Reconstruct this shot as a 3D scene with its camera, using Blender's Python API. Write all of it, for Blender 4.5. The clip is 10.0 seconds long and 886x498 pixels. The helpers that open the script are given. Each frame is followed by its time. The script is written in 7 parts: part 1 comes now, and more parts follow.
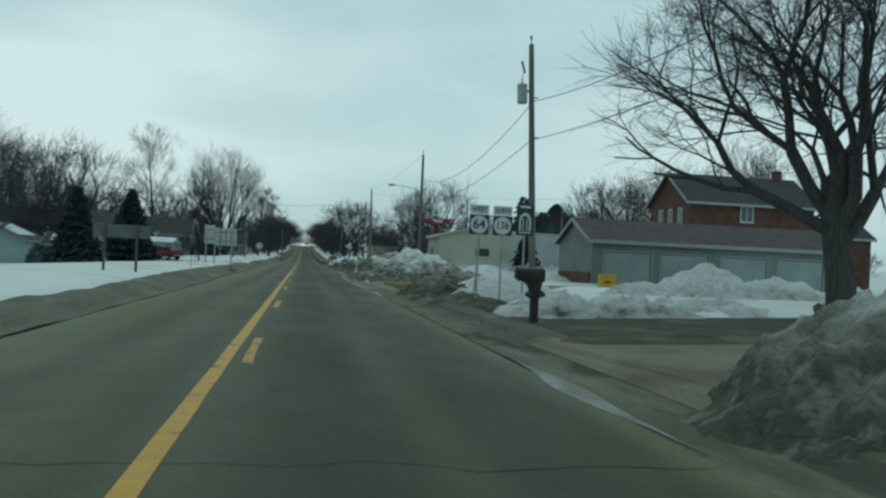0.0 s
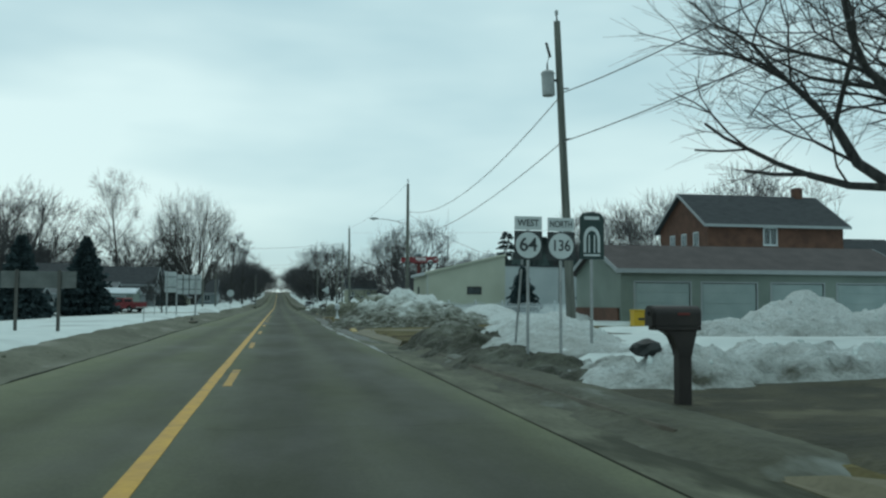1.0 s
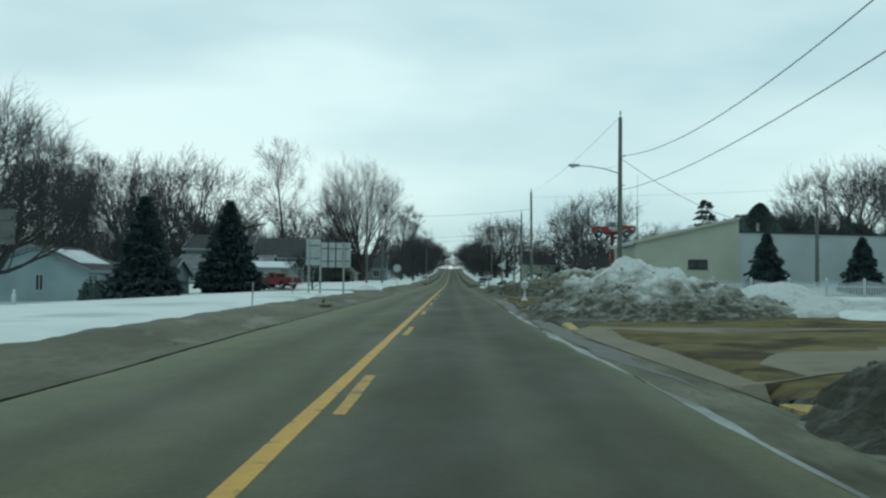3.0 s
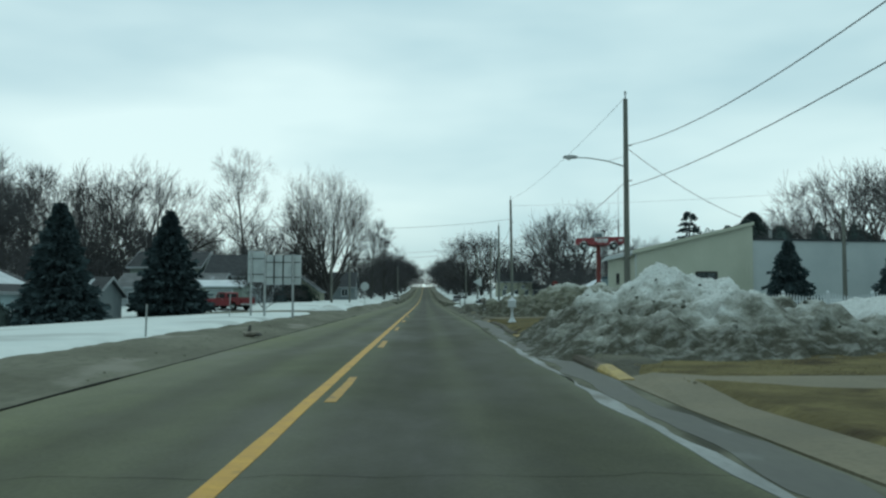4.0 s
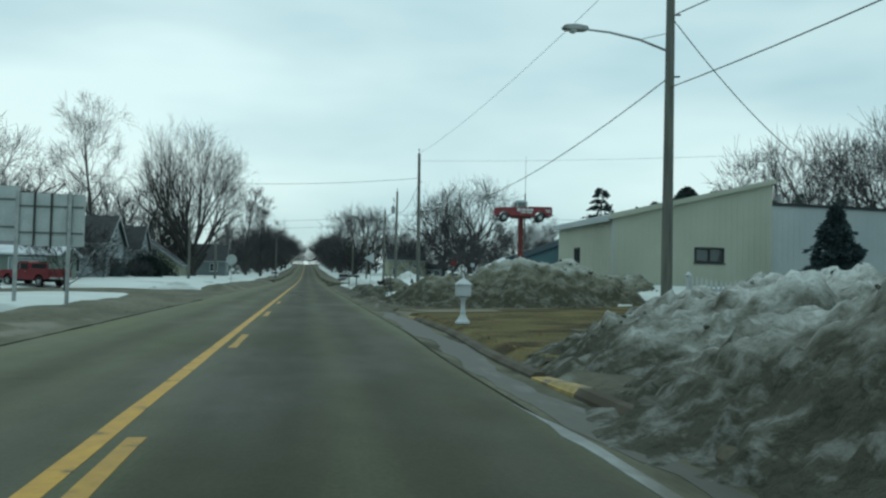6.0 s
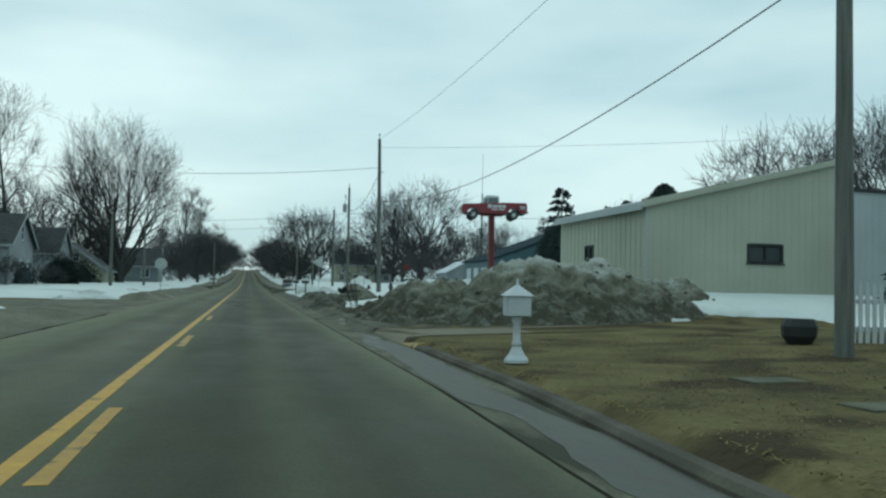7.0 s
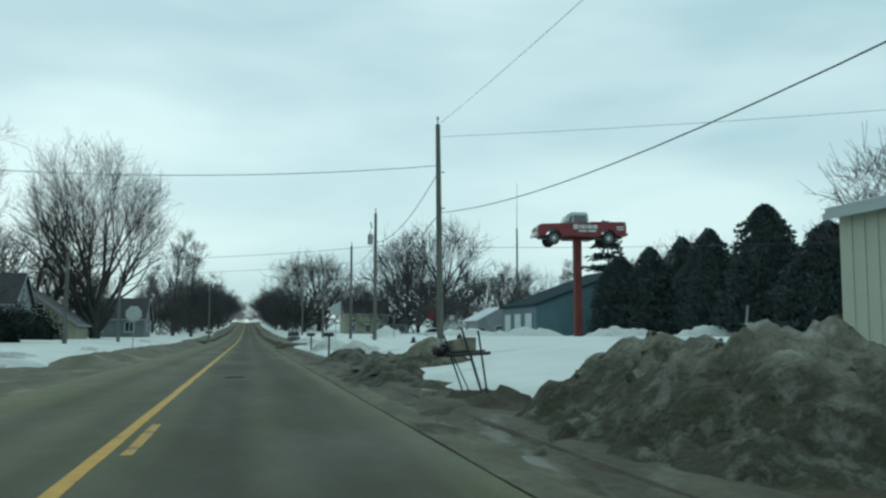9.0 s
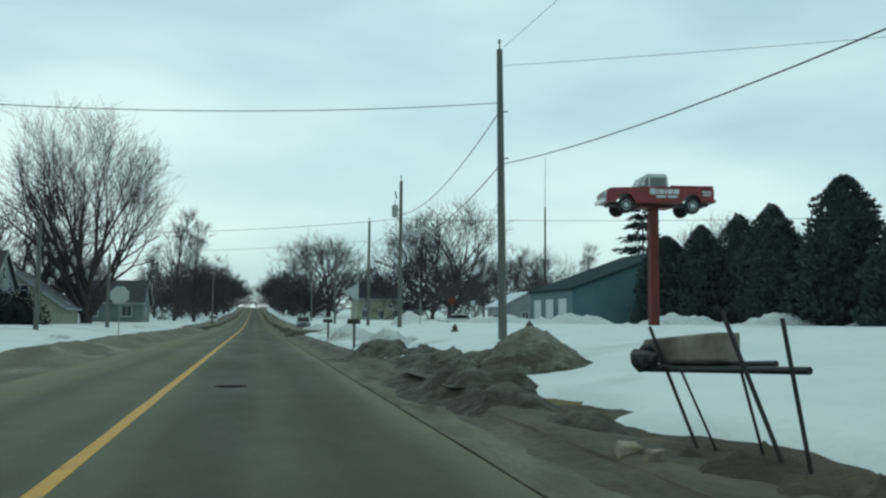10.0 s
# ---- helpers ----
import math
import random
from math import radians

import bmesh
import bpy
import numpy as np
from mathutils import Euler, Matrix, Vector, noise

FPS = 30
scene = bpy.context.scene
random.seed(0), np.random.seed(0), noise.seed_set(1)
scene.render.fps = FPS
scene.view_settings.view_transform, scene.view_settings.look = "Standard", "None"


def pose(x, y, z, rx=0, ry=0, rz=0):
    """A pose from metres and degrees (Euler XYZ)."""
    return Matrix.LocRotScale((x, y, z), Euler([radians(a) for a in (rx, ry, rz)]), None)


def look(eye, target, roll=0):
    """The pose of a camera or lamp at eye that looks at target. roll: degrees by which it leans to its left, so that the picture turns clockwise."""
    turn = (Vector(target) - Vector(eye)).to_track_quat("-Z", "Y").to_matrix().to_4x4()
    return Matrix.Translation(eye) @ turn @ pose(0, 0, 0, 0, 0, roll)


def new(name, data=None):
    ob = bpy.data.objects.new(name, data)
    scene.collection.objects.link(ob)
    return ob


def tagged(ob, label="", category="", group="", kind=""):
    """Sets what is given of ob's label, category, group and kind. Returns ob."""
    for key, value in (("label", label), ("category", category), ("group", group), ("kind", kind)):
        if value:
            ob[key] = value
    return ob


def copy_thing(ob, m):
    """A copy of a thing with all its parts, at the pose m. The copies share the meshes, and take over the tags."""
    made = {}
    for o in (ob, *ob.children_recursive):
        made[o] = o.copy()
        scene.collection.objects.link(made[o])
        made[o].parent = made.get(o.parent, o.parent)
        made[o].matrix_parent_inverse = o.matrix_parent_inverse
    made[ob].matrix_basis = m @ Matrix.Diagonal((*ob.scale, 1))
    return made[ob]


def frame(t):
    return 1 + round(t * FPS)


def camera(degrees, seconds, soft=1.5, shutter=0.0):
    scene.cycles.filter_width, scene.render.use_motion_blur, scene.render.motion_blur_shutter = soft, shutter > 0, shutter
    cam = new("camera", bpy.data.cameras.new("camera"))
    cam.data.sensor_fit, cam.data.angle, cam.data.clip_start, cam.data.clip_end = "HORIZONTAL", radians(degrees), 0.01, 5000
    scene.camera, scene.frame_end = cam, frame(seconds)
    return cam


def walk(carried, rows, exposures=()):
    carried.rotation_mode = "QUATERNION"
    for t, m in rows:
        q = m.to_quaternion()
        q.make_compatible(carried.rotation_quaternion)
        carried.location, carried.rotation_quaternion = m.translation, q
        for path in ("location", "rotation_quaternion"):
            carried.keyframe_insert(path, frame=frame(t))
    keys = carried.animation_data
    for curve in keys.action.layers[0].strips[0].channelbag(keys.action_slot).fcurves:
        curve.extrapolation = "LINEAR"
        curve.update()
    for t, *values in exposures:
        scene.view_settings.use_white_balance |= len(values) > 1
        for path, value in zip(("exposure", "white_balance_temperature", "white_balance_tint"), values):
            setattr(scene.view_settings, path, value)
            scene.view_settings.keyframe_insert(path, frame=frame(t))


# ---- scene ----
# The car's way along the road: seconds, x, y, z, yaw, pitch, roll
cam = camera(52.57, 10.0, soft=2.4)
PATH = [
    (0, 0, 0, 1.38, -8.891, 0.87, -2.603),
    (0.1, 0.016, 0.879, 1.378, -9.123, 1.15, -2.058),
    (0.2, 0.032, 1.758, 1.377, -10.328, 1.246, -1.559),
    (0.3, 0.049, 2.64, 1.376, -11.003, 1.216, -1.135),
    (0.4, 0.065, 3.525, 1.374, -11.519, 1.416, -0.837),
    (0.5, 0.081, 4.414, 1.373, -11.673, 1.622, -0.705),
    (0.6, 0.097, 5.308, 1.372, -11.421, 1.933, -0.654),
    (0.7, 0.113, 6.207, 1.371, -10.965, 2.298, -0.574),
    (0.8, 0.129, 7.111, 1.369, -10.446, 2.836, -0.482),
    (0.9, 0.146, 8.019, 1.368, -10.294, 3.149, -0.39),
    (1, 0.162, 8.93, 1.367, -10.374, 3.486, -0.304),
    (1.1, 0.179, 9.845, 1.366, -9.112, 3.822, -0.287),
    (1.2, 0.195, 10.763, 1.364, -5.952, 3.475, -0.432),
    (1.3, 0.211, 11.685, 1.362, -0.256, 2.892, -0.642),
    (1.4, 0.227, 12.611, 1.361, 3.818, 2.535, -0.493),
    (1.5, 0.242, 13.54, 1.36, 5.825, 2.168, -0.235),
    (1.6, 0.257, 14.473, 1.359, 6.418, 2.322, -0.098),
    (1.7, 0.273, 15.409, 1.358, 6.96, 2.603, -0.023),
    (1.8, 0.288, 16.348, 1.356, 7.005, 3.056, 0.011),
    (1.9, 0.303, 17.291, 1.355, 6.934, 3.024, 0.017),
    (2, 0.318, 18.237, 1.353, 6.417, 2.954, 0.014),
    (2.1, 0.333, 19.186, 1.352, 5.745, 2.806, -0.029),
    (2.2, 0.347, 20.139, 1.35, 4.9, 2.967, -0.143),
    (2.3, 0.361, 21.094, 1.349, 4.024, 2.82, -0.298),
    (2.4, 0.375, 22.053, 1.347, 2.965, 2.412, -0.47),
    (2.5, 0.388, 23.014, 1.346, 2.328, 2.237, -0.634),
    (2.6, 0.401, 23.978, 1.344, 1.746, 1.839, -0.757),
    (2.7, 0.414, 24.945, 1.343, 1.363, 1.666, -0.814),
    (3.8, 0.532, 35.749, 1.331, -0.589, 3.121, 0.078),
    (3.9, 0.54, 36.745, 1.33, -0.721, 3, 0.017),
    (4, 0.548, 37.743, 1.329, -1.151, 3.113, 0.005),
    (4.2, 0.563, 39.744, 1.328, -0.802, 2.488, 0.161),
    (4.3, 0.57, 40.748, 1.327, -0.842, 2.496, 0.247),
    (4.5, 0.584, 42.76, 1.326, -1.136, 2.654, 0.484),
    (4.7, 0.596, 44.779, 1.325, -2.882, 2.568, -0.017),
    (4.8, 0.601, 45.791, 1.324, -4.392, 2.423, -0.545),
    (5, 0.61, 47.819, 1.323, -6.241, 2.478, -1.059),
    (5.2, 0.617, 49.852, 1.322, -6.696, 2.215, -0.786),
    (5.3, 0.621, 50.871, 1.322, -6.925, 2.042, -0.682),
    (5.5, 0.627, 52.911, 1.322, -7.304, 1.8, -0.682),
    (5.6, 0.63, 53.932, 1.322, -7.235, 1.65, -0.877),
    (5.7, 0.633, 54.955, 1.322, -7.452, 1.699, -1.111),
    (6.8, 0.644, 66.254, 1.327, -12.129, 2.214, -0.644),
    (6.9, 0.644, 67.283, 1.327, -12.254, 2.251, -0.877),
    (7, 0.644, 68.313, 1.328, -12.281, 2.304, -1.076),
    (7.1, 0.644, 69.343, 1.329, -12.085, 2.118, -1.222),
    (7.2, 0.644, 70.373, 1.33, -11.872, 2.383, -1.372),
    (7.3, 0.644, 71.404, 1.332, -11.533, 2.881, -1.511),
    (7.4, 0.644, 72.434, 1.333, -11.485, 4.003, -1.621),
    (7.5, 0.644, 73.464, 1.335, -11.329, 4.878, -1.695),
    (7.6, 0.644, 74.494, 1.337, -10.524, 4.911, -1.627),
    (7.7, 0.644, 75.523, 1.338, -9.985, 4.801, -1.374),
    (7.8, 0.644, 76.553, 1.34, -9.792, 4.592, -1.029),
    (7.9, 0.644, 77.582, 1.341, -9.788, 4.079, -0.695),
    (8, 0.645, 78.61, 1.343, -9.588, 4.039, -0.468),
    (8.2, 0.646, 80.666, 1.347, -8.828, 3.567, -0.459),
    (8.3, 0.648, 81.693, 1.349, -8.629, 3.592, -0.574),
    (8.5, 0.651, 83.745, 1.354, -8.528, 3.922, -0.736),
    (8.7, 0.656, 85.794, 1.359, -9.571, 4.842, -0.557),
    (8.8, 0.659, 86.817, 1.362, -10.411, 5.043, -0.385),
    (9, 0.666, 88.86, 1.368, -12.242, 5.46, -0.106),
    (9.2, 0.675, 90.899, 1.374, -13.498, 5.376, -0.092),
    (9.3, 0.68, 91.916, 1.378, -13.883, 5.645, -0.138),
    (9.5, 0.693, 93.947, 1.385, -13.807, 5.686, -0.205),
    (10, 0.737, 99, 1.404, -11.864, 4.591, -0.449),
]
walk(cam, [(t, pose(x, y, z, 90 + pitch, roll, yaw)) for t, x, y, z, yaw, pitch, roll in PATH],
     ((0.0, -0.28), (0.4, -0.22), (0.9, -0.08), (1.5, 0.0), (10.0, 0.0)))

# ---- light: overcast winter day ----
world = bpy.data.worlds.new("overcast_sky")
scene.world = world
world.use_nodes = True
wn, wl = world.node_tree.nodes, world.node_tree.links
wn.clear()
w_out = wn.new("ShaderNodeOutputWorld")
w_bg = wn.new("ShaderNodeBackground")
w_sky = wn.new("ShaderNodeTexSky")
w_sky.sky_type = "NISHITA"
w_sky.sun_disc = False
w_sky.sun_elevation = radians(38)
w_sky.sun_rotation = radians(-25)
w_co = wn.new("ShaderNodeTexCoord")
w_map = wn.new("ShaderNodeMapping")
w_map.inputs["Scale"].default_value = (1.0, 1.0, 3.4)
w_noise = wn.new("ShaderNodeTexNoise")
w_noise.inputs["Scale"].default_value = 1.9
w_noise.inputs["Detail"].default_value = 4.0
w_noise.inputs["Roughness"].default_value = 0.45
w_ramp = wn.new("ShaderNodeValToRGB")
w_ramp.color_ramp.elements[0].position = 0.40
w_ramp.color_ramp.elements[0].color = (0.46, 0.70, 0.745, 1)
w_ramp.color_ramp.elements[1].position = 0.62
w_ramp.color_ramp.elements[1].color = (0.72, 0.95, 0.945, 1)
w_mix = wn.new("ShaderNodeMix")
w_mix.data_type = "RGBA"
w_scale = wn.new("ShaderNodeVectorMath")
w_scale.operation = "SCALE"
w_scale.inputs["Scale"].default_value = 0.10
wl.new(w_co.outputs["Generated"], w_map.inputs["Vector"])
wl.new(w_map.outputs["Vector"], w_noise.inputs["Vector"])
wl.new(w_noise.outputs["Fac"], w_ramp.inputs["Fac"])
wl.new(w_sky.outputs["Color"], w_scale.inputs[0])
w_mix.inputs["Factor"].default_value = 0.88
wl.new(w_scale.outputs["Vector"], w_mix.inputs["A"])
wl.new(w_ramp.outputs["Color"], w_mix.inputs["B"])
wl.new(w_mix.outputs["Result"], w_bg.inputs["Color"])
w_bg.inputs["Strength"].default_value = 1.0
wl.new(w_bg.outputs["Background"], w_out.inputs["Surface"])

sun = new("sun", bpy.data.lights.new("sun", "SUN"))
sun.data.energy, sun.data.angle, sun.data.color = 0.25, radians(30), (1.0, 0.97, 0.92)
sun.matrix_world = look((10, 60, 60), (0, 30, 0))


# ---- materials ----
def material(name, low, high, scale=3.0, fine=40.0, rough=0.8, bump=0.3, bump_size=0.02, third=None, third_scale=0.6,
             third_at=0.56, metal=0.0, spec=0.3, island=0.0, fine_amount=0.35, stretch=(1, 1, 1)):
    """Two colours mottled at a large and a fine scale, a third in patches, and relief."""
    m = bpy.data.materials.new(name)
    m.use_nodes = True
    nt = m.node_tree
    n, l = nt.nodes, nt.links
    p = n["Principled BSDF"]
    geo = n.new("ShaderNodeNewGeometry")
    mp = n.new("ShaderNodeMapping")
    mp.inputs["Scale"].default_value = stretch
    l.new(geo.outputs["Position"], mp.inputs["Vector"])

    def noise_at(s, d=5.0):
        t = n.new("ShaderNodeTexNoise")
        t.inputs["Scale"].default_value, t.inputs["Detail"].default_value = s, d
        l.new(mp.outputs["Vector"], t.inputs["Vector"])
        return t

    def mixed(fac, a, b):
        x = n.new("ShaderNodeMix")
        x.data_type = "RGBA"
        if isinstance(fac, float):
            x.inputs["Factor"].default_value = fac
        else:
            l.new(fac, x.inputs["Factor"])
        for key, v in (("A", a), ("B", b)):
            if isinstance(v, tuple):
                x.inputs[key].default_value = (*v, 1)
            else:
                l.new(v, x.inputs[key])
        return x.outputs["Result"]

    def ranged(out, lo, hi):
        r = n.new("ShaderNodeMapRange")
        r.inputs["From Min"].default_value, r.inputs["From Max"].default_value = lo, hi
        l.new(out, r.inputs["Value"])
        return r.outputs["Result"]

    big, small = noise_at(scale), noise_at(fine, 3.0)
    col = mixed(ranged(big.outputs["Fac"], 0.35, 0.65), low, high)
    dark = tuple(c * 0.6 for c in low)
    k = n.new("ShaderNodeMath")
    k.operation = "MULTIPLY"
    k.inputs[1].default_value = fine_amount
    l.new(ranged(small.outputs["Fac"], 0.45, 0.7), k.inputs[0])
    col = mixed(k.outputs["Value"], col, dark)
    if third:
        patch = noise_at(third_scale, 6.0)
        col = mixed(ranged(patch.outputs["Fac"], third_at, third_at + 0.09), col, third)
    if island:
        hsv = n.new("ShaderNodeHueSaturation")
        info = n.new("ShaderNodeObjectInfo")
        r = n.new("ShaderNodeMapRange")
        r.inputs["To Min"].default_value, r.inputs["To Max"].default_value = 1 - island, 1 + island
        l.new(info.outputs["Random"], r.inputs["Value"])
        l.new(r.outputs["Result"], hsv.inputs["Value"])
        l.new(col, hsv.inputs["Color"])
        col = hsv.outputs["Color"]
    l.new(col, p.inputs["Base Color"])
    p.inputs["Metallic"].default_value = metal
    p.inputs["Specular IOR Level"].default_value = spec
    l.new(ranged(big.outputs["Fac"], -0.6, 1.6), p.inputs["Roughness"])
    rr = n.new("ShaderNodeMapRange")
    rr.inputs["To Min"].default_value, rr.inputs["To Max"].default_value = max(0.02, rough - 0.12), min(1, rough + 0.12)
    l.new(big.outputs["Fac"], rr.inputs["Value"])
    l.new(rr.outputs["Result"], p.inputs["Roughness"])
    if bump:
        b = n.new("ShaderNodeBump")
        b.inputs["Strength"].default_value, b.inputs["Distance"].default_value = bump, bump_size
        l.new(small.outputs["Fac"], b.inputs["Height"])
        l.new(b.outputs["Normal"], p.inputs["Normal"])
    return m


def plain(name, col, rough=0.5, metal=0.0, spec=0.4):
    return material(name, tuple(c * 0.9 for c in col), col, 2.5, 30, rough, 0.08, 0.005, metal=metal, spec=spec, fine_amount=0.12)


def pile_material(name, clean, mid, dirt, line, spread):
    """Ploughed snow: grey-brown dirt over the sides, cleaner caps above the height given, lumps of both."""
    m = bpy.data.materials.new(name)
    m.use_nodes = True
    n, l = m.node_tree.nodes, m.node_tree.links
    p = n["Principled BSDF"]
    geo = n.new("ShaderNodeNewGeometry")
    sep = n.new("ShaderNodeSeparateXYZ")
    l.new(geo.outputs["Position"], sep.inputs["Vector"])
    noises = []
    for s, d, dist in ((0.55, 5, 0.2), (1.9, 8, 0.0), (14.0, 6, 0.0)):
        t = n.new("ShaderNodeTexNoise")
        t.inputs["Scale"].default_value, t.inputs["Detail"].default_value = s, d
        t.inputs["Roughness"].default_value, t.inputs["Distortion"].default_value = 0.62, dist
        l.new(geo.outputs["Position"], t.inputs["Vector"])
        noises.append(t.outputs["Fac"])

    def calc(op, a, b):
        k = n.new("ShaderNodeMath")
        k.operation = op
        for i, v in enumerate((a, b)):
            if isinstance(v, float):
                k.inputs[i].default_value = v
            else:
                l.new(v, k.inputs[i])
        return k.outputs["Value"]

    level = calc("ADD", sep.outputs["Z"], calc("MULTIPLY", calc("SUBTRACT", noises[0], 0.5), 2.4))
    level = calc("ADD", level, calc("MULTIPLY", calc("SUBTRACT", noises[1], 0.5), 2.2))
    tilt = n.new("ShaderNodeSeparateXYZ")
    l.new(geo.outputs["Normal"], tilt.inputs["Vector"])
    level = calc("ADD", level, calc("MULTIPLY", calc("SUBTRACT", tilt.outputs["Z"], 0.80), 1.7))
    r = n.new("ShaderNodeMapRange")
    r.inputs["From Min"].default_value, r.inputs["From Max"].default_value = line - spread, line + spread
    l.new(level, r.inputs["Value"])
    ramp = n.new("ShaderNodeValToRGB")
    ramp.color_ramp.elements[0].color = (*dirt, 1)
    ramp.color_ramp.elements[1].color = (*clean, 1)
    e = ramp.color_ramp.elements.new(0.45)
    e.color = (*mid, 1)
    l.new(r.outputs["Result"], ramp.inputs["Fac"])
    grit = n.new("ShaderNodeMix")
    grit.data_type = "RGBA"
    g = n.new("ShaderNodeMapRange")
    g.inputs["From Min"].default_value, g.inputs["From Max"].default_value = 0.5, 0.75
    g.inputs["To Max"].default_value = 0.55
    l.new(noises[2], g.inputs["Value"])
    l.new(g.outputs["Result"], grit.inputs["Factor"])
    l.new(ramp.outputs["Color"], grit.inputs["A"])
    grit.inputs["B"].default_value = (*[c * 0.75 for c in dirt], 1)
    # paler, icier lumps broken out of the heap
    icy = n.new("ShaderNodeTexNoise")
    icy.inputs["Scale"].default_value, icy.inputs["Detail"].default_value, icy.inputs["Distortion"].default_value = 2.6, 9, 0.1
    icy.inputs["Roughness"].default_value = 0.66
    l.new(geo.outputs["Position"], icy.inputs["Vector"])
    seen = n.new("ShaderNodeMapRange")
    seen.inputs["From Min"].default_value, seen.inputs["From Max"].default_value, seen.inputs["To Max"].default_value = 0.50, 0.62, 0.42
    l.new(icy.outputs["Fac"], seen.inputs["Value"])
    lumps = n.new("ShaderNodeMix")
    lumps.data_type = "RGBA"
    l.new(seen.outputs["Result"], lumps.inputs["Factor"])
    l.new(grit.outputs["Result"], lumps.inputs["A"])
    lumps.inputs["B"].default_value = (*[0.5 * a + 0.42 * b for a, b in zip(mid, clean)], 1)
    l.new(lumps.outputs["Result"], p.inputs["Base Color"])
    p.inputs["Roughness"].default_value = 0.75
    p.inputs["Specular IOR Level"].default_value = 0.25
    both = calc("ADD", noises[1], calc("MULTIPLY", noises[2], 0.35))
    for scale, much in ((3.6, 0.55), (8.5, 0.28)):
        clods = n.new("ShaderNodeTexVoronoi")
        clods.inputs["Scale"].default_value = scale
        warped = n.new("ShaderNodeVectorMath")
        warped.operation = "MULTIPLY_ADD"
        l.new(icy.outputs["Color"], warped.inputs[0])
        warped.inputs[1].default_value = (0.35, 0.35, 0.35)
        l.new(geo.outputs["Position"], warped.inputs[2])
        l.new(warped.outputs["Vector"], clods.inputs["Vector"])
        both = calc("SUBTRACT", both, calc("MULTIPLY", clods.outputs["Distance"], much))
    b = n.new("ShaderNodeBump")
    b.inputs["Strength"].default_value, b.inputs["Distance"].default_value = 1.0, 0.2
    l.new(both, b.inputs["Height"])
    l.new(b.outputs["Normal"], p.inputs["Normal"])
    return m


def glass_material(name, tint):
    m = bpy.data.materials.new(name)
    m.use_nodes = True
    p = m.node_tree.nodes["Principled BSDF"]
    p.inputs["Base Color"].default_value = (*tint, 1)
    p.inputs["Roughness"].default_value = 0.06
    p.inputs["Transmission Weight"].default_value = 0.85
    p.inputs["IOR"].default_value = 1.45
    return m


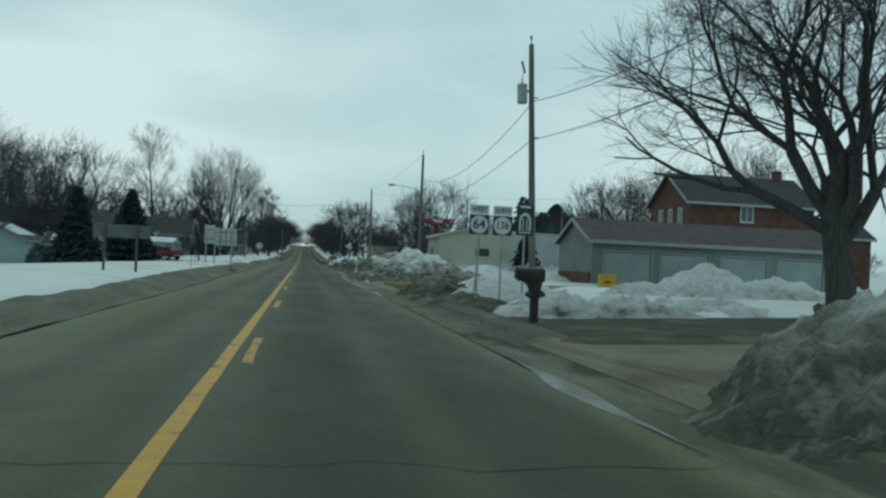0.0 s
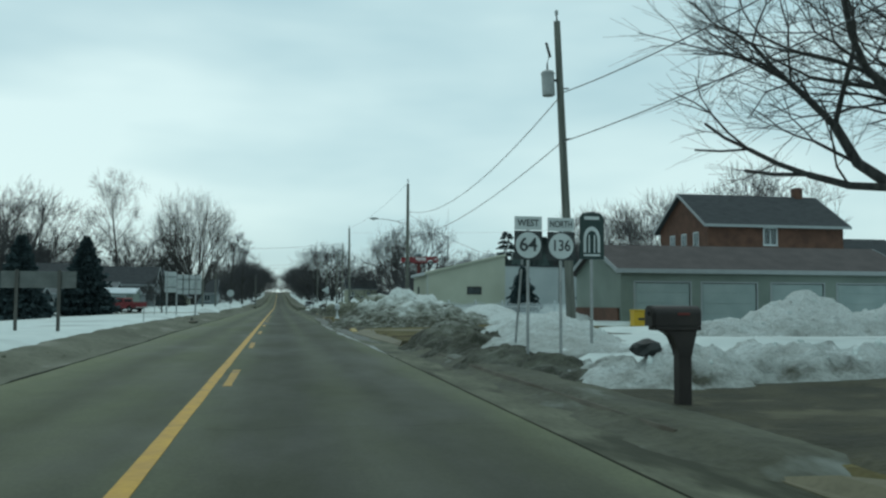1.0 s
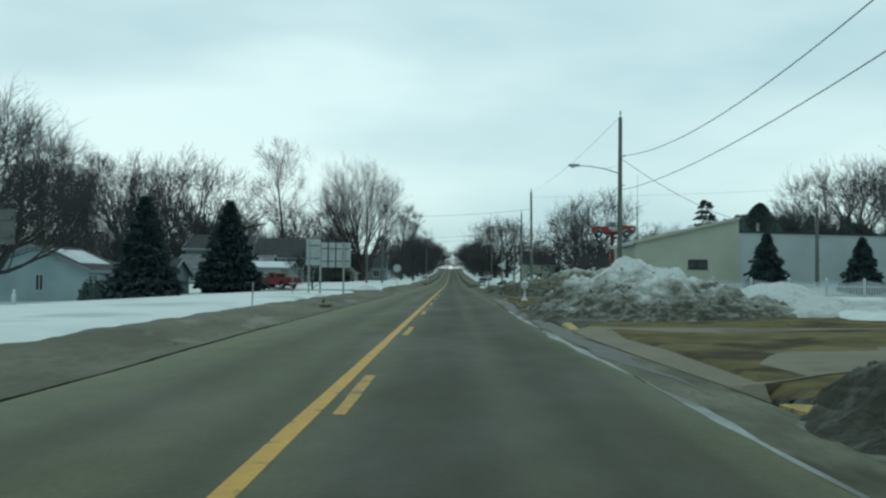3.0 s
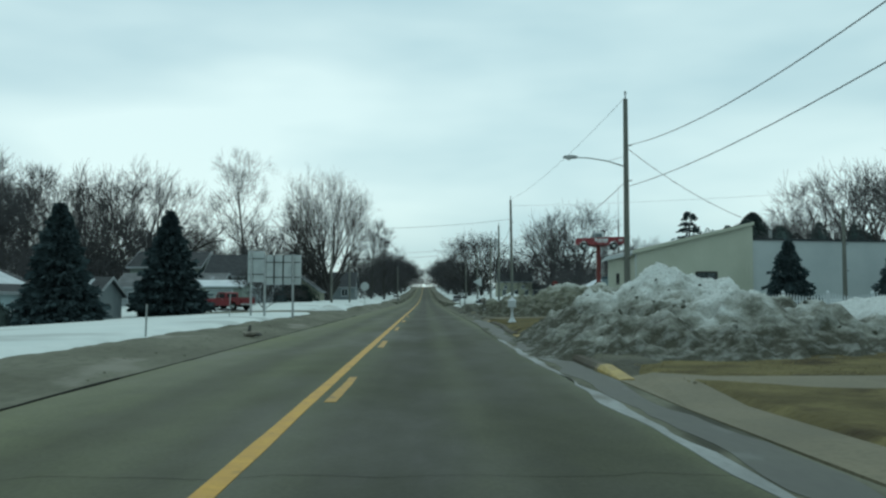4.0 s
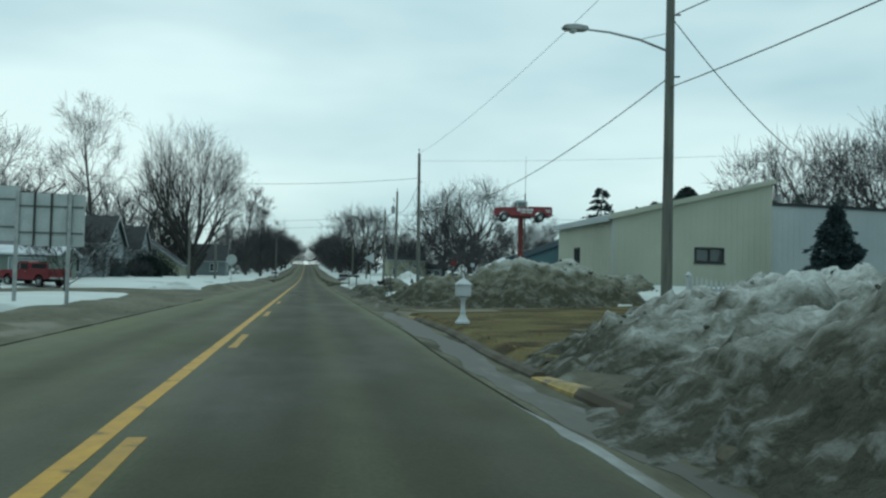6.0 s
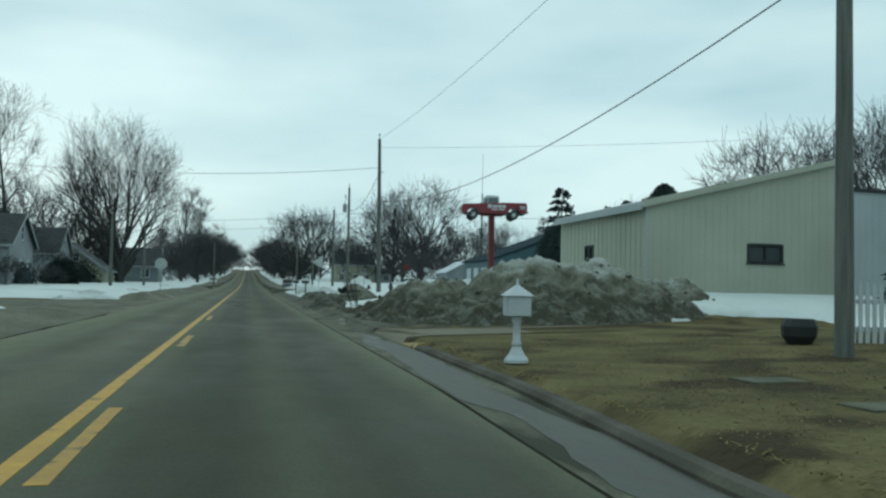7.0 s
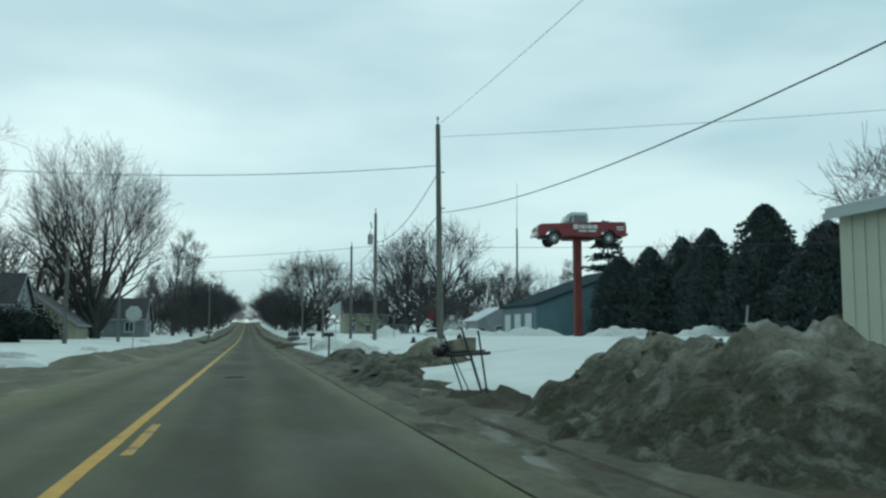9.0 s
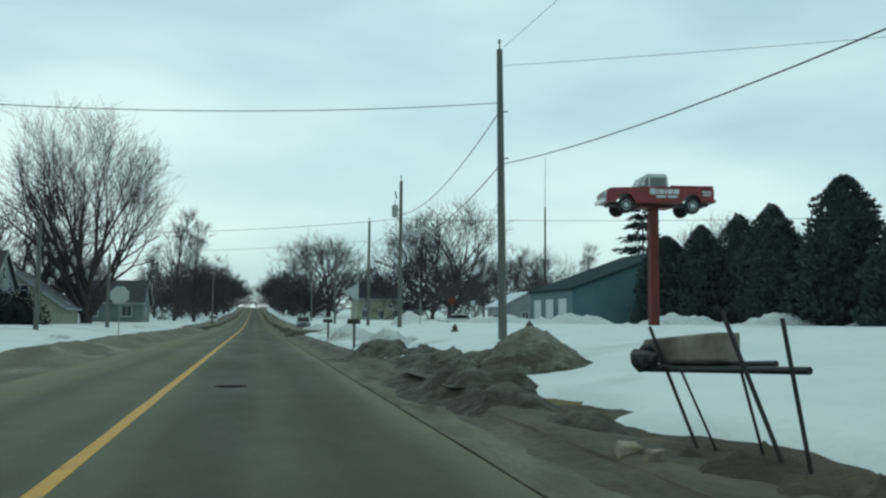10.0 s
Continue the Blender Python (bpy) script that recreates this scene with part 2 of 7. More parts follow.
def road_material(name):
    """Salted asphalt: paler dusty bands between dark worn wheel tracks, wandering along the road, with wet patches and grit."""
    m = bpy.data.materials.new(name)
    m.use_nodes = True
    n, l = m.node_tree.nodes, m.node_tree.links
    p = n["Principled BSDF"]
    geo = n.new("ShaderNodeNewGeometry")
    sep = n.new("ShaderNodeSeparateXYZ")
    l.new(geo.outputs["Position"], sep.inputs["Vector"])

    def noise_at(scale, stretch, detail=5.0, rough=0.55):
        mp = n.new("ShaderNodeMapping")
        mp.inputs["Scale"].default_value = stretch
        l.new(geo.outputs["Position"], mp.inputs["Vector"])
        t = n.new("ShaderNodeTexNoise")
        t.inputs["Scale"].default_value, t.inputs["Detail"].default_value, t.inputs["Roughness"].default_value = scale, detail, rough
        l.new(mp.outputs["Vector"], t.inputs["Vector"])
        return t.outputs["Fac"]

    def calc(op, a, b):
        k = n.new("ShaderNodeMath")
        k.operation = op
        for i, v in enumerate((a, b)):
            if isinstance(v, float):
                k.inputs[i].default_value = v
            else:
                l.new(v, k.inputs[i])
        return k.outputs["Value"]

    streak, patch, fine = noise_at(0.9, (1, 0.06, 1)), noise_at(0.35, (1, 0.35, 1), 6.0, 0.62), noise_at(24.0, (1, 0.5, 1), 4.0)
    x = calc("ADD", sep.outputs["X"], calc("MULTIPLY", calc("SUBTRACT", streak, 0.5), 0.9))
    r = n.new("ShaderNodeMapRange")
    r.inputs["From Min"].default_value, r.inputs["From Max"].default_value = -4.2, 3.1
    l.new(x, r.inputs["Value"])
    ramp = n.new("ShaderNodeValToRGB")
    ramp.color_ramp.interpolation = "EASE"
    tones = ((0.0, 0.125), (0.10, 0.100), (0.20, 0.060), (0.30, 0.085), (0.40, 0.058), (0.46, 0.080), (0.56, 0.040), (0.64, 0.034), (0.72, 0.058), (0.80, 0.038), (0.90, 0.048), (1.0, 0.105))
    e = ramp.color_ramp.elements
    while len(e) < len(tones):
        e.new(0.5)
    for k, (at, v) in enumerate(tones):
        e[k].position = at
        e[k].color = (v * 0.91, v, v * 0.57, 1)
    l.new(r.outputs["Result"], ramp.inputs["Fac"])
    blotch = noise_at(1.7, (1, 0.55, 1), 7.0, 0.68)
    level = calc("ADD", 0.30, calc("MULTIPLY", patch, 1.4))
    level = calc("MULTIPLY", level, calc("ADD", 0.62, calc("MULTIPLY", blotch, 0.76)))
    level = calc("MULTIPLY", level, calc("ADD", 0.66, calc("MULTIPLY", fine, 0.68)))
    tint = n.new("ShaderNodeVectorMath")
    tint.operation = "SCALE"
    l.new(ramp.outputs["Color"], tint.inputs[0])
    l.new(level, tint.inputs["Scale"])
    l.new(tint.outputs["Vector"], p.inputs["Base Color"])
    rr = n.new("ShaderNodeMapRange")
    rr.inputs["From Min"].default_value, rr.inputs["From Max"].default_value = 0.35, 0.65
    rr.inputs["To Min"].default_value, rr.inputs["To Max"].default_value = 0.62, 0.92
    l.new(patch, rr.inputs["Value"])
    l.new(rr.outputs["Result"], p.inputs["Roughness"])
    p.inputs["Specular IOR Level"].default_value = 0.3
    b = n.new("ShaderNodeBump")
    b.inputs["Strength"].default_value, b.inputs["Distance"].default_value = 0.4, 0.01
    l.new(fine, b.inputs["Height"])
    l.new(b.outputs["Normal"], p.inputs["Normal"])
    return m


ASPHALT = road_material("asphalt_salted")
GUTTER_DIRTY = material("concrete_gutter_gritty", (0.074, 0.077, 0.052), (0.150, 0.153, 0.112), 1.6, 14, 0.88, 0.6, 0.02, third=(0.040, 0.042, 0.028), third_scale=0.9,
                        third_at=0.55, stretch=(1, 0.3, 1), spec=0.2)
CONCRETE_WET = material("concrete_wet_gutter", (0.033, 0.037, 0.027), (0.064, 0.070, 0.053), 1.6, 9, 0.62, 0.35, 0.01, third=(0.105, 0.118, 0.108),
                        third_scale=1.3, third_at=0.60, stretch=(1, 0.3, 1), spec=0.5)
CONCRETE = material("concrete_kerb", (0.055, 0.05, 0.037), (0.10, 0.092, 0.07), 1.4, 24, 0.85, 0.5, 0.012, third=(0.05, 0.042, 0.028), third_scale=0.5, third_at=0.5)
DRIVE = material("driveway_concrete_stained", (0.108, 0.098, 0.060), (0.165, 0.148, 0.096), 0.6, 14, 0.7, 0.3, 0.01, third=(0.075, 0.065, 0.038),
                 third_scale=0.3, third_at=0.55)
YELLOW = material("road_paint_yellow", (0.42, 0.23, 0.03), (0.52, 0.30, 0.045), 3.0, 12, 0.6, 0.25, 0.005, third=(0.13, 0.10, 0.045), third_scale=2.2, third_at=0.60)
KERB_YELLOW = material("kerb_paint_yellow", (0.28, 0.20, 0.055), (0.40, 0.30, 0.10), 4.0, 20, 0.6, 0.4, 0.01, third=(0.13, 0.105, 0.06), third_scale=2.2, third_at=0.54)
TAR = plain("tar_seam", (0.012, 0.012, 0.010), 0.98, spec=0.02)
GRASS = material("grass_winter_brown", (0.078, 0.066, 0.030), (0.165, 0.142, 0.066), 0.6, 9, 0.95, 1.0, 0.05, third=(0.050, 0.040, 0.022), third_scale=0.45,
                 third_at=0.52, spec=0.1)
SNOW = material("snow_lying", (0.53, 0.595, 0.585), (0.61, 0.665, 0.65), 0.4, 5, 0.7, 0.6, 0.06, third=(0.40, 0.445, 0.435), third_scale=0.16, third_at=0.56, fine_amount=0.09)
BANK_TAN = material("snow_bank_sanded", (0.094, 0.096, 0.070), (0.157, 0.160, 0.123), 0.6, 7, 0.9, 0.8, 0.05, third=(0.20, 0.197, 0.163), third_scale=0.7, third_at=0.58,
                    stretch=(1, 0.35, 1), spec=0.15)
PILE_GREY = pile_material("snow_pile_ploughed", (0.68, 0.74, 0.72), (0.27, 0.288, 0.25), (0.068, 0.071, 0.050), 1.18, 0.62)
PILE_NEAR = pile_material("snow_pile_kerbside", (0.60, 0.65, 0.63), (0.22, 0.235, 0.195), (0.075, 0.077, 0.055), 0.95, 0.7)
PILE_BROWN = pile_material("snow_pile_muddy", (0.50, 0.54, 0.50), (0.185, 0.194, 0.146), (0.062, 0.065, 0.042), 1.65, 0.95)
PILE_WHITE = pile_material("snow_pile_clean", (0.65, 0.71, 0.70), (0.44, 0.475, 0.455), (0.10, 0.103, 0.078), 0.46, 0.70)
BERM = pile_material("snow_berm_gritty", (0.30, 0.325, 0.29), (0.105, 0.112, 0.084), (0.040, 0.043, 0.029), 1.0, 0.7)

POLE_WOOD = material("pole_weathered_wood", (0.095, 0.104, 0.092), (0.165, 0.175, 0.155), 2.0, 30, 0.85, 0.4, 0.01, stretch=(6, 6, 0.35))
POLE_DARK = material("pole_brown_wood", (0.055, 0.055, 0.05), (0.10, 0.10, 0.09), 2.0, 30, 0.85, 0.4, 0.01, stretch=(6, 6, 0.35))
GALV = material("galvanised_steel", (0.26, 0.28, 0.28), (0.36, 0.38, 0.38), 4, 40, 0.5, 0.1, 0.003, metal=0.6)
WIRE = plain("cable_black", (0.06, 0.065, 0.068), 0.6)
SIGN_WHITE = plain("sign_white_sheeting", (0.50, 0.55, 0.55), 0.4)
SIGN_BLACK = plain("sign_black_sheeting", (0.025, 0.032, 0.034), 0.4)
SIGN_GREEN = plain("sign_dark_green", (0.012, 0.034, 0.032), 0.4)
SIGN_BACK = material("sign_back_aluminium", (0.10, 0.11, 0.105), (0.145, 0.155, 0.15), 2, 20, 0.5, 0.05, 0.003, metal=0.5)
SIGN_PALE = material("sign_back_pale", (0.33, 0.37, 0.37), (0.42, 0.46, 0.46), 2, 20, 0.5, 0.05, 0.003)
BARK = material("bark_dark", (0.042, 0.042, 0.041), (0.078, 0.076, 0.072), 3, 30, 0.95, 0.6, 0.02, spec=0.1, stretch=(3, 3, 0.6))
BARK_PALE = material("bark_grey", (0.04, 0.038, 0.035), (0.07, 0.067, 0.06), 3, 30, 0.95, 0.6, 0.02, spec=0.1)
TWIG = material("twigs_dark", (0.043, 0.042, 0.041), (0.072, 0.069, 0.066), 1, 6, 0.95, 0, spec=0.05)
# paler, bluer copy of twigs_dark: distance haze put into the far twigs' colour
TWIG_HAZED = material("twigs_hazed", (0.058, 0.059, 0.062), (0.092, 0.092, 0.095), 0.3, 6, 0.95, 0, spec=0.05)
SPRUCE = material("spruce_needles", (0.036, 0.056, 0.061), (0.060, 0.088, 0.093), 1.4, 9, 0.9, 0, spec=0.1)
BUSH_DARK = material("clipped_evergreen", (0.014, 0.023, 0.021), (0.028, 0.042, 0.036), 1.4, 9, 0.9, 0, spec=0.05)
CEDAR = material("cedar_foliage", (0.056, 0.079, 0.078), (0.084, 0.115, 0.108), 0.5, 7, 0.9, 0, spec=0.1)
GLASS = glass_material("window_glass", (0.35, 0.42, 0.44))
CAB_GLASS = plain("grey_cab_glass", (0.10, 0.12, 0.125), 0.12, spec=0.6)
DARK_IN = plain("dark_interior", (0.02, 0.022, 0.024), 0.9)
WHITE_TRIM = plain("white_trim_paint", (0.50, 0.55, 0.57), 0.5)
RED_PAINT = material("red_car_paint", (0.155, 0.014, 0.019), (0.215, 0.020, 0.026), 1.2, 10, 0.35, 0.03, 0.003, third=(0.16, 0.014, 0.016), third_scale=1.5, spec=0.5)
RED_PILLAR = material("red_pillar_paint", (0.095, 0.02, 0.018), (0.14, 0.028, 0.024), 1.0, 12, 0.5, 0.15, 0.005)
CHROME = plain("dull_chrome", (0.5, 0.52, 0.52), 0.3, metal=0.8)
RUBBER = plain("tyre_rubber", (0.018, 0.018, 0.018), 0.8)
WHITE_CAR = plain("white_car_paint", (0.66, 0.68, 0.68), 0.35)
GREY_CAR = plain("grey_car_paint", (0.10, 0.11, 0.12), 0.35)
METAL_CREAM = material("steel_siding_cream", (0.355, 0.38, 0.31), (0.405, 0.43, 0.355), 0.5, 12, 0.5, 0.05, 0.004, fine_amount=0.08)
METAL_WHITE = material("steel_siding_white", (0.35, 0.40, 0.41), (0.40, 0.45, 0.455), 0.5, 12, 0.5, 0.05, 0.004, fine_amount=0.08)
METAL_BLUE = material("steel_siding_blue", (0.068, 0.135, 0.155), (0.085, 0.160, 0.180), 0.5, 12, 0.5, 0.05, 0.004, fine_amount=0.08)
ROOF_BLUE = plain("steel_roof_dark_blue", (0.024, 0.045, 0.053), 0.95, spec=0.05)
ROOF_DARK = material("shingles_dark", (0.028, 0.033, 0.037), (0.05, 0.056, 0.06), 1.5, 14, 0.9, 0.6, 0.02, stretch=(1, 1, 4))
ROOF_BROWN = material("shingles_brown", (0.058, 0.049, 0.049), (0.085, 0.073, 0.072), 1.2, 12, 0.9, 0.5, 0.02)
ROOF_PALE = material("shingles_grey_patchy", (0.09, 0.10, 0.105), (0.15, 0.16, 0.165), 1.0, 12, 0.9, 0.5, 0.02, third=(0.33, 0.36, 0.38), third_scale=0.5, third_at=0.62)
ROOF_SNOW = material("roof_snow", (0.48, 0.54, 0.57), (0.6, 0.65, 0.68), 0.8, 6, 0.8, 0.4, 0.03)
BRICK = material("brick_red_brown", (0.072, 0.036, 0.025), (0.118, 0.060, 0.042), 1.5, 16, 0.85, 0.4, 0.01)
SIDING_BLUE = material("siding_pale_blue", (0.31, 0.42, 0.44), (0.37, 0.48, 0.50), 0.6, 14, 0.7, 0.1, 0.005, fine_amount=0.1)
SIDING_GREY = material("siding_grey", (0.12, 0.15, 0.16), (0.165, 0.195, 0.20), 0.6, 14, 0.7, 0.1, 0.005, fine_amount=0.1)
SIDING_GREEN = material("siding_grey_green", (0.13, 0.165, 0.145), (0.17, 0.21, 0.185), 0.6, 14, 0.7, 0.1, 0.005, fine_amount=0.1)
SIDING_CREAM = material("siding_cream_yellow", (0.25, 0.26, 0.195), (0.31, 0.32, 0.245), 0.6, 14, 0.7, 0.1, 0.005, fine_amount=0.1)
SIDING_WHITE = material("siding_white", (0.20, 0.225, 0.235), (0.27, 0.30, 0.31), 0.6, 14, 0.7, 0.1, 0.005, fine_amount=0.1)
BROWN_PLASTIC = material("brown_plastic", (0.019, 0.016, 0.015), (0.031, 0.026, 0.024), 3, 30, 0.45, 0.05, 0.003)
RUBBLE = material("broken_pale_concrete", (0.20, 0.185, 0.13), (0.30, 0.28, 0.20), 5, 30, 0.9, 0.4, 0.01)
RUST = material("rust_streaks", (0.10, 0.045, 0.025), (0.17, 0.085, 0.05), 5, 30, 0.85, 0.3, 0.005)
DARK_IRON = plain("dark_iron", (0.022, 0.026, 0.026), 0.6)
OLD_BOARD = material("old_board", (0.13, 0.12, 0.095), (0.30, 0.28, 0.24), 3, 24, 0.85, 0.3, 0.01)
YELLOW_BOX = plain("yellow_plastic", (0.62, 0.40, 0.03), 0.5)
HYDRANT = plain("hydrant_dark_paint", (0.03, 0.022, 0.022), 0.5)
SCUFFED_YELLOW = material("road_paint_scuffed", (0.34, 0.19, 0.03), (0.44, 0.26, 0.045), 3.0, 12, 0.6, 0.25, 0.005, third=(0.09, 0.08, 0.05), third_scale=1.6, third_at=0.55)
DOOR_PALE = material("garage_door_pale", (0.215, 0.275, 0.272), (0.26, 0.32, 0.318), 0.8, 14, 0.6, 0.05, 0.004, fine_amount=0.08)
SLUSH = material("gutter_slush_dirt", (0.042, 0.044, 0.029), (0.088, 0.090, 0.062), 1.4, 10, 0.8, 0.9, 0.04, third=(0.16, 0.175, 0.155), third_scale=0.9, third_at=0.59, stretch=(1, 0.4, 1))
MUD = material("mud_trampled", (0.030, 0.029, 0.018), (0.068, 0.064, 0.040), 1.2, 12, 0.9, 1.0, 0.05, third=(0.10, 0.092, 0.058), third_scale=0.8, third_at=0.57)
ICE = material("gutter_ice", (0.14, 0.155, 0.15), (0.25, 0.275, 0.27), 2.0, 14, 0.5, 0.5, 0.02, third=(0.09, 0.092, 0.075), third_scale=1.1, third_at=0.50, stretch=(1, 0.3, 1))
WIRE_PALE = plain("wire_weathered", (0.20, 0.22, 0.23), 0.6)
TRIM_DULL = plain("dull_white_trim", (0.27, 0.30, 0.31), 0.6)
STRAW = material("dead_grass_straw", (0.15, 0.125, 0.055), (0.23, 0.195, 0.095), 0.9, 6, 0.95, 0, spec=0.05, fine_amount=0.2)
CRACK = plain("asphalt_crack", (0.026, 0.026, 0.02), 0.98, spec=0.02)


# ---- mesh tools ----
def link_mesh(name, verts, faces, mat, parent=None, label="", smooth=False):
    me = bpy.data.meshes.new(name)
    me.from_pydata([tuple(v) for v in verts], [], faces)
    me.materials.append(mat)
    if smooth:
        me.polygons.foreach_set("use_smooth", [True] * len(me.polygons))
    me.update()
    ob = new(name, me)
    if parent:
        ob.parent = parent
    if label:
        ob["label"] = label
    return ob


def part(name, bm, mat, parent=None, label="", smooth=False):
    me = bpy.data.meshes.new(name)
    bmesh.ops.recalc_face_normals(bm, faces=bm.faces)
    bm.to_mesh(me)
    bm.free()
    me.materials.append(mat)
    if smooth:
        me.polygons.foreach_set("use_smooth", [True] * len(me.polygons))
    ob = new(name, me)
    if parent:
        ob.parent = parent
    if label:
        ob["label"] = label
    return ob


def thing(name, m, label, category, group="", kind=""):
    ob = new(name)
    ob.empty_display_size = 0.2
    ob.matrix_basis = m
    return tagged(ob, label, category, group, kind)


def box(bm, x0, x1, y0, y1, z0, z1, bevel=0.0):
    vs = [bm.verts.new(c) for c in ((x0, y0, z0), (x1, y0, z0), (x1, y1, z0), (x0, y1, z0), (x0, y0, z1), (x1, y0, z1), (x1, y1, z1), (x0, y1, z1))]
    fs = [bm.faces.new([vs[i] for i in f]) for f in ((3, 2, 1, 0), (4, 5, 6, 7), (0, 1, 5, 4), (1, 2, 6, 5), (2, 3, 7, 6), (3, 0, 4, 7))]
    if bevel:
        edges = list({e for f in fs for e in f.edges})
        bmesh.ops.bevel(bm, geom=edges, offset=bevel, segments=2, affect="EDGES", profile=0.6)
    return bm


def boxed(*a):
    return box(bmesh.new(), *a)


def rod(bm, p0, p1, r0, r1=None, n=10):
    """A round bar from p0 to p1."""
    p0, p1 = Vector(p0), Vector(p1)
    r1 = r0 if r1 is None else r1
    d = (p1 - p0).normalized()
    a = d.orthogonal().normalized()
    b = d.cross(a)
    rings = []
    for p, r in ((p0, r0), (p1, r1)):
        rings.append([bm.verts.new(p + (a * math.cos(2 * math.pi * i / n) + b * math.sin(2 * math.pi * i / n)) * r) for i in range(n)])
    for i in range(n):
        j = (i + 1) % n
        bm.faces.new((rings[0][i], rings[0][j], rings[1][j], rings[1][i]))
    bm.faces.new(rings[0][::-1])
    bm.faces.new(rings[1])
    return bm


def rodded(*a, **k):
    return rod(bmesh.new(), *a, **k)


def lathe(bm, profile, n=16, at=(0, 0, 0)):
    """A turned form about z from (radius, height) pairs."""
    rings = []
    for r, z in profile:
        rings.append([bm.verts.new((at[0] + r * math.cos(2 * math.pi * i / n), at[1] + r * math.sin(2 * math.pi * i / n), at[2] + z)) for i in range(n)])
    for a, b in zip(rings, rings[1:]):
        for i in range(n):
            j = (i + 1) % n
            bm.faces.new((a[i], a[j], b[j], b[i]))
    bm.faces.new(rings[0][::-1])
    bm.faces.new(rings[-1])
    return bm


def extruded(bm, outline, axis, a, b, bevel=0.0):
    """A prism: the outline's pairs lie across the axis ('x': y, z; 'y': x, z; 'z': x, y), from a to b along it."""
    def at(u, v, w):
        return {"x": (w, u, v), "y": (u, w, v), "z": (u, v, w)}[axis]
    r0 = [bm.verts.new(at(u, v, a)) for u, v in outline]
    r1 = [bm.verts.new(at(u, v, b)) for u, v in outline]
    fs = [bm.faces.new(r0[::-1]), bm.faces.new(r1)]
    k = len(outline)
    for i in range(k):
        j = (i + 1) % k
        fs.append(bm.faces.new((r0[i], r0[j], r1[j], r1[i])))
    if bevel:
        edges = list({e for f in fs for e in f.edges})
        bmesh.ops.bevel(bm, geom=edges, offset=bevel, segments=2, affect="EDGES")
    return bm


def tubes(lines, sides):
    """Joined tapered tubes along (points, radii) lines, as vertices and faces."""
    verts, faces = [], []
    ref = Vector((0.31, 0.87, 0.38))
    for pts, radii in lines:
        pts = [Vector(p) for p in pts]
        n = sides(radii[0])
        base = len(verts)
        k = len(pts)
        for i, (p, r) in enumerate(zip(pts, radii)):
            d = pts[min(i + 1, k - 1)] - pts[max(i - 1, 0)]
            a = d.cross(ref).normalized()
            b = d.cross(a).normalized()
            for j in range(n):
                ang = 2 * math.pi * j / n
                verts.append(p + a * (r * math.cos(ang)) + b * (r * math.sin(ang)))
        for i in range(k - 1):
            for j in range(n):
                q = base + i * n
                faces.append((q + j, q + (j + 1) % n, q + n + (j + 1) % n, q + n + j))
    return verts, faces


def rough_noise(x, y, s, octaves=4, seed=0.0):
    v, amp, tot = 0.0, 1.0, 0.0
    for _ in range(octaves):
        v += amp * noise.noise((x / s, y / s, seed))
        tot += amp
        amp *= 0.5
        s *= 0.47
    return v / tot


def smooth(a, b, x):
    t = min(1.0, max(0.0, (x - a) / (b - a)))
    return t * t * (3 - 2 * t)


def lettering(name, text, size, mat, parent, at, label="", stretch=1.0):
    """Flat letters that face -y, centred at the place given."""
    cu = bpy.data.curves.new(name, "FONT")
    cu.body, cu.size, cu.align_x, cu.align_y, cu.extrude = text, size, "CENTER", "CENTER", 0.0015
    cu.offset = size * 0.018
    tmp = new(name, cu)
    me = bpy.data.meshes.new_from_object(tmp.evaluated_get(bpy.context.evaluated_depsgraph_get()))
    bpy.data.objects.remove(tmp)
    me.transform(pose(*at, 90, 0, 0) @ Matrix.Diagonal((stretch, 1, 1, 1)))
    me.materials.clear()
    me.materials.append(mat)
    ob = new(name, me)
    ob.parent = parent
    if label:
        ob["label"] = label
    return ob


# ---- the lie of the land ----
def road_z(y):
    """The road is level, then climbs gently in the distance."""
    return 11.0 * smooth(190, 900, y) + max(0, y - 900) * 0.01


def base_z(x, y):
    """Bare ground."""
    if x > 4.3:
        z = 0.10 + 0.2 * smooth(4.3, 14, x) + 0.5 * smooth(100, 118, y) * smooth(4.5, 12, x) * (1 - smooth(13, 16, x)) + 0.75 * smooth(92.5, 98, y) * smooth(12, 16, x) + 0.02 * rough_noise(x, y, 3.0)
    elif x < -7.3 or (x < -5.6 and y < 70):
        z = 0.04 - 1.2 * smooth(9, 36, -x) * (1 - smooth(95, 150, y)) + 0.5 * smooth(115, 150, y) * smooth(6, 14, -x)
    else:
        z = -0.10
    return z + road_z(y)


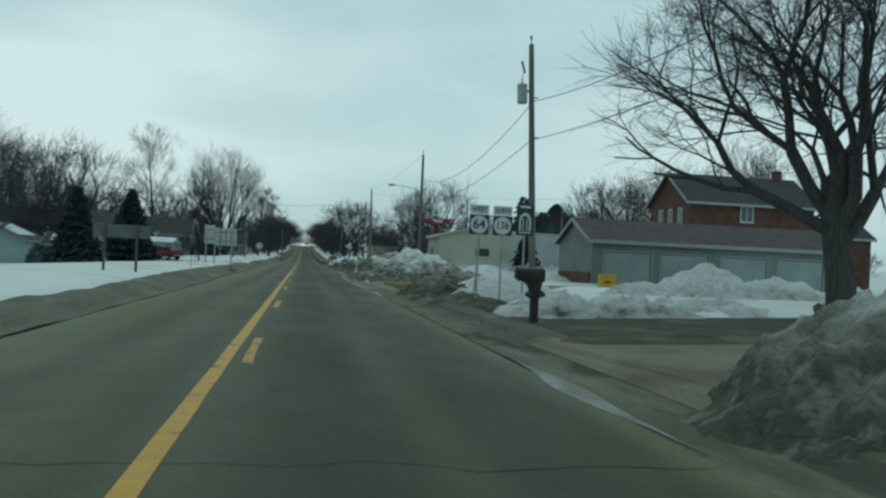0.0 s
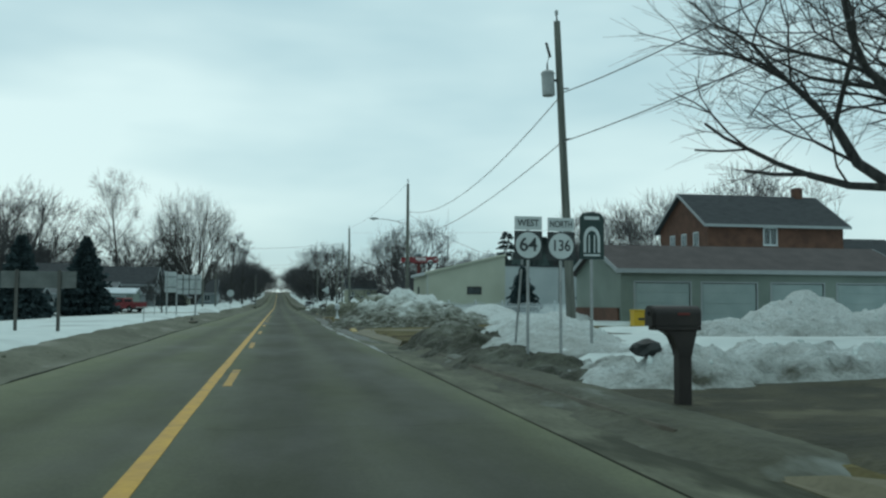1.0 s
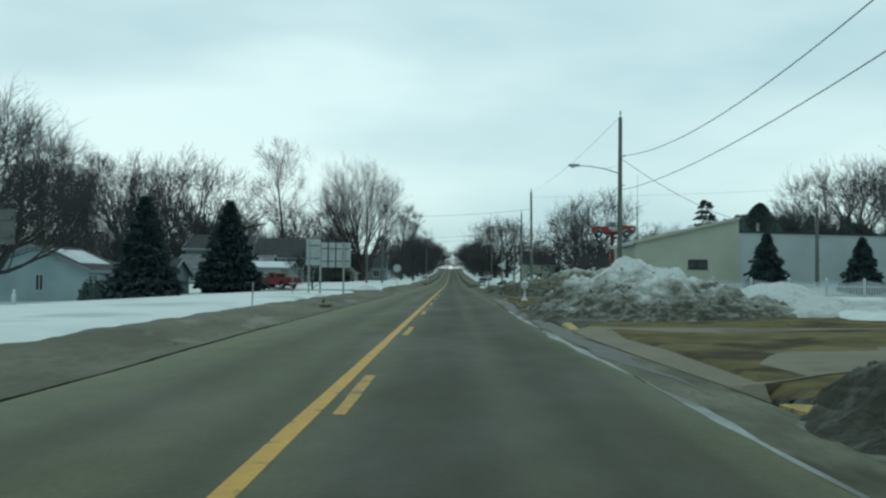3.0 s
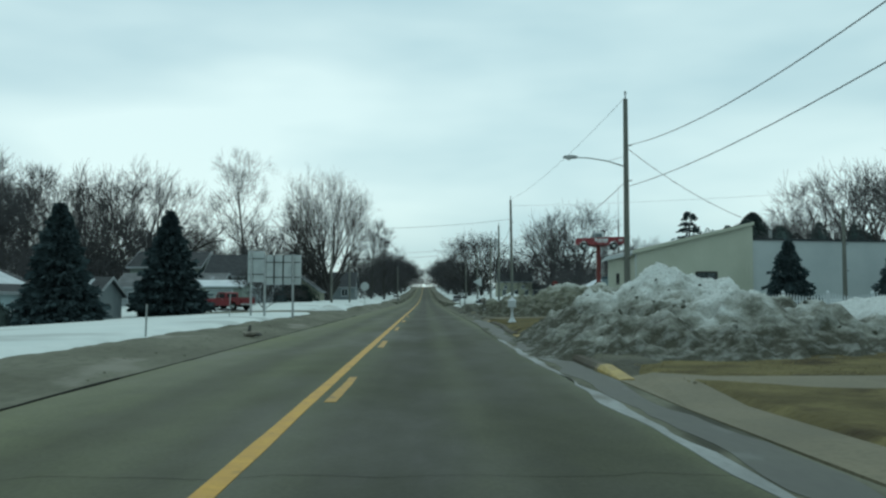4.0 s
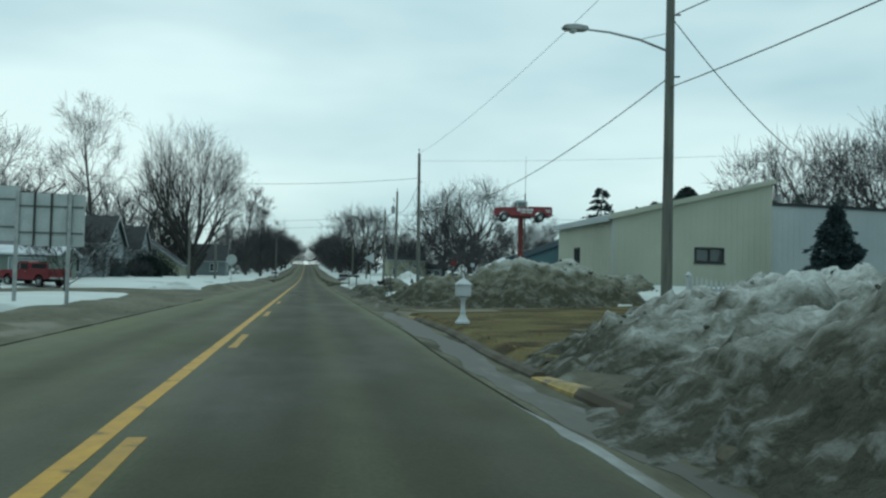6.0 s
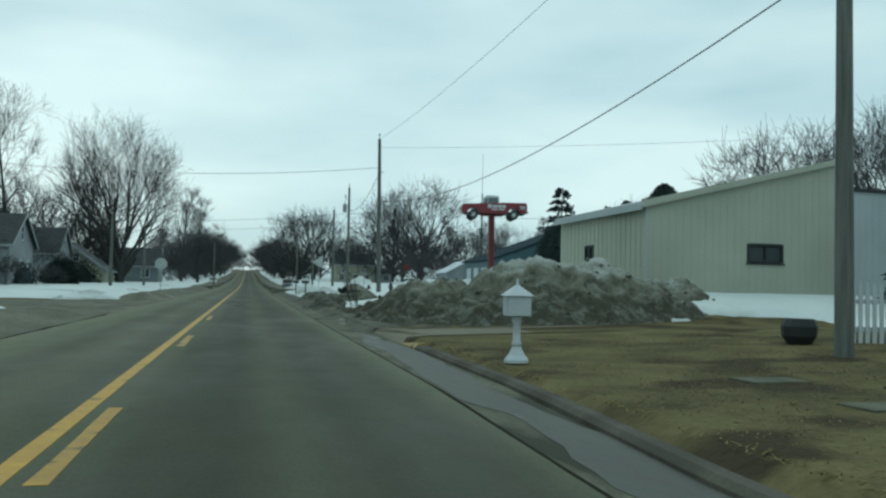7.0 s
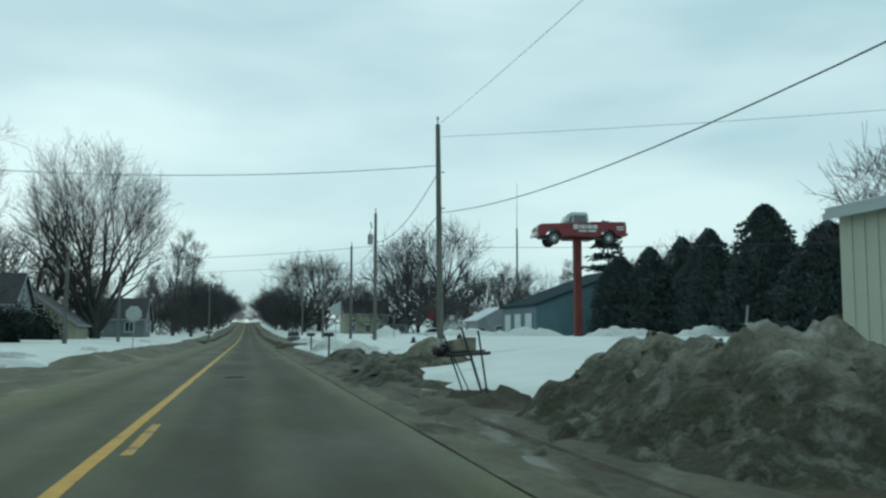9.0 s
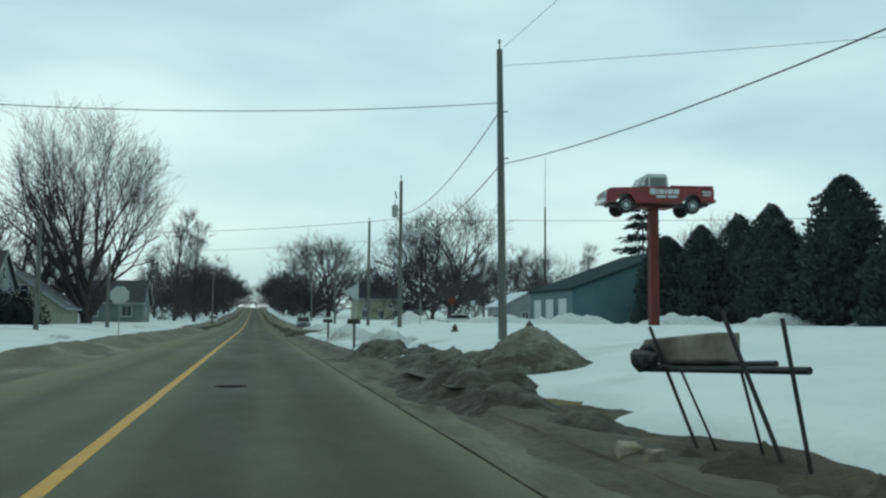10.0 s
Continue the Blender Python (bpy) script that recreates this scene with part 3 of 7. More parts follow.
def snow_depth(x, y):
    """Depth of lying snow over the bare ground; below nought the ground shows."""
    d = 0.20 + 0.10 * rough_noise(x, y, 6.0, 4, 3.1)
    if -5.4 < x < 4.6 or (-7.2 < x < 4.6 and y > 70):
        return -0.6
    if x < 0:
        near = 1.3 * (1 - smooth(24, 62, y))
        d = -0.35 + 0.62 * smooth(6.2 - near, 8.2 - near, -x) + 0.10 * rough_noise(x, y, 6.0, 4, 3.1)
        if y > 103:
            d -= 0.5 * smooth(103, 106, y) * (1 - smooth(124, 127, y)) * (1 - smooth(14, 22, -x))
        return d
    wob = 2.6 * rough_noise(x, y, 3.0, 4, 9.0)

    def bare(x0, x1, y0, y1, soft=1.2):
        f = smooth(x0 - soft, x0 + soft, x + wob) * (1 - smooth(x1 - soft, x1 + soft, x + wob))
        return f * smooth(y0 - soft, y0 + soft, y + wob) * (1 - smooth(y1 - soft, y1 + soft, y + wob))

    f = max(bare(2, 32, 5.0, 22.8), bare(2, 6.4, 20, 38, 0.6), bare(2, 12.5, 37.0, 59.0), bare(10, 24, 44.5, 51.0), bare(2, 19, 67, 93.5), bare(2, 12.5, 92, 103.5), bare(24, 40, 16, 22) * 0.9, bare(2, 5.3, 101, 114, 0.6))
    d -= 0.75 * f
    if y > 300:
        d = max(d, 0.1)
    return d * (smooth(4.4, 5.6, x) if y > 100 else 1.0)


def grid_lines(spans):
    out = []
    for a, b, s in spans:
        k = max(1, int(round((b - a) / s)))
        out += [a + (b - a) * i / k for i in range(k)]
    return out + [spans[-1][1]]


def sheet(name, xs, ys, height, mat, label, category, smooth_shade=True):
    verts = [(x, y, height(x, y)) for y in ys for x in xs]
    w = len(xs)
    faces = [(j * w + i, j * w + i + 1, (j + 1) * w + i + 1, (j + 1) * w + i) for j in range(len(ys) - 1) for i in range(w - 1)]
    return tagged(link_mesh(name, verts, faces, mat, smooth=smooth_shade), label, category, kind="structure")


XS = grid_lines([(-3000, -300, 450), (-300, -60, 30), (-60, -20, 4), (-20, -8, 1), (-8, -4.6, 0.35), (-4.6, 4.2, 1.2), (4.2, 16, 0.4), (16, 30, 1.0), (30, 70, 4), (70, 300, 25), (300, 3000, 450)])
YS = grid_lines([(-800, -60, 120), (-60, -6, 6), (-6, 130, 0.5), (130, 210, 2.5), (210, 420, 15), (420, 4000, 180)])
sheet("ground", XS, YS, base_z, GRASS, "brown winter grass and mud beside the road", "ground")
XL = [x for x in XS if x < -4.3] + [-6.4]
sheet("snow_cover_west", sorted(XL), YS, lambda x, y: base_z(x, y) + snow_depth(x, y), SNOW, "white lying snow on the front lawns", "snow")
sheet("snow_cover_east", [x for x in XS if x > 4.1], YS, lambda x, y: base_z(x, y) + snow_depth(x, y), SNOW, "white lying snow on the yards and fields", "snow")

# ---- road ----
RY = grid_lines([(-60, 190, 5), (190, 420, 10), (420, 1400, 35)])


def narrowed(y):
    """How far the east edge of the road steps in towards the middle stretch."""
    return smooth(38, 48, y) * (1 - smooth(72, 80, y))


def west_edge(y):
    return -0.06 - 0.20 * smooth(38, 52, y)


def strip(name, x0, x1, mat, label, category, dz=0.0, y0=-60, y1=1400, wobble=0.0, seed=0.0, thick=0.05, taper=0.0, bend0=None, bend1=None):
    """A strip of paving along the road, with a little thickness and an uneven far edge."""
    ys = [y for y in RY if y0 < y < y1]
    if wobble:
        ys = grid_lines([(y0, min(y1, 160), 0.5)]) + ([y for y in RY if 160 < y < y1])
    ys = [y0] + [y for y in ys if y0 < y < y1] + [y1]
    verts, faces = [], []
    for y in ys:
        a = x0 + (wobble * rough_noise(x0, y, 3.0, 4, seed) if wobble else 0)
        b = x1 + (wobble * rough_noise(x1, y, 3.0, 4, seed + 5) if wobble else 0)
        if taper:
            k = smooth(y0, y0 + taper, y) * (1 - smooth(y1 - taper, y1, y))
            a, b = (a + b) / 2 + (a - b) / 2 * k, (a + b) / 2 + (b - a) / 2 * k
        a += bend0(y) if bend0 else 0
        b += bend1(y) if bend1 else 0
        z = road_z(y) + dz
        verts += [(a, y, z - thick), (a, y, z), (b, y, z), (b, y, z - thick)]
    for i in range(len(ys) - 1):
        q = 4 * i
        for k in range(3):
            faces.append((q + k, q + k + 4, q + k + 5, q + k + 1))
    faces += [(0, 1, 2, 3), (4 * len(ys) - 1, 4 * len(ys) - 2, 4 * len(ys) - 3, 4 * len(ys) - 4)]
    return tagged(link_mesh(name, verts, faces, mat), label, category, kind="structure")


EAST_IN, KERB_IN = (lambda y: -0.16 * narrowed(y)), (lambda y: -0.36 * narrowed(y))
strip("road", -4.2, 3.05, ASPHALT, "salt-greyed asphalt two-lane road", "road", bend0=west_edge, bend1=EAST_IN)
strip("road_shoulder_west", -6.9, -4.24, BANK_TAN, "sandy salted shoulder along the road's far side", "shoulder", -0.012, bend1=west_edge)
strip("gutter", 3.07, 4.05, GUTTER_DIRTY, "gritty grey-brown concrete gutter", "gutter", -0.012, bend0=EAST_IN, bend1=KERB_IN)
strip("gutter_wet", 3.25, 3.95, CONCRETE_WET, "wet run of the gutter with meltwater and ice", "gutter", -0.007, 38.5, 94, 0.5, 8.0, 0.004, 7.0, EAST_IN, KERB_IN)
strip("seam_west", -4.25, -4.20, TAR, "dark open joint between road and gutter", "joint", 0.006, -60, 104, 0.14, 2.0, 0.02, 0.0, west_edge, west_edge)
strip("seam_east", 3.05, 3.08, CRACK, "dark joint between asphalt and gutter", "joint", 0.004, 8, 400, 0.04, 4.0, 0.01, 0.0, EAST_IN, EAST_IN)
for y0, y1, w in ((6.5, 13.5, 0.30), (31.5, 41, 0.12), (40, 53, 0.15), (52, 68, 0.13)):
    strip("ice_edge", 3.02 - w * 0.3, 3.04 + w * 0.7, ICE, "broken crust of ice along the gutter", "ice", 0.006, y0, y1, 0.24, 7.0 + y0, 0.012, 4.0, EAST_IN, EAST_IN)
strip("centre_line", -1.02, -0.85, YELLOW, "solid yellow centre line, worn", "road marking", 0.005, wobble=0.02, thick=0.006)
for k in range(-5, 5):
    y0 = 49.3 + 12.6 * k
    strip("dash_line", -0.72, -0.575, SCUFFED_YELLOW, "broken yellow line beside the solid one, scuffed", "road marking", 0.005, y0, y0 + 3.6, 0.05, k * 1.7, 0.006)


def crack(name, pts, width, label):
    """A sealed crack across or along the asphalt."""
    verts, faces = [], []
    for k, (x, y) in enumerate(pts):
        dx = pts[min(k + 1, len(pts) - 1)][0] - pts[max(k - 1, 0)][0]
        dy = pts[min(k + 1, len(pts) - 1)][1] - pts[max(k - 1, 0)][1]
        q = math.hypot(dx, dy)
        w = width * (0.6 + 0.8 * abs(noise.noise((x, y, 2.0))))
        verts += [(x - dy / q * w, y + dx / q * w, 0.004), (x + dy / q * w, y - dx / q * w, 0.004)]
    faces = [(2 * k, 2 * k + 1, 2 * k + 3, 2 * k + 2) for k in range(len(pts) - 1)]
    return tagged(link_mesh(name, verts, faces, CRACK), label, "road crack", kind="structure")


for k, y in enumerate((6, 19, 31, 44.5, 57, 69.5, 82, 94, 107, 121)):
    x0, x1 = ((-4.1, 3.0), (-0.6, 3.0), (-4.1, -1.2))[k % 3]
    n = int((x1 - x0) / 0.25)
    crack("road_crack", [(x0 + (x1 - x0) * i / n, y + 0.35 * rough_noise(i * 0.3, k * 9.0, 1.0, 3, 1.0)) for i in range(n + 1)], 0.006, "thin transverse crack in the asphalt")
tagged(part("manhole_cover", lathe(bmesh.new(), [(0.34, 0.0), (0.34, 0.006), (0.30, 0.007)], 20, (0.3, 118.5, 0.0)), TAR), "dark iron manhole cover in the lane", "manhole cover", kind="structure")


def kerb_run(name, y0, y1, mat, label, height=0.11, slope=0):
    bm = bmesh.new()
    cuts = [y0] + [y for y in range(36, 84, 2) if y0 < y < y1] + [y1]
    for a, b in zip(cuts, cuts[1:]):
        back = 0.05 if mat is KERB_YELLOW else 0.0
        extruded(bm, [(4.05, -0.1), (4.06, height * 0.35), (4.12, height), (4.26 + back, height), (4.28 + back, -0.1)], "y", a, b)
    for v in bm.verts:
        v.co.x += KERB_IN(v.co.y)
    for v in bm.verts:
        if mat is KERB_YELLOW and v.co.z > 0 and abs(v.co.y - (y1 if slope > 0 else y0)) < 0.01:
            v.co.z *= 0.15
    return tagged(part(name, bm, mat), label, "kerb", kind="structure")


for y0, y1 in ((-30, 8.2), (17.5, 37.0), (54.4, 68.0), (70.0, 87.0), (93.0, 190.0)):
    kerb_run("kerb", y0, y1, CONCRETE, "grey concrete kerb along the gutter", 0.075 if y0 == 70.0 else 0.11)
for y0, y1, s in ((52.3, 54.4, -1), (68.0, 70.0, 1), (86.6, 88.3, 1), (37.0, 37.8, 1)):
    kerb_run("kerb_end", y0, y1, KERB_YELLOW, "kerb end painted yellow beside a driveway", 0.11, s)


def slush(y0, y1, seed):
    """Grit, slush and dirt washed over gutter and kerb, in one thin uneven sheet."""
    xs = grid_lines([(3.1, 5.3, 0.11)])
    ys = grid_lines([(y0, y1, 0.16 if y1 < 110 else 0.3)])

    def height(x, y):
        n = rough_noise(x, y * 0.6, 0.9, 4, seed)
        ends = smooth(y0, y0 + 1.5, y) * (1 - smooth(y1 - 1.5, y1, y))
        z = -0.075 + 0.085 * smooth(3.2, 4.0, x) + 0.15 * smooth(3.9, 4.3, x) - 0.10 * smooth(4.7, 5.3, x)
        return z + 0.055 * n - 0.2 * (1 - ends)
    verts = [(x, y, height(x, y)) for y in ys for x in xs]
    w = len(xs)
    faces = [(j * w + i, j * w + i + 1, (j + 1) * w + i + 1, (j + 1) * w + i) for j in range(len(ys) - 1) for i in range(w - 1)]
    return tagged(link_mesh("gutter_slush", verts, faces, SLUSH, smooth=True), "dirty slush and grit washed over gutter and kerb", "slush", kind="structure")


slush(-8, 9, 4.0)
slush(14.5, 38, 1.0)
slush(53.5, 71, 2.0)
slush(92.5, 176, 3.0)


def driveway(name, outline, mat, label, z=0.035):
    bm = bmesh.new()
    vs = [bm.verts.new((x, y, 0.0 if x < 4.1 else max(z, base_z(max(x, 4.35), y) + 0.022))) for x, y in outline]
    f = bm.faces.new(vs)
    r = bmesh.ops.extrude_face_region(bm, geom=[f])
    for v in r["geom"]:
        if isinstance(v, bmesh.types.BMVert):
            v.co.z -= 0.12
    return tagged(part(name, bm, mat), label, "driveway", kind="structure")


driveway("driveway_first", [(4.05, 8.2), (4.25, 8.8), (4.7, 9.2), (9, 9.6), (18, 10.0), (18, 15.2), (9, 14.9), (4.9, 14.4), (4.25, 15.0), (4.05, 15.6)], DRIVE, "wet stained concrete driveway")
driveway("driveway_second", [(4.05, 38.0), (4.25, 38.8), (5.5, 40.0), (9, 42), (14, 43), (14, 49), (9, 50.6), (5, 51.5), (4.25, 52.3), (3.95, 52.8), (3.70, 52.4), (3.70, 48.5), (3.88, 43.0), (4.03, 39.6)], DRIVE, "muddy tan gravel driveway")
driveway("driveway_third", [(4.05, 88.1), (4.25, 88.7), (5, 89.4), (10, 90.0), (24, 90.5), (24, 93.2), (10, 92.8), (5, 92.2), (4.25, 92.7), (4.05, 93.2)], DRIVE, "tan concrete driveway below the muddy pile")
strip("verge_east_far", 4.1, 8.5, BANK_TAN, "dirty ploughed verge far along the road", "verge", 0.5, 176, 1100, 2.0, 4.0, 0.6)
strip("verge_west_far", -11.0, -5.0, BANK_TAN, "dirty ploughed verge far along the road", "verge", 0.42, 215, 1100, 2.0, 6.0, 0.6)


def mud_patch(name, x0, x1, y0, y1, seed, label):
    """Churned mud lying over the ground, sinking away at a ragged rim."""
    xs, ys = grid_lines([(x0, x1, 0.22)]), grid_lines([(y0, y1, 0.22)])

    def height(x, y):
        n = rough_noise(x, y, 1.1, 4, seed)
        rim = smooth(x0, x0 + 0.5, x) * (1 - smooth(x1 - 2.5, x1, x + n)) * smooth(y0, y0 + 1.2, y + n) * (1 - smooth(y1 - 1.2, y1, y + n))
        return base_z(max(x, 4.36), y) - 0.07 + 0.10 * rim + 0.07 * n * rim
    return sheet(name, xs, ys, height, MUD, label, "mud")


mud_patch("mud_verge", 4.36, 24, 14.0, 22.6, 31.0, "dark trampled mud and dead grass before the snow pile")
mud_patch("mud_corner", 4.36, 17, 1.5, 9.6, 32.0, "dark churned mud round the snow pile")
mud_patch("mud_kerbside", 4.36, 8.2, 92.6, 113.0, 33.0, "dark churned mud between kerb and snow pile")
west_drive = bmesh.new()
vs = [west_drive.verts.new((x, y, max(-0.004, base_z(x, y) + 0.06) if x < -7.3 else -0.004)) for x, y in ((-6.85, 102), (-6.85, 127), (-7.6, 126.5), (-12, 126), (-19, 125.0), (-19, 110), (-12, 104.6), (-7.6, 102.6))]
west_drive.faces.new(vs)
tagged(part("driveway_west", west_drive, BANK_TAN), "slushy grey-brown side street mouth across the road", "driveway", kind="structure")
for x, y, w in ((7.4, 79.0, 0.42), (7.2, 76.5, 0.4), (8.6, 77.6, 0.36)):
    tagged(part("path_slab", box(bmesh.new(), x - w, x + w, y - 0.3, y + 0.3, 0.10, base_z(x, y) + 0.02, 0.01), GUTTER_DIRTY), "flat pale stone slab set in the brown lawn", "paving slab", kind="structure")


# ---- ploughed snow ----
def snow_pile(name, outline_centre, size, peak, mat, label, seed, bumps=0.42, ridge=(), step=0.19, floor=None, chunks=0):
    """A heap with a ragged foot: summits (x, y, height, radius across, radius along) merged, then broken up by clods."""
    cx, cy = outline_centre
    xs = grid_lines([(cx - size[0], cx + size[0], step)])
    ys = grid_lines([(cy - size[1], cy + size[1], step * 1.3)])

    def height(x, y):
        h = 0.0
        for sx, sy, sh, rx, ry in ridge:
            q = math.hypot((x - sx) / rx, (y - sy) / ry)
            h = max(h, sh * (1 - smooth(0.0, 1.15, q)) + 0.25 * sh * max(0, 1 - q))
        n1 = rough_noise(x, y, 1.8, 5, seed)
        qx, qy = x + 0.5 * noise.noise((x * 0.9, y * 0.9, seed + 2)), y + 0.5 * noise.noise((x * 0.9, y * 0.9, seed + 3))
        dist = noise.voronoi((qx / 1.1, qy / 1.3, seed))[0]
        fine = noise.voronoi((qx / 0.42, qy / 0.5, seed + 9))[0]
        clod = 0.62 * min(0.6, dist[1] - dist[0]) + 0.30 * min(0.6, fine[1] - fine[0])
        billow = 0.6 * (0.5 - abs(noise.noise((qx / 1.5, qy / 1.8, seed + 4)))) + 0.4 * (0.5 - abs(noise.noise((qx / 0.62, qy / 0.75, seed + 5))))
        h = h * (1 + 0.28 * n1) + bumps * (n1 * 0.9 + 1.3 * clod - 1.5 * (billow - 0.25) - 0.30) * smooth(0.0, 0.4, h)
        crumb = 0.10 * (0.5 - abs(noise.noise((x / 0.27, y / 0.27, seed + 11)))) * 2 + 0.05 * noise.noise((x / 0.13, y / 0.13, seed + 12))
        h += (0.5 + bumps) * crumb * smooth(0.05, 0.3, h) - 0.02
        return h - 0.12 + (floor if floor is not None else base_z(x, y) if x > 4.3 else 0.02)
    verts = [(x + 0.10 * noise.noise((x * 2, y * 2, seed)), y + 0.10 * noise.noise((x * 2, y * 2, seed + 7)), height(x, y)) for y in ys for x in xs]
    w = len(xs)
    faces = [(j * w + i, j * w + i + 1, (j + 1) * w + i + 1, (j + 1) * w + i) for j in range(len(ys) - 1) for i in range(w - 1)]
    keep, out = {}, []
    for f in faces:
        if any(verts[i][2] > (base_z(verts[i][0], verts[i][1]) if verts[i][0] > 4.3 else 0.0) - 0.03 for i in f):
            out.append(f)
    for f in out:
        for i in f:
            keep.setdefault(i, len(keep))
    vv = [None] * len(keep)
    for i, k in keep.items():
        vv[k] = verts[i]
    ob = tagged(link_mesh(name, vv, [tuple(keep[i] for i in f) for f in out], mat, smooth=True), label, "snow pile")
    rng = random.Random(seed * 7)
    for c in range(chunks):
        v = vv[rng.randrange(len(vv))]
        if v[2] < 0.45:
            continue
        k = new("snow_chunk", CHUNKS[mat.name][rng.randrange(6)])
        s = rng.uniform(0.025, 0.075) * (1.0 if rng.random() < 0.85 else 1.5)
        k.matrix_basis = pose(v[0], v[1], v[2] - s * 0.05, rng.uniform(0, 360), rng.uniform(0, 360), 0) @ Matrix.Diagonal((s, s * rng.uniform(0.7, 1.2), s * rng.uniform(0.5, 0.9), 1))
        k.parent = ob
    return ob


def chunk_meshes():
    """Broken lumps of ploughed snow."""
    made = {}
    for mat, look_of in ((PILE_WHITE, SNOW), (PILE_GREY, PILE_GREY), (PILE_BROWN, PILE_BROWN), (BERM, BERM), (PILE_NEAR, PILE_NEAR)):
        made[mat.name] = []
        for i in range(6):
            bm = bmesh.new()
            bmesh.ops.create_icosphere(bm, subdivisions=2, radius=1.0)
            for v in bm.verts:
                v.co *= 1 + 0.6 * noise.noise(v.co * 0.9 + Vector((i * 5, 0, 0))) + 0.3 * noise.noise(v.co * 2.6 + Vector((0, i * 3, 0)))
            me = bpy.data.meshes.new("snow_chunk")
            bm.to_mesh(me)
            bm.free()
            me.materials.append(look_of)
            made[mat.name].append(me)
    return made


CHUNKS = chunk_meshes()
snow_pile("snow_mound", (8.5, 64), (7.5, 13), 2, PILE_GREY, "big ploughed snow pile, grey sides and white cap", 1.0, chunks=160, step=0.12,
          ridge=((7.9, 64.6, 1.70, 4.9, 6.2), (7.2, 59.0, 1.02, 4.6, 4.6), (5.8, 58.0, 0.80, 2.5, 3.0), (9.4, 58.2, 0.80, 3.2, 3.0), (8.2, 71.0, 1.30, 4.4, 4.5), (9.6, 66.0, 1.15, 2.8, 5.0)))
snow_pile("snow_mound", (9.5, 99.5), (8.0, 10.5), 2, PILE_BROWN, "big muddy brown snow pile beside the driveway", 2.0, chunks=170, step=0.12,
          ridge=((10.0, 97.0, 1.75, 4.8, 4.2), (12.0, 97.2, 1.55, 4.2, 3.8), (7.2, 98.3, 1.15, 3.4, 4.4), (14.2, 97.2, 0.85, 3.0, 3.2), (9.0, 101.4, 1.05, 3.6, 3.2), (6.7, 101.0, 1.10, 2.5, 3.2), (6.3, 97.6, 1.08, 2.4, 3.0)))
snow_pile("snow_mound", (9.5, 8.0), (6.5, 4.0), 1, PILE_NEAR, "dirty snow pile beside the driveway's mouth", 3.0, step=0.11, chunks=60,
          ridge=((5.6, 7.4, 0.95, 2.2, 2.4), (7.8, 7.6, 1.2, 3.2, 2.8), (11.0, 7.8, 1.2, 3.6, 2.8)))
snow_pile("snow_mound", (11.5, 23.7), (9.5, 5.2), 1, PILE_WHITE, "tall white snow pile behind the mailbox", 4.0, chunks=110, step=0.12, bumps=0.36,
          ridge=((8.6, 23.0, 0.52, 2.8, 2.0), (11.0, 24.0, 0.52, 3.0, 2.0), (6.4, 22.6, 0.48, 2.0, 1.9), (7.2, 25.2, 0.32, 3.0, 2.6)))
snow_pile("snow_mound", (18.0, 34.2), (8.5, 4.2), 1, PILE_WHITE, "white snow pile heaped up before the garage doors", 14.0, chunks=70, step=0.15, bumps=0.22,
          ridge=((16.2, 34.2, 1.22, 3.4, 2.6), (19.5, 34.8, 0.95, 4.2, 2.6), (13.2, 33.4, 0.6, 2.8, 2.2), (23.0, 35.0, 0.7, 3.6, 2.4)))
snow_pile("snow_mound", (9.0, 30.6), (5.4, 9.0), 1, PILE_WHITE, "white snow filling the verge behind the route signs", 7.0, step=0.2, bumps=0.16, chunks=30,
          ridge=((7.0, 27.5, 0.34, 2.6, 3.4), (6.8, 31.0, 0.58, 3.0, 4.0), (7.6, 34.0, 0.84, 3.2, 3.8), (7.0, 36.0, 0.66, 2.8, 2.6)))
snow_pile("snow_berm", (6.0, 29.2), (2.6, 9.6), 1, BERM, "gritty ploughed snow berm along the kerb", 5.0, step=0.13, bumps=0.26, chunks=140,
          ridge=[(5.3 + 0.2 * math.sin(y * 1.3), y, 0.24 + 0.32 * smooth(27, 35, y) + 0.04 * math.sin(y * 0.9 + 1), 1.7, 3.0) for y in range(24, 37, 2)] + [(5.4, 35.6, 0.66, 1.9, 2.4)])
snow_pile("snow_mound", (17.0, 62.0), (9.0, 12.0), 1, PILE_WHITE, "broad white snow drift across the yard", 8.0, step=0.3, bumps=0.14,
          ridge=((12.4, 61.0, 0.95, 3.4, 5.5), (16.5, 59.0, 0.6, 5.0, 6.0), (20.0, 66.0, 0.45, 5.5, 6.0)))
snow_pile("snow_berm", (6.2, 121.0), (3.0, 14.5), 1, BERM, "low dirty snow berm along the kerb", 9.0, step=0.17, floor=0.1, bumps=0.3, chunks=120,
          ridge=[(5.7 + 0.3 * math.sin(y * 0.8), y, 0.50 + 0.08 * math.sin(y * 1.7), 1.7, 3.6) for y in range(119, 137, 3)] + [(4.75, 109.8, 0.26, 0.7, 2.2), (4.7, 112.8, 0.34, 1.0, 2.6), (4.85, 115.6, 0.46, 1.45, 3.2), (5.1, 118.6, 0.46, 1.6, 3.0), (6.3, 119.5, 0.55, 1.8, 3.0)])
snow_pile("snow_mound", (6.5, 117.2), (2.4, 3.0), 1, PILE_BROWN, "small cone of dirty snow at the field's edge", 10.0, step=0.12, bumps=0.12, floor=0.40,
          ridge=((6.5, 117.2, 0.76, 1.6, 1.8),))
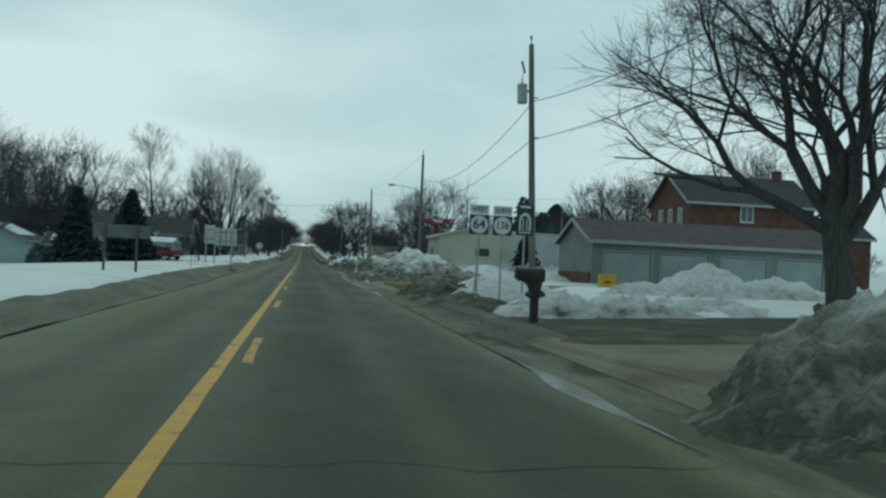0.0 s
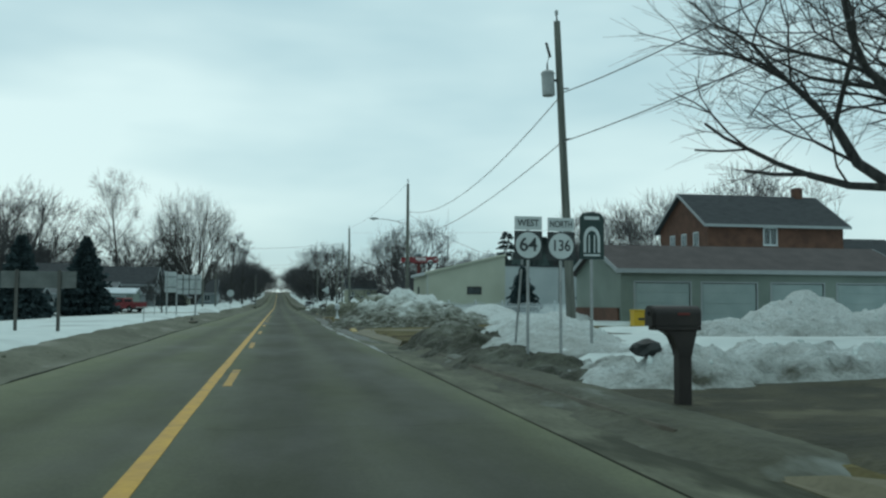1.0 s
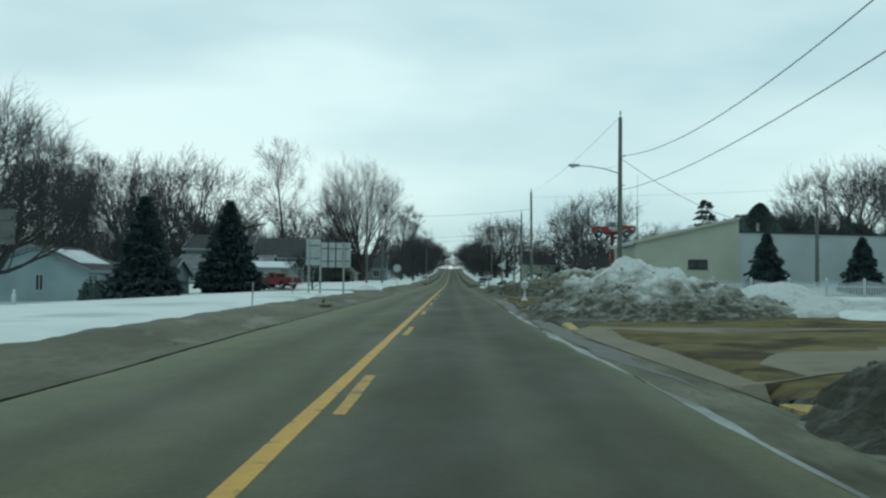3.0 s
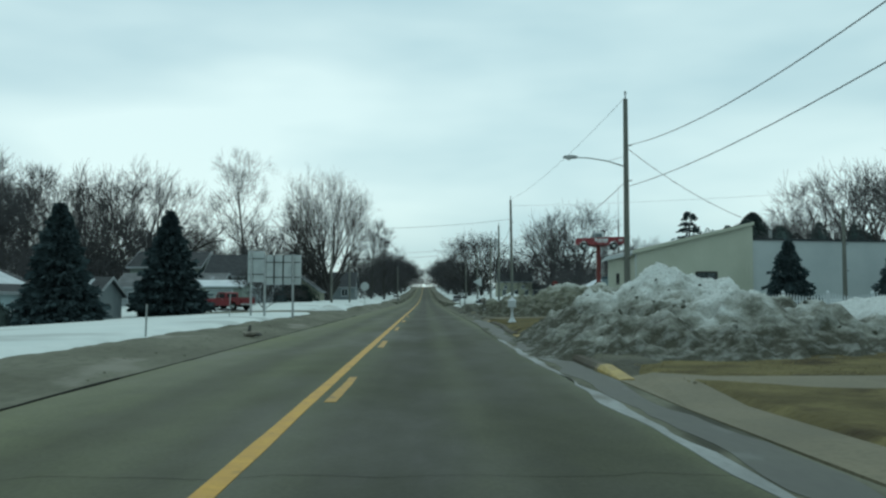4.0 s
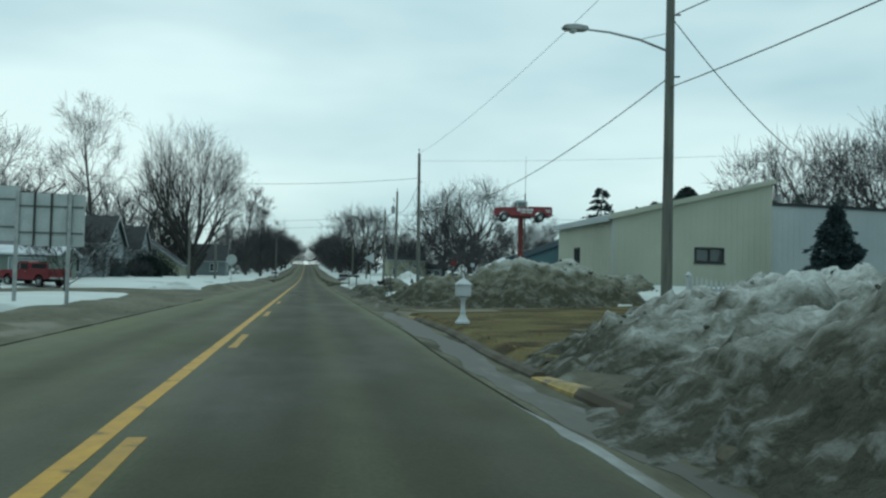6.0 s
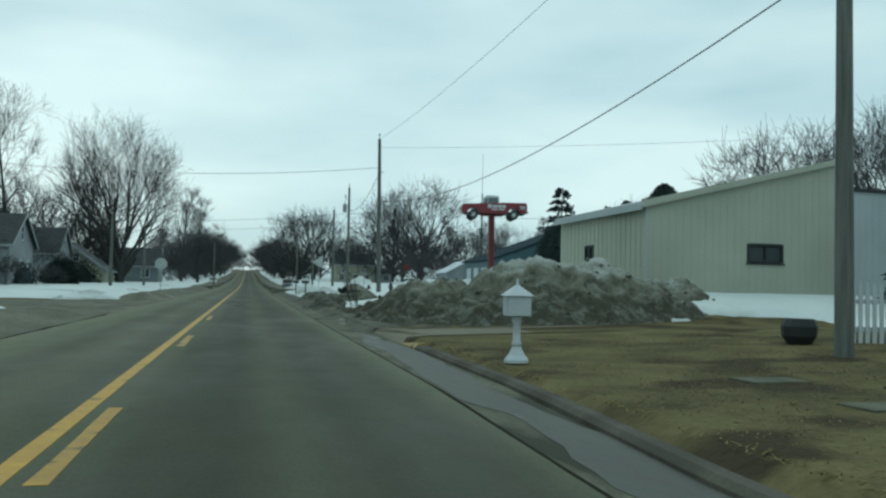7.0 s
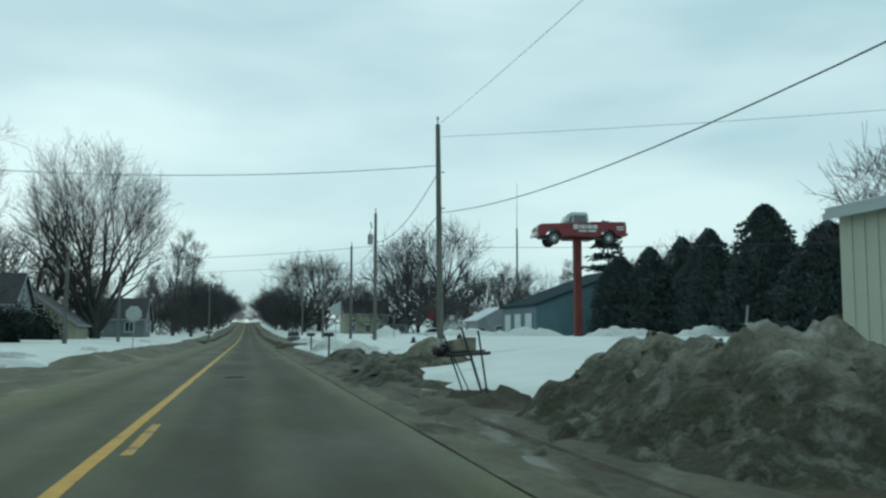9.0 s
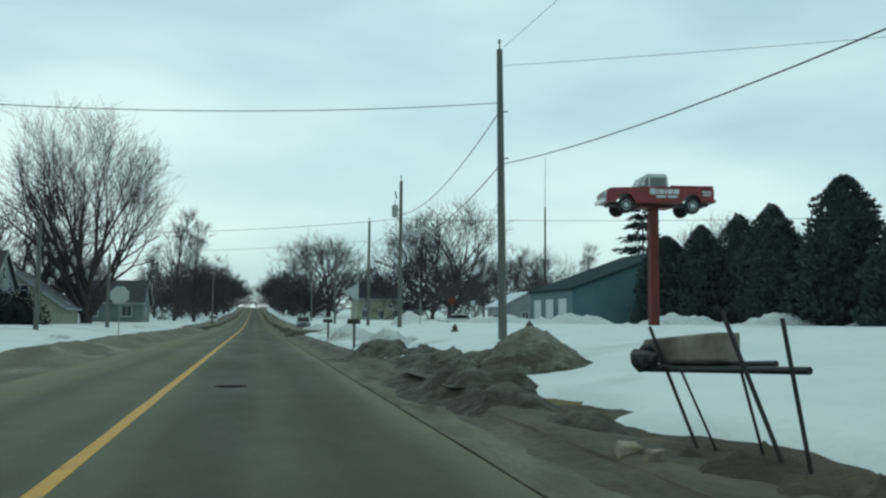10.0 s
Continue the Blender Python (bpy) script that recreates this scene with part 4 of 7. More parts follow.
tagged(snow_pile("mud_clump", (5.3, 105.3), (2.0, 3.2), 1, MUD, "torn brown turf beside the kerb", 11.0, step=0.14, floor=0.12,
          ridge=((5.0, 104.4, 0.30, 1.3, 1.8), (5.1, 106.6, 0.27, 1.3, 1.7))), "torn brown turf beside the kerb", "turf")
for k, (x, y, h) in enumerate(((6.6, 140, 0.6), (6.4, 152, 0.7), (6.8, 168, 0.6), (6.6, 186, 0.7), (14, 176, 0.9), (21, 172, 0.8), (24, 164, 0.9), (33, 163.5, 1.0), (41, 162, 1.05), (48, 158, 1.1))):
    snow_pile("snow_bank", (x, y), (6.5 if x > 20 else 2.6, (4.5 if y < 120 else 8.5) if x < 20 else 3.0), 1, PILE_WHITE, "low white bank of cleared snow", 20.0 + k, step=0.4,
              ridge=((x, y, h, 5.8 if x > 20 else 1.9, (3.5 if y < 120 else 7.5) if x < 20 else 1.8),))
for k, (x, y) in enumerate(((-9.5, 130), (-9.0, 146), (-9.5, 166), (-10, 186))):
    snow_pile("snow_bank", (x, y), (3.2, 10), 1, PILE_WHITE, "low white bank of cleared snow", 40.0 + k, step=0.4, ridge=((x, y, 0.5, 2.5, 9.0),))


# tan bank of sanded snow along the west side
def west_bank():
    xs = grid_lines([(-8.6, -4.5, 0.24)])
    ys = grid_lines([(-10, 103, 0.4)]) + grid_lines([(127, 260, 1.2)])

    def height(x, y):
        u = -x
        near = 1.3 * (1 - smooth(24, 62, y))
        up = smooth(4.6, 6.3 - 0.6 * near, u) * (0.27 + 0.15 * smooth(96, 130, y))
        if y > 103:
            up *= smooth(127, 131, y)
        n = rough_noise(x, y * 0.5, 1.4, 4, 6.0)
        return 0.0 + up * (1 + 0.5 * n) - 0.45 * smooth(7.0 - near, 8.5 - near, u) + (0.06 * n if up > 0.02 else 0) - 0.03 + road_z(y)
    verts = [(x, y, height(x, y)) for y in ys for x in xs]
    w = len(xs)
    gap = [i for i in range(len(ys) - 1) if ys[i + 1] - ys[i] > 5]
    faces = [(j * w + i, j * w + i + 1, (j + 1) * w + i + 1, (j + 1) * w + i) for j in range(len(ys) - 1) if j not in gap for i in range(w - 1)]
    bank = tagged(link_mesh("snow_bank", verts, faces, BANK_TAN, smooth=True), "long sanded snow bank along the road's edge", "snow bank")
    rng = random.Random(77)
    lumps = []
    for i in range(5):
        bm = bmesh.new()
        bmesh.ops.create_icosphere(bm, subdivisions=2, radius=1.0)
        for v in bm.verts:
            v.co *= 1 + 0.5 * noise.noise(v.co * 0.9 + Vector((i * 4, 1, 0))) + 0.3 * noise.noise(v.co * 2.4 + Vector((0, i * 3, 0)))
        me = bpy.data.meshes.new("sand_lump")
        bm.to_mesh(me)
        bm.free()
        me.materials.append(BANK_TAN)
        lumps.append(me)
    for i in range(90):
        x, y, q = -4.75 - abs(rng.gauss(0, 0.75)), rng.uniform(14, 102), rng.uniform(0.015, 0.04)
        k = new("sand_lump", lumps[i % 5])
        k.matrix_basis = pose(x, y, height(x, y) + q * 0.1, 0, 0, rng.uniform(0, 360)) @ Matrix.Diagonal((q, q * rng.uniform(1.0, 1.8), q * rng.uniform(0.4, 0.7), 1))
        k.parent = bank
    return bank


west_bank()


def lawn(x0, x1, y0, y1, count, seed):
    """Short dead blades over the lawn."""
    rng = random.Random(seed)
    verts, faces = [], []
    for i in range(count):
        x, y = rng.uniform(x0, x1), rng.uniform(y0, y1)
        if rough_noise(x, y, 1.3, 3, 2.0) < rng.uniform(-0.5, 0.25) or snow_depth(x, y) > -0.02:
            continue
        z, h, a = base_z(x, y), rng.uniform(0.008, 0.02), rng.uniform(0, 6.28)
        w, dx, dy = 0.012, math.cos(a), math.sin(a)
        b = rng.uniform(0.05, 0.12)
        k = len(verts)
        verts += [(x - dy * w, y + dx * w, z - 0.01), (x + dy * w, y - dx * w, z - 0.01), (x + dx * b, y + dy * b, z + h)]
        faces.append((k, k + 1, k + 2))
    return tagged(link_mesh("grass_blades", verts, faces, STRAW), "short dead brown grass on the lawn", "grass", kind="stuff")


lawn(4.4, 13.0, 71.5, 88.5, 26000, 3)
lawn(4.4, 12.0, 50.5, 57.0, 7000, 4)


# ---- trees ----
def grow(seed, trunk, radius, limbs, spread, length, depth, shrink=0.82, angle=27, lift=0.05, thin=0.01, twigs=3, bare=0.55, taper=0.0, wiggle=0.10, side=0.5, room=None, stout=0.5):
    """Lines of a bare tree, thick ones and twigs: limbs leave the trunk above bare, fork again and again, and end in twigs."""
    rng = random.Random(seed)
    thick, fine = [], []

    def turned(d, a, az):
        s = d.cross(Vector((0.2, 0.3, 0.93)) if abs(d.z) < 0.9 else Vector((1, 0.1, 0))).normalized()
        t = d.cross(s)
        return (d * math.cos(a) + (s * math.cos(az) + t * math.sin(az)) * math.sin(a)).normalized()

    def go(p, d, ln, r, lev):
        pts, rad = [p], [r]
        for i in range(2):
            d = (d + Vector((rng.gauss(0, wiggle), rng.gauss(0, wiggle), rng.gauss(0, wiggle * 0.6) + lift))).normalized()
            p = p + d * (ln / 2)
            pts.append(p)
            rad.append(max(thin, r * (1 - 0.10 * (i + 1))))
        (thick if r > 0.045 else fine).append((pts, rad))
        if room and lev < depth and (p.x ** 2 + p.y ** 2) / room[1] ** 2 + ((p.z - room[0]) / room[2]) ** 2 > rng.uniform(0.72, 1.08):
            lev, ln = depth, min(ln, 1.0)
        if lev >= depth:
            for c in range(twigs):
                q = pts[1].lerp(p, rng.random())
                nd = turned(d, math.radians(rng.uniform(12, 48)), rng.random() * 6.28)
                fine.append(([q, q + nd * ln * rng.uniform(0.8, 1.5)], [thin, thin * 0.7]))
            return
        n = 2 if rng.random() < 0.7 else 3
        az = rng.random() * 6.28
        for c in range(n):
            a = math.radians(angle * rng.uniform(0.55, 1.3)) * (0.55 if c == 0 else 1.0)
            go(p, turned(d, a, az + 6.28 * c / n), ln * shrink * rng.uniform(0.8, 1.15), max(thin, rad[-1] * (0.82 if c == 0 else 0.64)), lev + 1)
        if lev and rng.random() < side:
            go(pts[1], turned(d, math.radians(angle * 1.6), rng.random() * 6.28), ln * 0.62, max(thin, r * 0.34), min(depth, lev + 3))

    pts, rad, p, d = [Vector((0, 0, -0.3))], [radius * 1.25], Vector((0, 0, 0)), Vector((0.02, 0.01, 1))
    k = 10
    for i in range(k + 1):
        pts.append(p)
        rad.append(radius * (1 - (0.25 + taper) * i / k))
        d = (d + Vector((rng.gauss(0, 0.025), rng.gauss(0, 0.025), 0.02))).normalized()
        p = p + d * (trunk / k)
    thick.append((pts, rad))
    az = rng.random() * 6.28
    for c in range(limbs):
        f = bare + (1 - bare) * (c + 0.5 * rng.random()) / limbs
        q = pts[1 + int(f * (k - 0.01))]
        az += 2.4 + rng.uniform(-0.4, 0.4)
        up = (c + 1) / limbs
        go(q, turned(d, math.radians(spread * (1.15 - 0.75 * up) * rng.uniform(0.85, 1.15)), az), length * (1 - 0.5 * taper * up) * rng.uniform(0.85, 1.1),
           rad[1 + int(f * k)] * stout * rng.uniform(0.84, 1.16) * (1 - 0.3 * taper), 0)
    return thick, fine


def tree_meshes(lines, bark, twig):
    def sides(r):
        return 8 if r > 0.12 else 5 if r > 0.045 else 3
    return (tubes(lines[0], sides), bark), (tubes(lines[1], sides), twig)


def bare_tree(m, label, made):
    t = thing("bare_tree", m, label, "tree")
    for nm, ((v, f), mat) in zip(("trunk", "crown"), made):
        link_mesh(nm, v, f, mat, t, smooth=True)
    return t


OAK = tree_meshes(grow(5, 3.9, 0.52, 8, 56, 2.75, 6, 0.82, 30, 0.02, 0.006, 5, 0.66, side=0.75, wiggle=0.17, room=(8.8, 7.8, 7.2), stout=0.58), BARK, TWIG)
SPREAD = tree_meshes(grow(8, 2.4, 0.60, 10, 66, 3.3, 7, 0.83, 27, 0.05, 0.009, 2, 0.5, side=0.5, wiggle=0.12, room=(8.4, 12.5, 7.8), stout=0.58), BARK, TWIG_HAZED)
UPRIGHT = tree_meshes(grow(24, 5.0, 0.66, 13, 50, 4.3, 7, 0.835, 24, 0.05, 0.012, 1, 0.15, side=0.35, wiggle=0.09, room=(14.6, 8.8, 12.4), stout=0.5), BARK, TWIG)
TALL = tree_meshes(grow(33, 22.5, 0.44, 24, 66, 3.0, 4, 0.85, 28, 0.05, 0.016, 3, 0.2, taper=0.6, side=0.4), BARK_PALE, TWIG_HAZED)
LIGHT_A = tree_meshes(grow(41, 3.8, 0.40, 10, 54, 3.0, 5, 0.84, 27, 0.05, 0.019, 4, 0.3, side=0.5, room=(9.4, 7.6, 7.6)), BARK, TWIG_HAZED)
LIGHT_B = tree_meshes(grow(47, 15.0, 0.34, 20, 34, 2.2, 3, 0.84, 24, 0.10, 0.020, 4, 0.12, taper=0.6, side=0.4), BARK, TWIG_HAZED)
LIGHT_C = tree_meshes(grow(52, 3.0, 0.38, 9, 66, 2.8, 5, 0.84, 29, 0.05, 0.021, 4, 0.3, side=0.5, room=(8.2, 7.6, 6.8)), BARK, TWIG_HAZED)
THICKET = tree_meshes(grow(58, 0.8, 0.10, 9, 58, 1.8, 3, 0.84, 28, 0.05, 0.026, 3, 0.1, side=0.4), BARK, TWIG_HAZED)
DOME = tree_meshes(grow(71, 3.2, 0.55, 9, 62, 3.1, 6, 0.84, 27, 0.04, 0.018, 2, 0.35, side=0.4, wiggle=0.11, room=(8.2, 8.4, 7.2), stout=0.62), BARK, TWIG_HAZED)

bare_tree(pose(17.6, 27.2, 0.2, 0, 0, 200), "big spreading bare tree with a dark trunk in a snowy yard", OAK)
bare_tree(pose(-36, 94, -1.2, 0, 0, 30), "wide spreading bare tree before the pale blue house", SPREAD)
bare_tree(pose(-17.2, 203, 0.6, 0, 0, 70), "tall many-limbed bare tree beside the houses", UPRIGHT)
bare_tree(pose(-33.4, 207, 0.3, 0, 0, 10), "tall slender bare tree with pale bark", TALL)

MODELS = (LIGHT_A, LIGHT_B, LIGHT_C, THICKET, DOME)
first = {}


def plant(kind, x, y, s, turn, label, tall=1.0):
    m = pose(x, y, base_z(x, y) - 0.1, 0, 0, turn)
    if kind not in first:
        first[kind] = bare_tree(m, label, MODELS[kind])
        t = first[kind]
    else:
        t = copy_thing(first[kind], m)
    t.scale = (s, s, s * tall)
    t["label"] = label
    if kind == 3:
        t.name, t["category"] = "thicket", "thicket"
    return t


plan = random.Random(5)
# the two poplars and the tall clumps past the crossing, yards, and the woods behind
FAR_TREES = (
    (4, -23.5, 208, 1.08), (0, -25, 224, 0.8), (1, -12.8, 261, 1.06), (1, -9.9, 267, 1.0), (1, -17.5, 262, 0.72),
    (4, -46, 188, 1.45), (4, -56, 184, 1.38), (1, -64, 176, 1.2), (1, -58, 170, 1.1), (1, -70, 172, 1.2), (1, -76, 164, 1.15),
    (1, -66, 150, 1.1), (4, -76, 142, 1.15), (1, -84, 150, 1.15), (2, -62, 132, 1.0), (1, -95, 158, 1.2), (2, -72, 118, 1.0), (4, -90, 124, 1.1), (1, -62, 112, 0.9),
    (2, -50, 158, 1.15), (2, -44, 168, 1.1), (0, -52, 140, 1.0), (2, -84, 132, 1.2), (2, -100, 140, 1.3), (0, -110, 150, 1.3), (2, -56, 150, 1.0), (2, -38, 196, 1.0), (2, -68, 130, 1.1), (2, -40, 152, 0.85),
    (4, 52, 147, 1.06), (4, 61, 142, 1.16), (4, 45, 121, 0.80), (4, 38, 124, 0.58), (4, 63, 118, 1.2), (4, 78, 235, 1.15), (4, 92, 240, 1.1),
    (4, 44, 296, 1.7), (4, 36, 292, 1.35), (2, 62, 300, 1.1), (4, 70, 310, 1.1), (1, 80, 305, 1.0), (1, 92, 300, 1.0),
    (4, 13.5, 300, 1.2), (4, 18, 314, 1.2), (2, 24, 304, 0.88), (2, 30, 318, 0.8),
)
for k, x, y, s in FAR_TREES:
    plant(k, x, y, s, plan.uniform(0, 360), "bare winter tree in the distance")
# dense crowns that close over the far road from both sides
for side, rows in ((-1, ((-16, 300, 0.66), (-21, 308, 0.7), (-13.5, 322, 0.72), (-18, 334, 0.8), (-12, 352, 0.85), (-16, 362, 0.85), (-10.5, 384, 0.95), (-14, 398, 0.9), (-9.5, 416, 1.0), (-12, 436, 1.0), (-9, 460, 1.05))),
                   (1, ((11, 345, 0.72), (15, 360, 0.8), (9.5, 382, 0.8), (12, 400, 0.85), (9.5, 424, 0.9), (12, 450, 0.95), (22, 340, 0.75)))):
    for x, y, s in rows:
        plant(plan.choice((2, 2, 0)), x, y, s * plan.uniform(1.0, 1.2), plan.uniform(0, 360), "dense bare roadside tree past the crossing", plan.uniform(0.9, 1.1))
for x, y in ((-16, 900), (-9, 930), (-4, 980), (3, 960), (8, 920), (15, 900)):
    plant(2, x, y, plan.uniform(0.45, 0.7), plan.uniform(0, 360), "bare tree at the far end of the road")
for i in range(9):
    y = 490 + i * 34
    for side in (-1, 1):
        plant(3, side * (10 + plan.uniform(0, 3)), y, plan.uniform(1.8, 2.4), plan.uniform(0, 360), "bare roadside thicket in a far row", 1.1)
for i in range(16):
    a = -180 + i * 22
    if -40 < a < 22:
        continue
    plant(plan.choice((0, 1, 2)), a + plan.uniform(-6, 6), 300 + plan.uniform(-30, 60), plan.uniform(1.0, 1.3), plan.uniform(0, 360), "bare tree in the far wood")
for i in range(32):
    y = 268 + i * 7.5
    for side in (-1, 1):
        if side > 0 and y < 296:
            continue
        plant(3, side * (11.0 + plan.uniform(0, 8)) - 0.5, y + plan.uniform(-5, 5), plan.uniform(0.7, 1.25), plan.uniform(0, 360), "dense leafless thicket in the distance", plan.uniform(0.8, 1.2))
for i in range(40):
    a = -190 + i * 9.8
    if -34 < a < 18:
        continue
    plant(3, a + plan.uniform(-4, 4), 285 + plan.uniform(-20, 30) - 0.35 * abs(a), plan.uniform(0.9, 1.6), plan.uniform(0, 360), "dense leafless thicket in the distance")
for x, y in ((-45, 150), (-50, 146), (-55, 142), (-60, 138), (-66, 128), (-70, 122), (-76, 116), (-82, 112), (-40, 160), (-36, 172), (-44, 176), (-50, 120), (-58, 126), (-90, 108), (-98, 104),
             (-48, 132), (-44, 138), (-62, 118), (-68, 112), (-54, 130), (-74, 106), (-40, 146), (-47, 156), (-80, 102), (-86, 98), (-32, 158), (-36, 164), (-24, 158), (-21, 168), (-41, 150), (-46, 160), (-26, 172), (-19.5, 206), (-24, 214),
             (36, 252), (44, 258), (52, 262), (60, 256), (28, 262), (70, 250), (-34, 180), (33, 238), (-30, 214), (-27, 252), (-21, 256)):
    plant(3, x, y, plan.uniform(0.8, 1.2), plan.uniform(0, 360), "dense leafless thicket behind the yards")


for i in range(17):
    plant(3, 22 + i * 5.6 + plan.uniform(-2, 2), 266 + plan.uniform(-6, 10), plan.uniform(1.1, 1.75), plan.uniform(0, 360), "dense leafless thicket in the distance", plan.uniform(0.9, 1.2))
for i in range(14):
    plant(3, -30 - i * 5.5 + plan.uniform(-2, 2), 200 - i * 4.5 + plan.uniform(-5, 5), plan.uniform(1.0, 1.6), plan.uniform(0, 360), "dense leafless thicket behind the yards", plan.uniform(0.9, 1.3))

for x, y, k in ((-17.4, 141.8, 0.40), (-21.0, 138.2, 0.36), (-15.0, 145.5, 0.30)):
    plant(3, x, y, k, plan.uniform(0, 360), "dark leafless shrub tangled before the white house")


def conifer(m, label, height, radius, mat, seed, kind="spruce", count=2600, lean=0.0):
    """Evergreen: a core and many drooping or upright sprays, in tiers, with an uneven outline."""
    rng = random.Random(seed)
    t = thing("evergreen_tree", m, label, "evergreen tree")
    part("trunk", rodded((0, 0, -0.2), (0, 0, height * 0.9), 0.16, 0.03, n=7), BARK, t)
    verts, faces = [], []

    def outline(f):
        if kind == "spruce":
            return radius * (1 - f) ** 0.85 * (0.86 + 0.14 * math.cos(f * height * 7.0)) * min(1, 0.55 + f * 6)
        return radius * (min(1, 0.8 + f * 1.2)) * max(0.0, 1 - f ** 2.4) ** 0.72
    bulge = [rng.uniform(0.82, 1.12) for _ in range(64)]
    for i in range(count):
        f = rng.random() ** (1.35 if kind == "spruce" else 1.05)
        ang = rng.random() * 2 * math.pi
        b = bulge[(int(ang / 6.2832 * 8) * 8 + int(f * 8)) % 64]
        r = outline(f) * b * rng.uniform(0.55, 1.03)
        p = Vector((r * math.cos(ang), r * math.sin(ang), f * height + 0.1))
        out = Vector((math.cos(ang), math.sin(ang), -0.35 if kind == "spruce" else 0.9)).normalized()
        size = rng.uniform(0.28, 0.6) * (0.55 + 0.5 * (1 - f)) * radius / (2.4 if kind == "spruce" else 3.6)
        for j in range(4):
            d = (out + Vector((rng.gauss(0, 0.42), rng.gauss(0, 0.42), rng.gauss(0, 0.3)))).normalized()
            s = d.cross(Vector((rng.gauss(0, 1), rng.gauss(0, 1), 1.0))).normalized() * (size * 0.22)
            k = len(verts)
            verts += [p - s * 0.4, p + d * size * 0.55 - s, p + d * size * 1.1, p + d * size * 0.55 + s]
            faces.append((k, k + 1, k + 2, k + 3))
    link_mesh("foliage", verts, faces, mat, t)
    bm = bmesh.new()
    lathe(bm, [(max(0.02, outline(min(0.999, f)) * 0.62), f * height) for f in (0.02, 0.1, 0.2, 0.35, 0.5, 0.65, 0.8, 0.9, 0.96)], 10)
    for v in bm.verts:
        v.co *= 1 + 0.15 * noise.noise(v.co * 0.9)
    part("inner_branch_core", bm, mat, t)
    return t


def ragged_pine():
    """Old pine: a bare mast with separate level tiers of drooping boughs and gaps between them."""
    rng = random.Random(17)
    t = thing("evergreen_tree", pose(53.0, 214.0, 0.6), "tall ragged pine with level boughs behind the blue shed", "evergreen tree")
    part("trunk", rodded((0, 0, -0.2), (0, 0, 17.6), 0.28, 0.04, n=7), BARK, t)
    verts, faces = [], []
    for tier in range(15):
        z, reach = 5.0 + tier * 0.88, 5.8 * (1 - tier / 15.5) ** 0.8
        for bough in range(10):
            a, ln = rng.uniform(0, 6.283), reach * rng.uniform(0.5, 1.1)
            z += rng.gauss(0, 0.12)
            for k in range(12):
                f = 0.25 + 0.75 * k / 11
                p = Vector((math.cos(a) * ln * f, math.sin(a) * ln * f, z + 0.10 * ln * f - 0.5 * f * f + rng.gauss(0, 0.06)))
                for j in range(3):
                    d = Vector((math.cos(a) + rng.gauss(0, 0.6), math.sin(a) + rng.gauss(0, 0.6), rng.gauss(-0.1, 0.25))).normalized() * rng.uniform(0.4, 0.75)
                    w = d.cross(Vector((rng.gauss(0, 1), rng.gauss(0, 1), 1))).normalized() * 0.13
                    q = len(verts)
                    verts += [p - w * 0.4, p + d * 0.5 - w, p + d, p + d * 0.5 + w]
                    faces.append((q, q + 1, q + 2, q + 3))
    link_mesh("foliage", verts, faces, SPRUCE, t)
    return t


conifer(pose(-22.8, 95.5, -0.9), "dark blue-green spruce standing in the snow", 8.2, 3.1, SPRUCE, 1, count=3400)
conifer(pose(-20.6, 112.5, -0.3), "dark blue-green spruce beside the red pickup", 8.7, 3.3, SPRUCE, 2, count=3400)
conifer(pose(23.9, 94.9, 0.2), "small dark spruce before the white building", 4.8, 2.0, SPRUCE, 3, count=1500)
conifer(pose(31.0, 94.9, 0.2), "small dark spruce before the white building", 4.5, 2.0, SPRUCE, 4, count=1500)
ragged_pine()
CEDARS = ((46.1, 161.3, 12.4, 4.3), (41.2, 182.5, 9.4, 3.6), (43.2, 179.0, 10.2, 3.3), (45.8, 176.5, 11.0, 3.4), (46.2, 171.5, 11.4, 3.6), (44.6, 167.5, 9.4, 3.2), (49.5, 167, 10.4, 3.8),
          (46.6, 153.0, 9.8, 4.4), (48.5, 145.5, 8.2, 4.3), (50, 138, 8.0, 4.2), (51.5, 130, 7.8, 4.2))
for k, (x, y, h, r) in enumerate(CEDARS):
    tagged(conifer(pose(x, y, 0.5), "dense dark cedar in a tall hedge row", h, r, CEDAR, 10 + k, "cedar", 4200), group="cedar hedge row")
for k, (x, y, h, r) in enumerate(((27, 121, 7.4, 1.5), (30.5, 121, 7.9, 2.2), (34, 121, 7.6, 2.1), (38, 122, 8.0, 2.2), (42, 123, 8.2, 2.4))):
    tagged(conifer(pose(x, y, 0.3), "dark cedar behind the white building", h, r, CEDAR, 30 + k, "cedar", 1000), group="cedars behind the building")


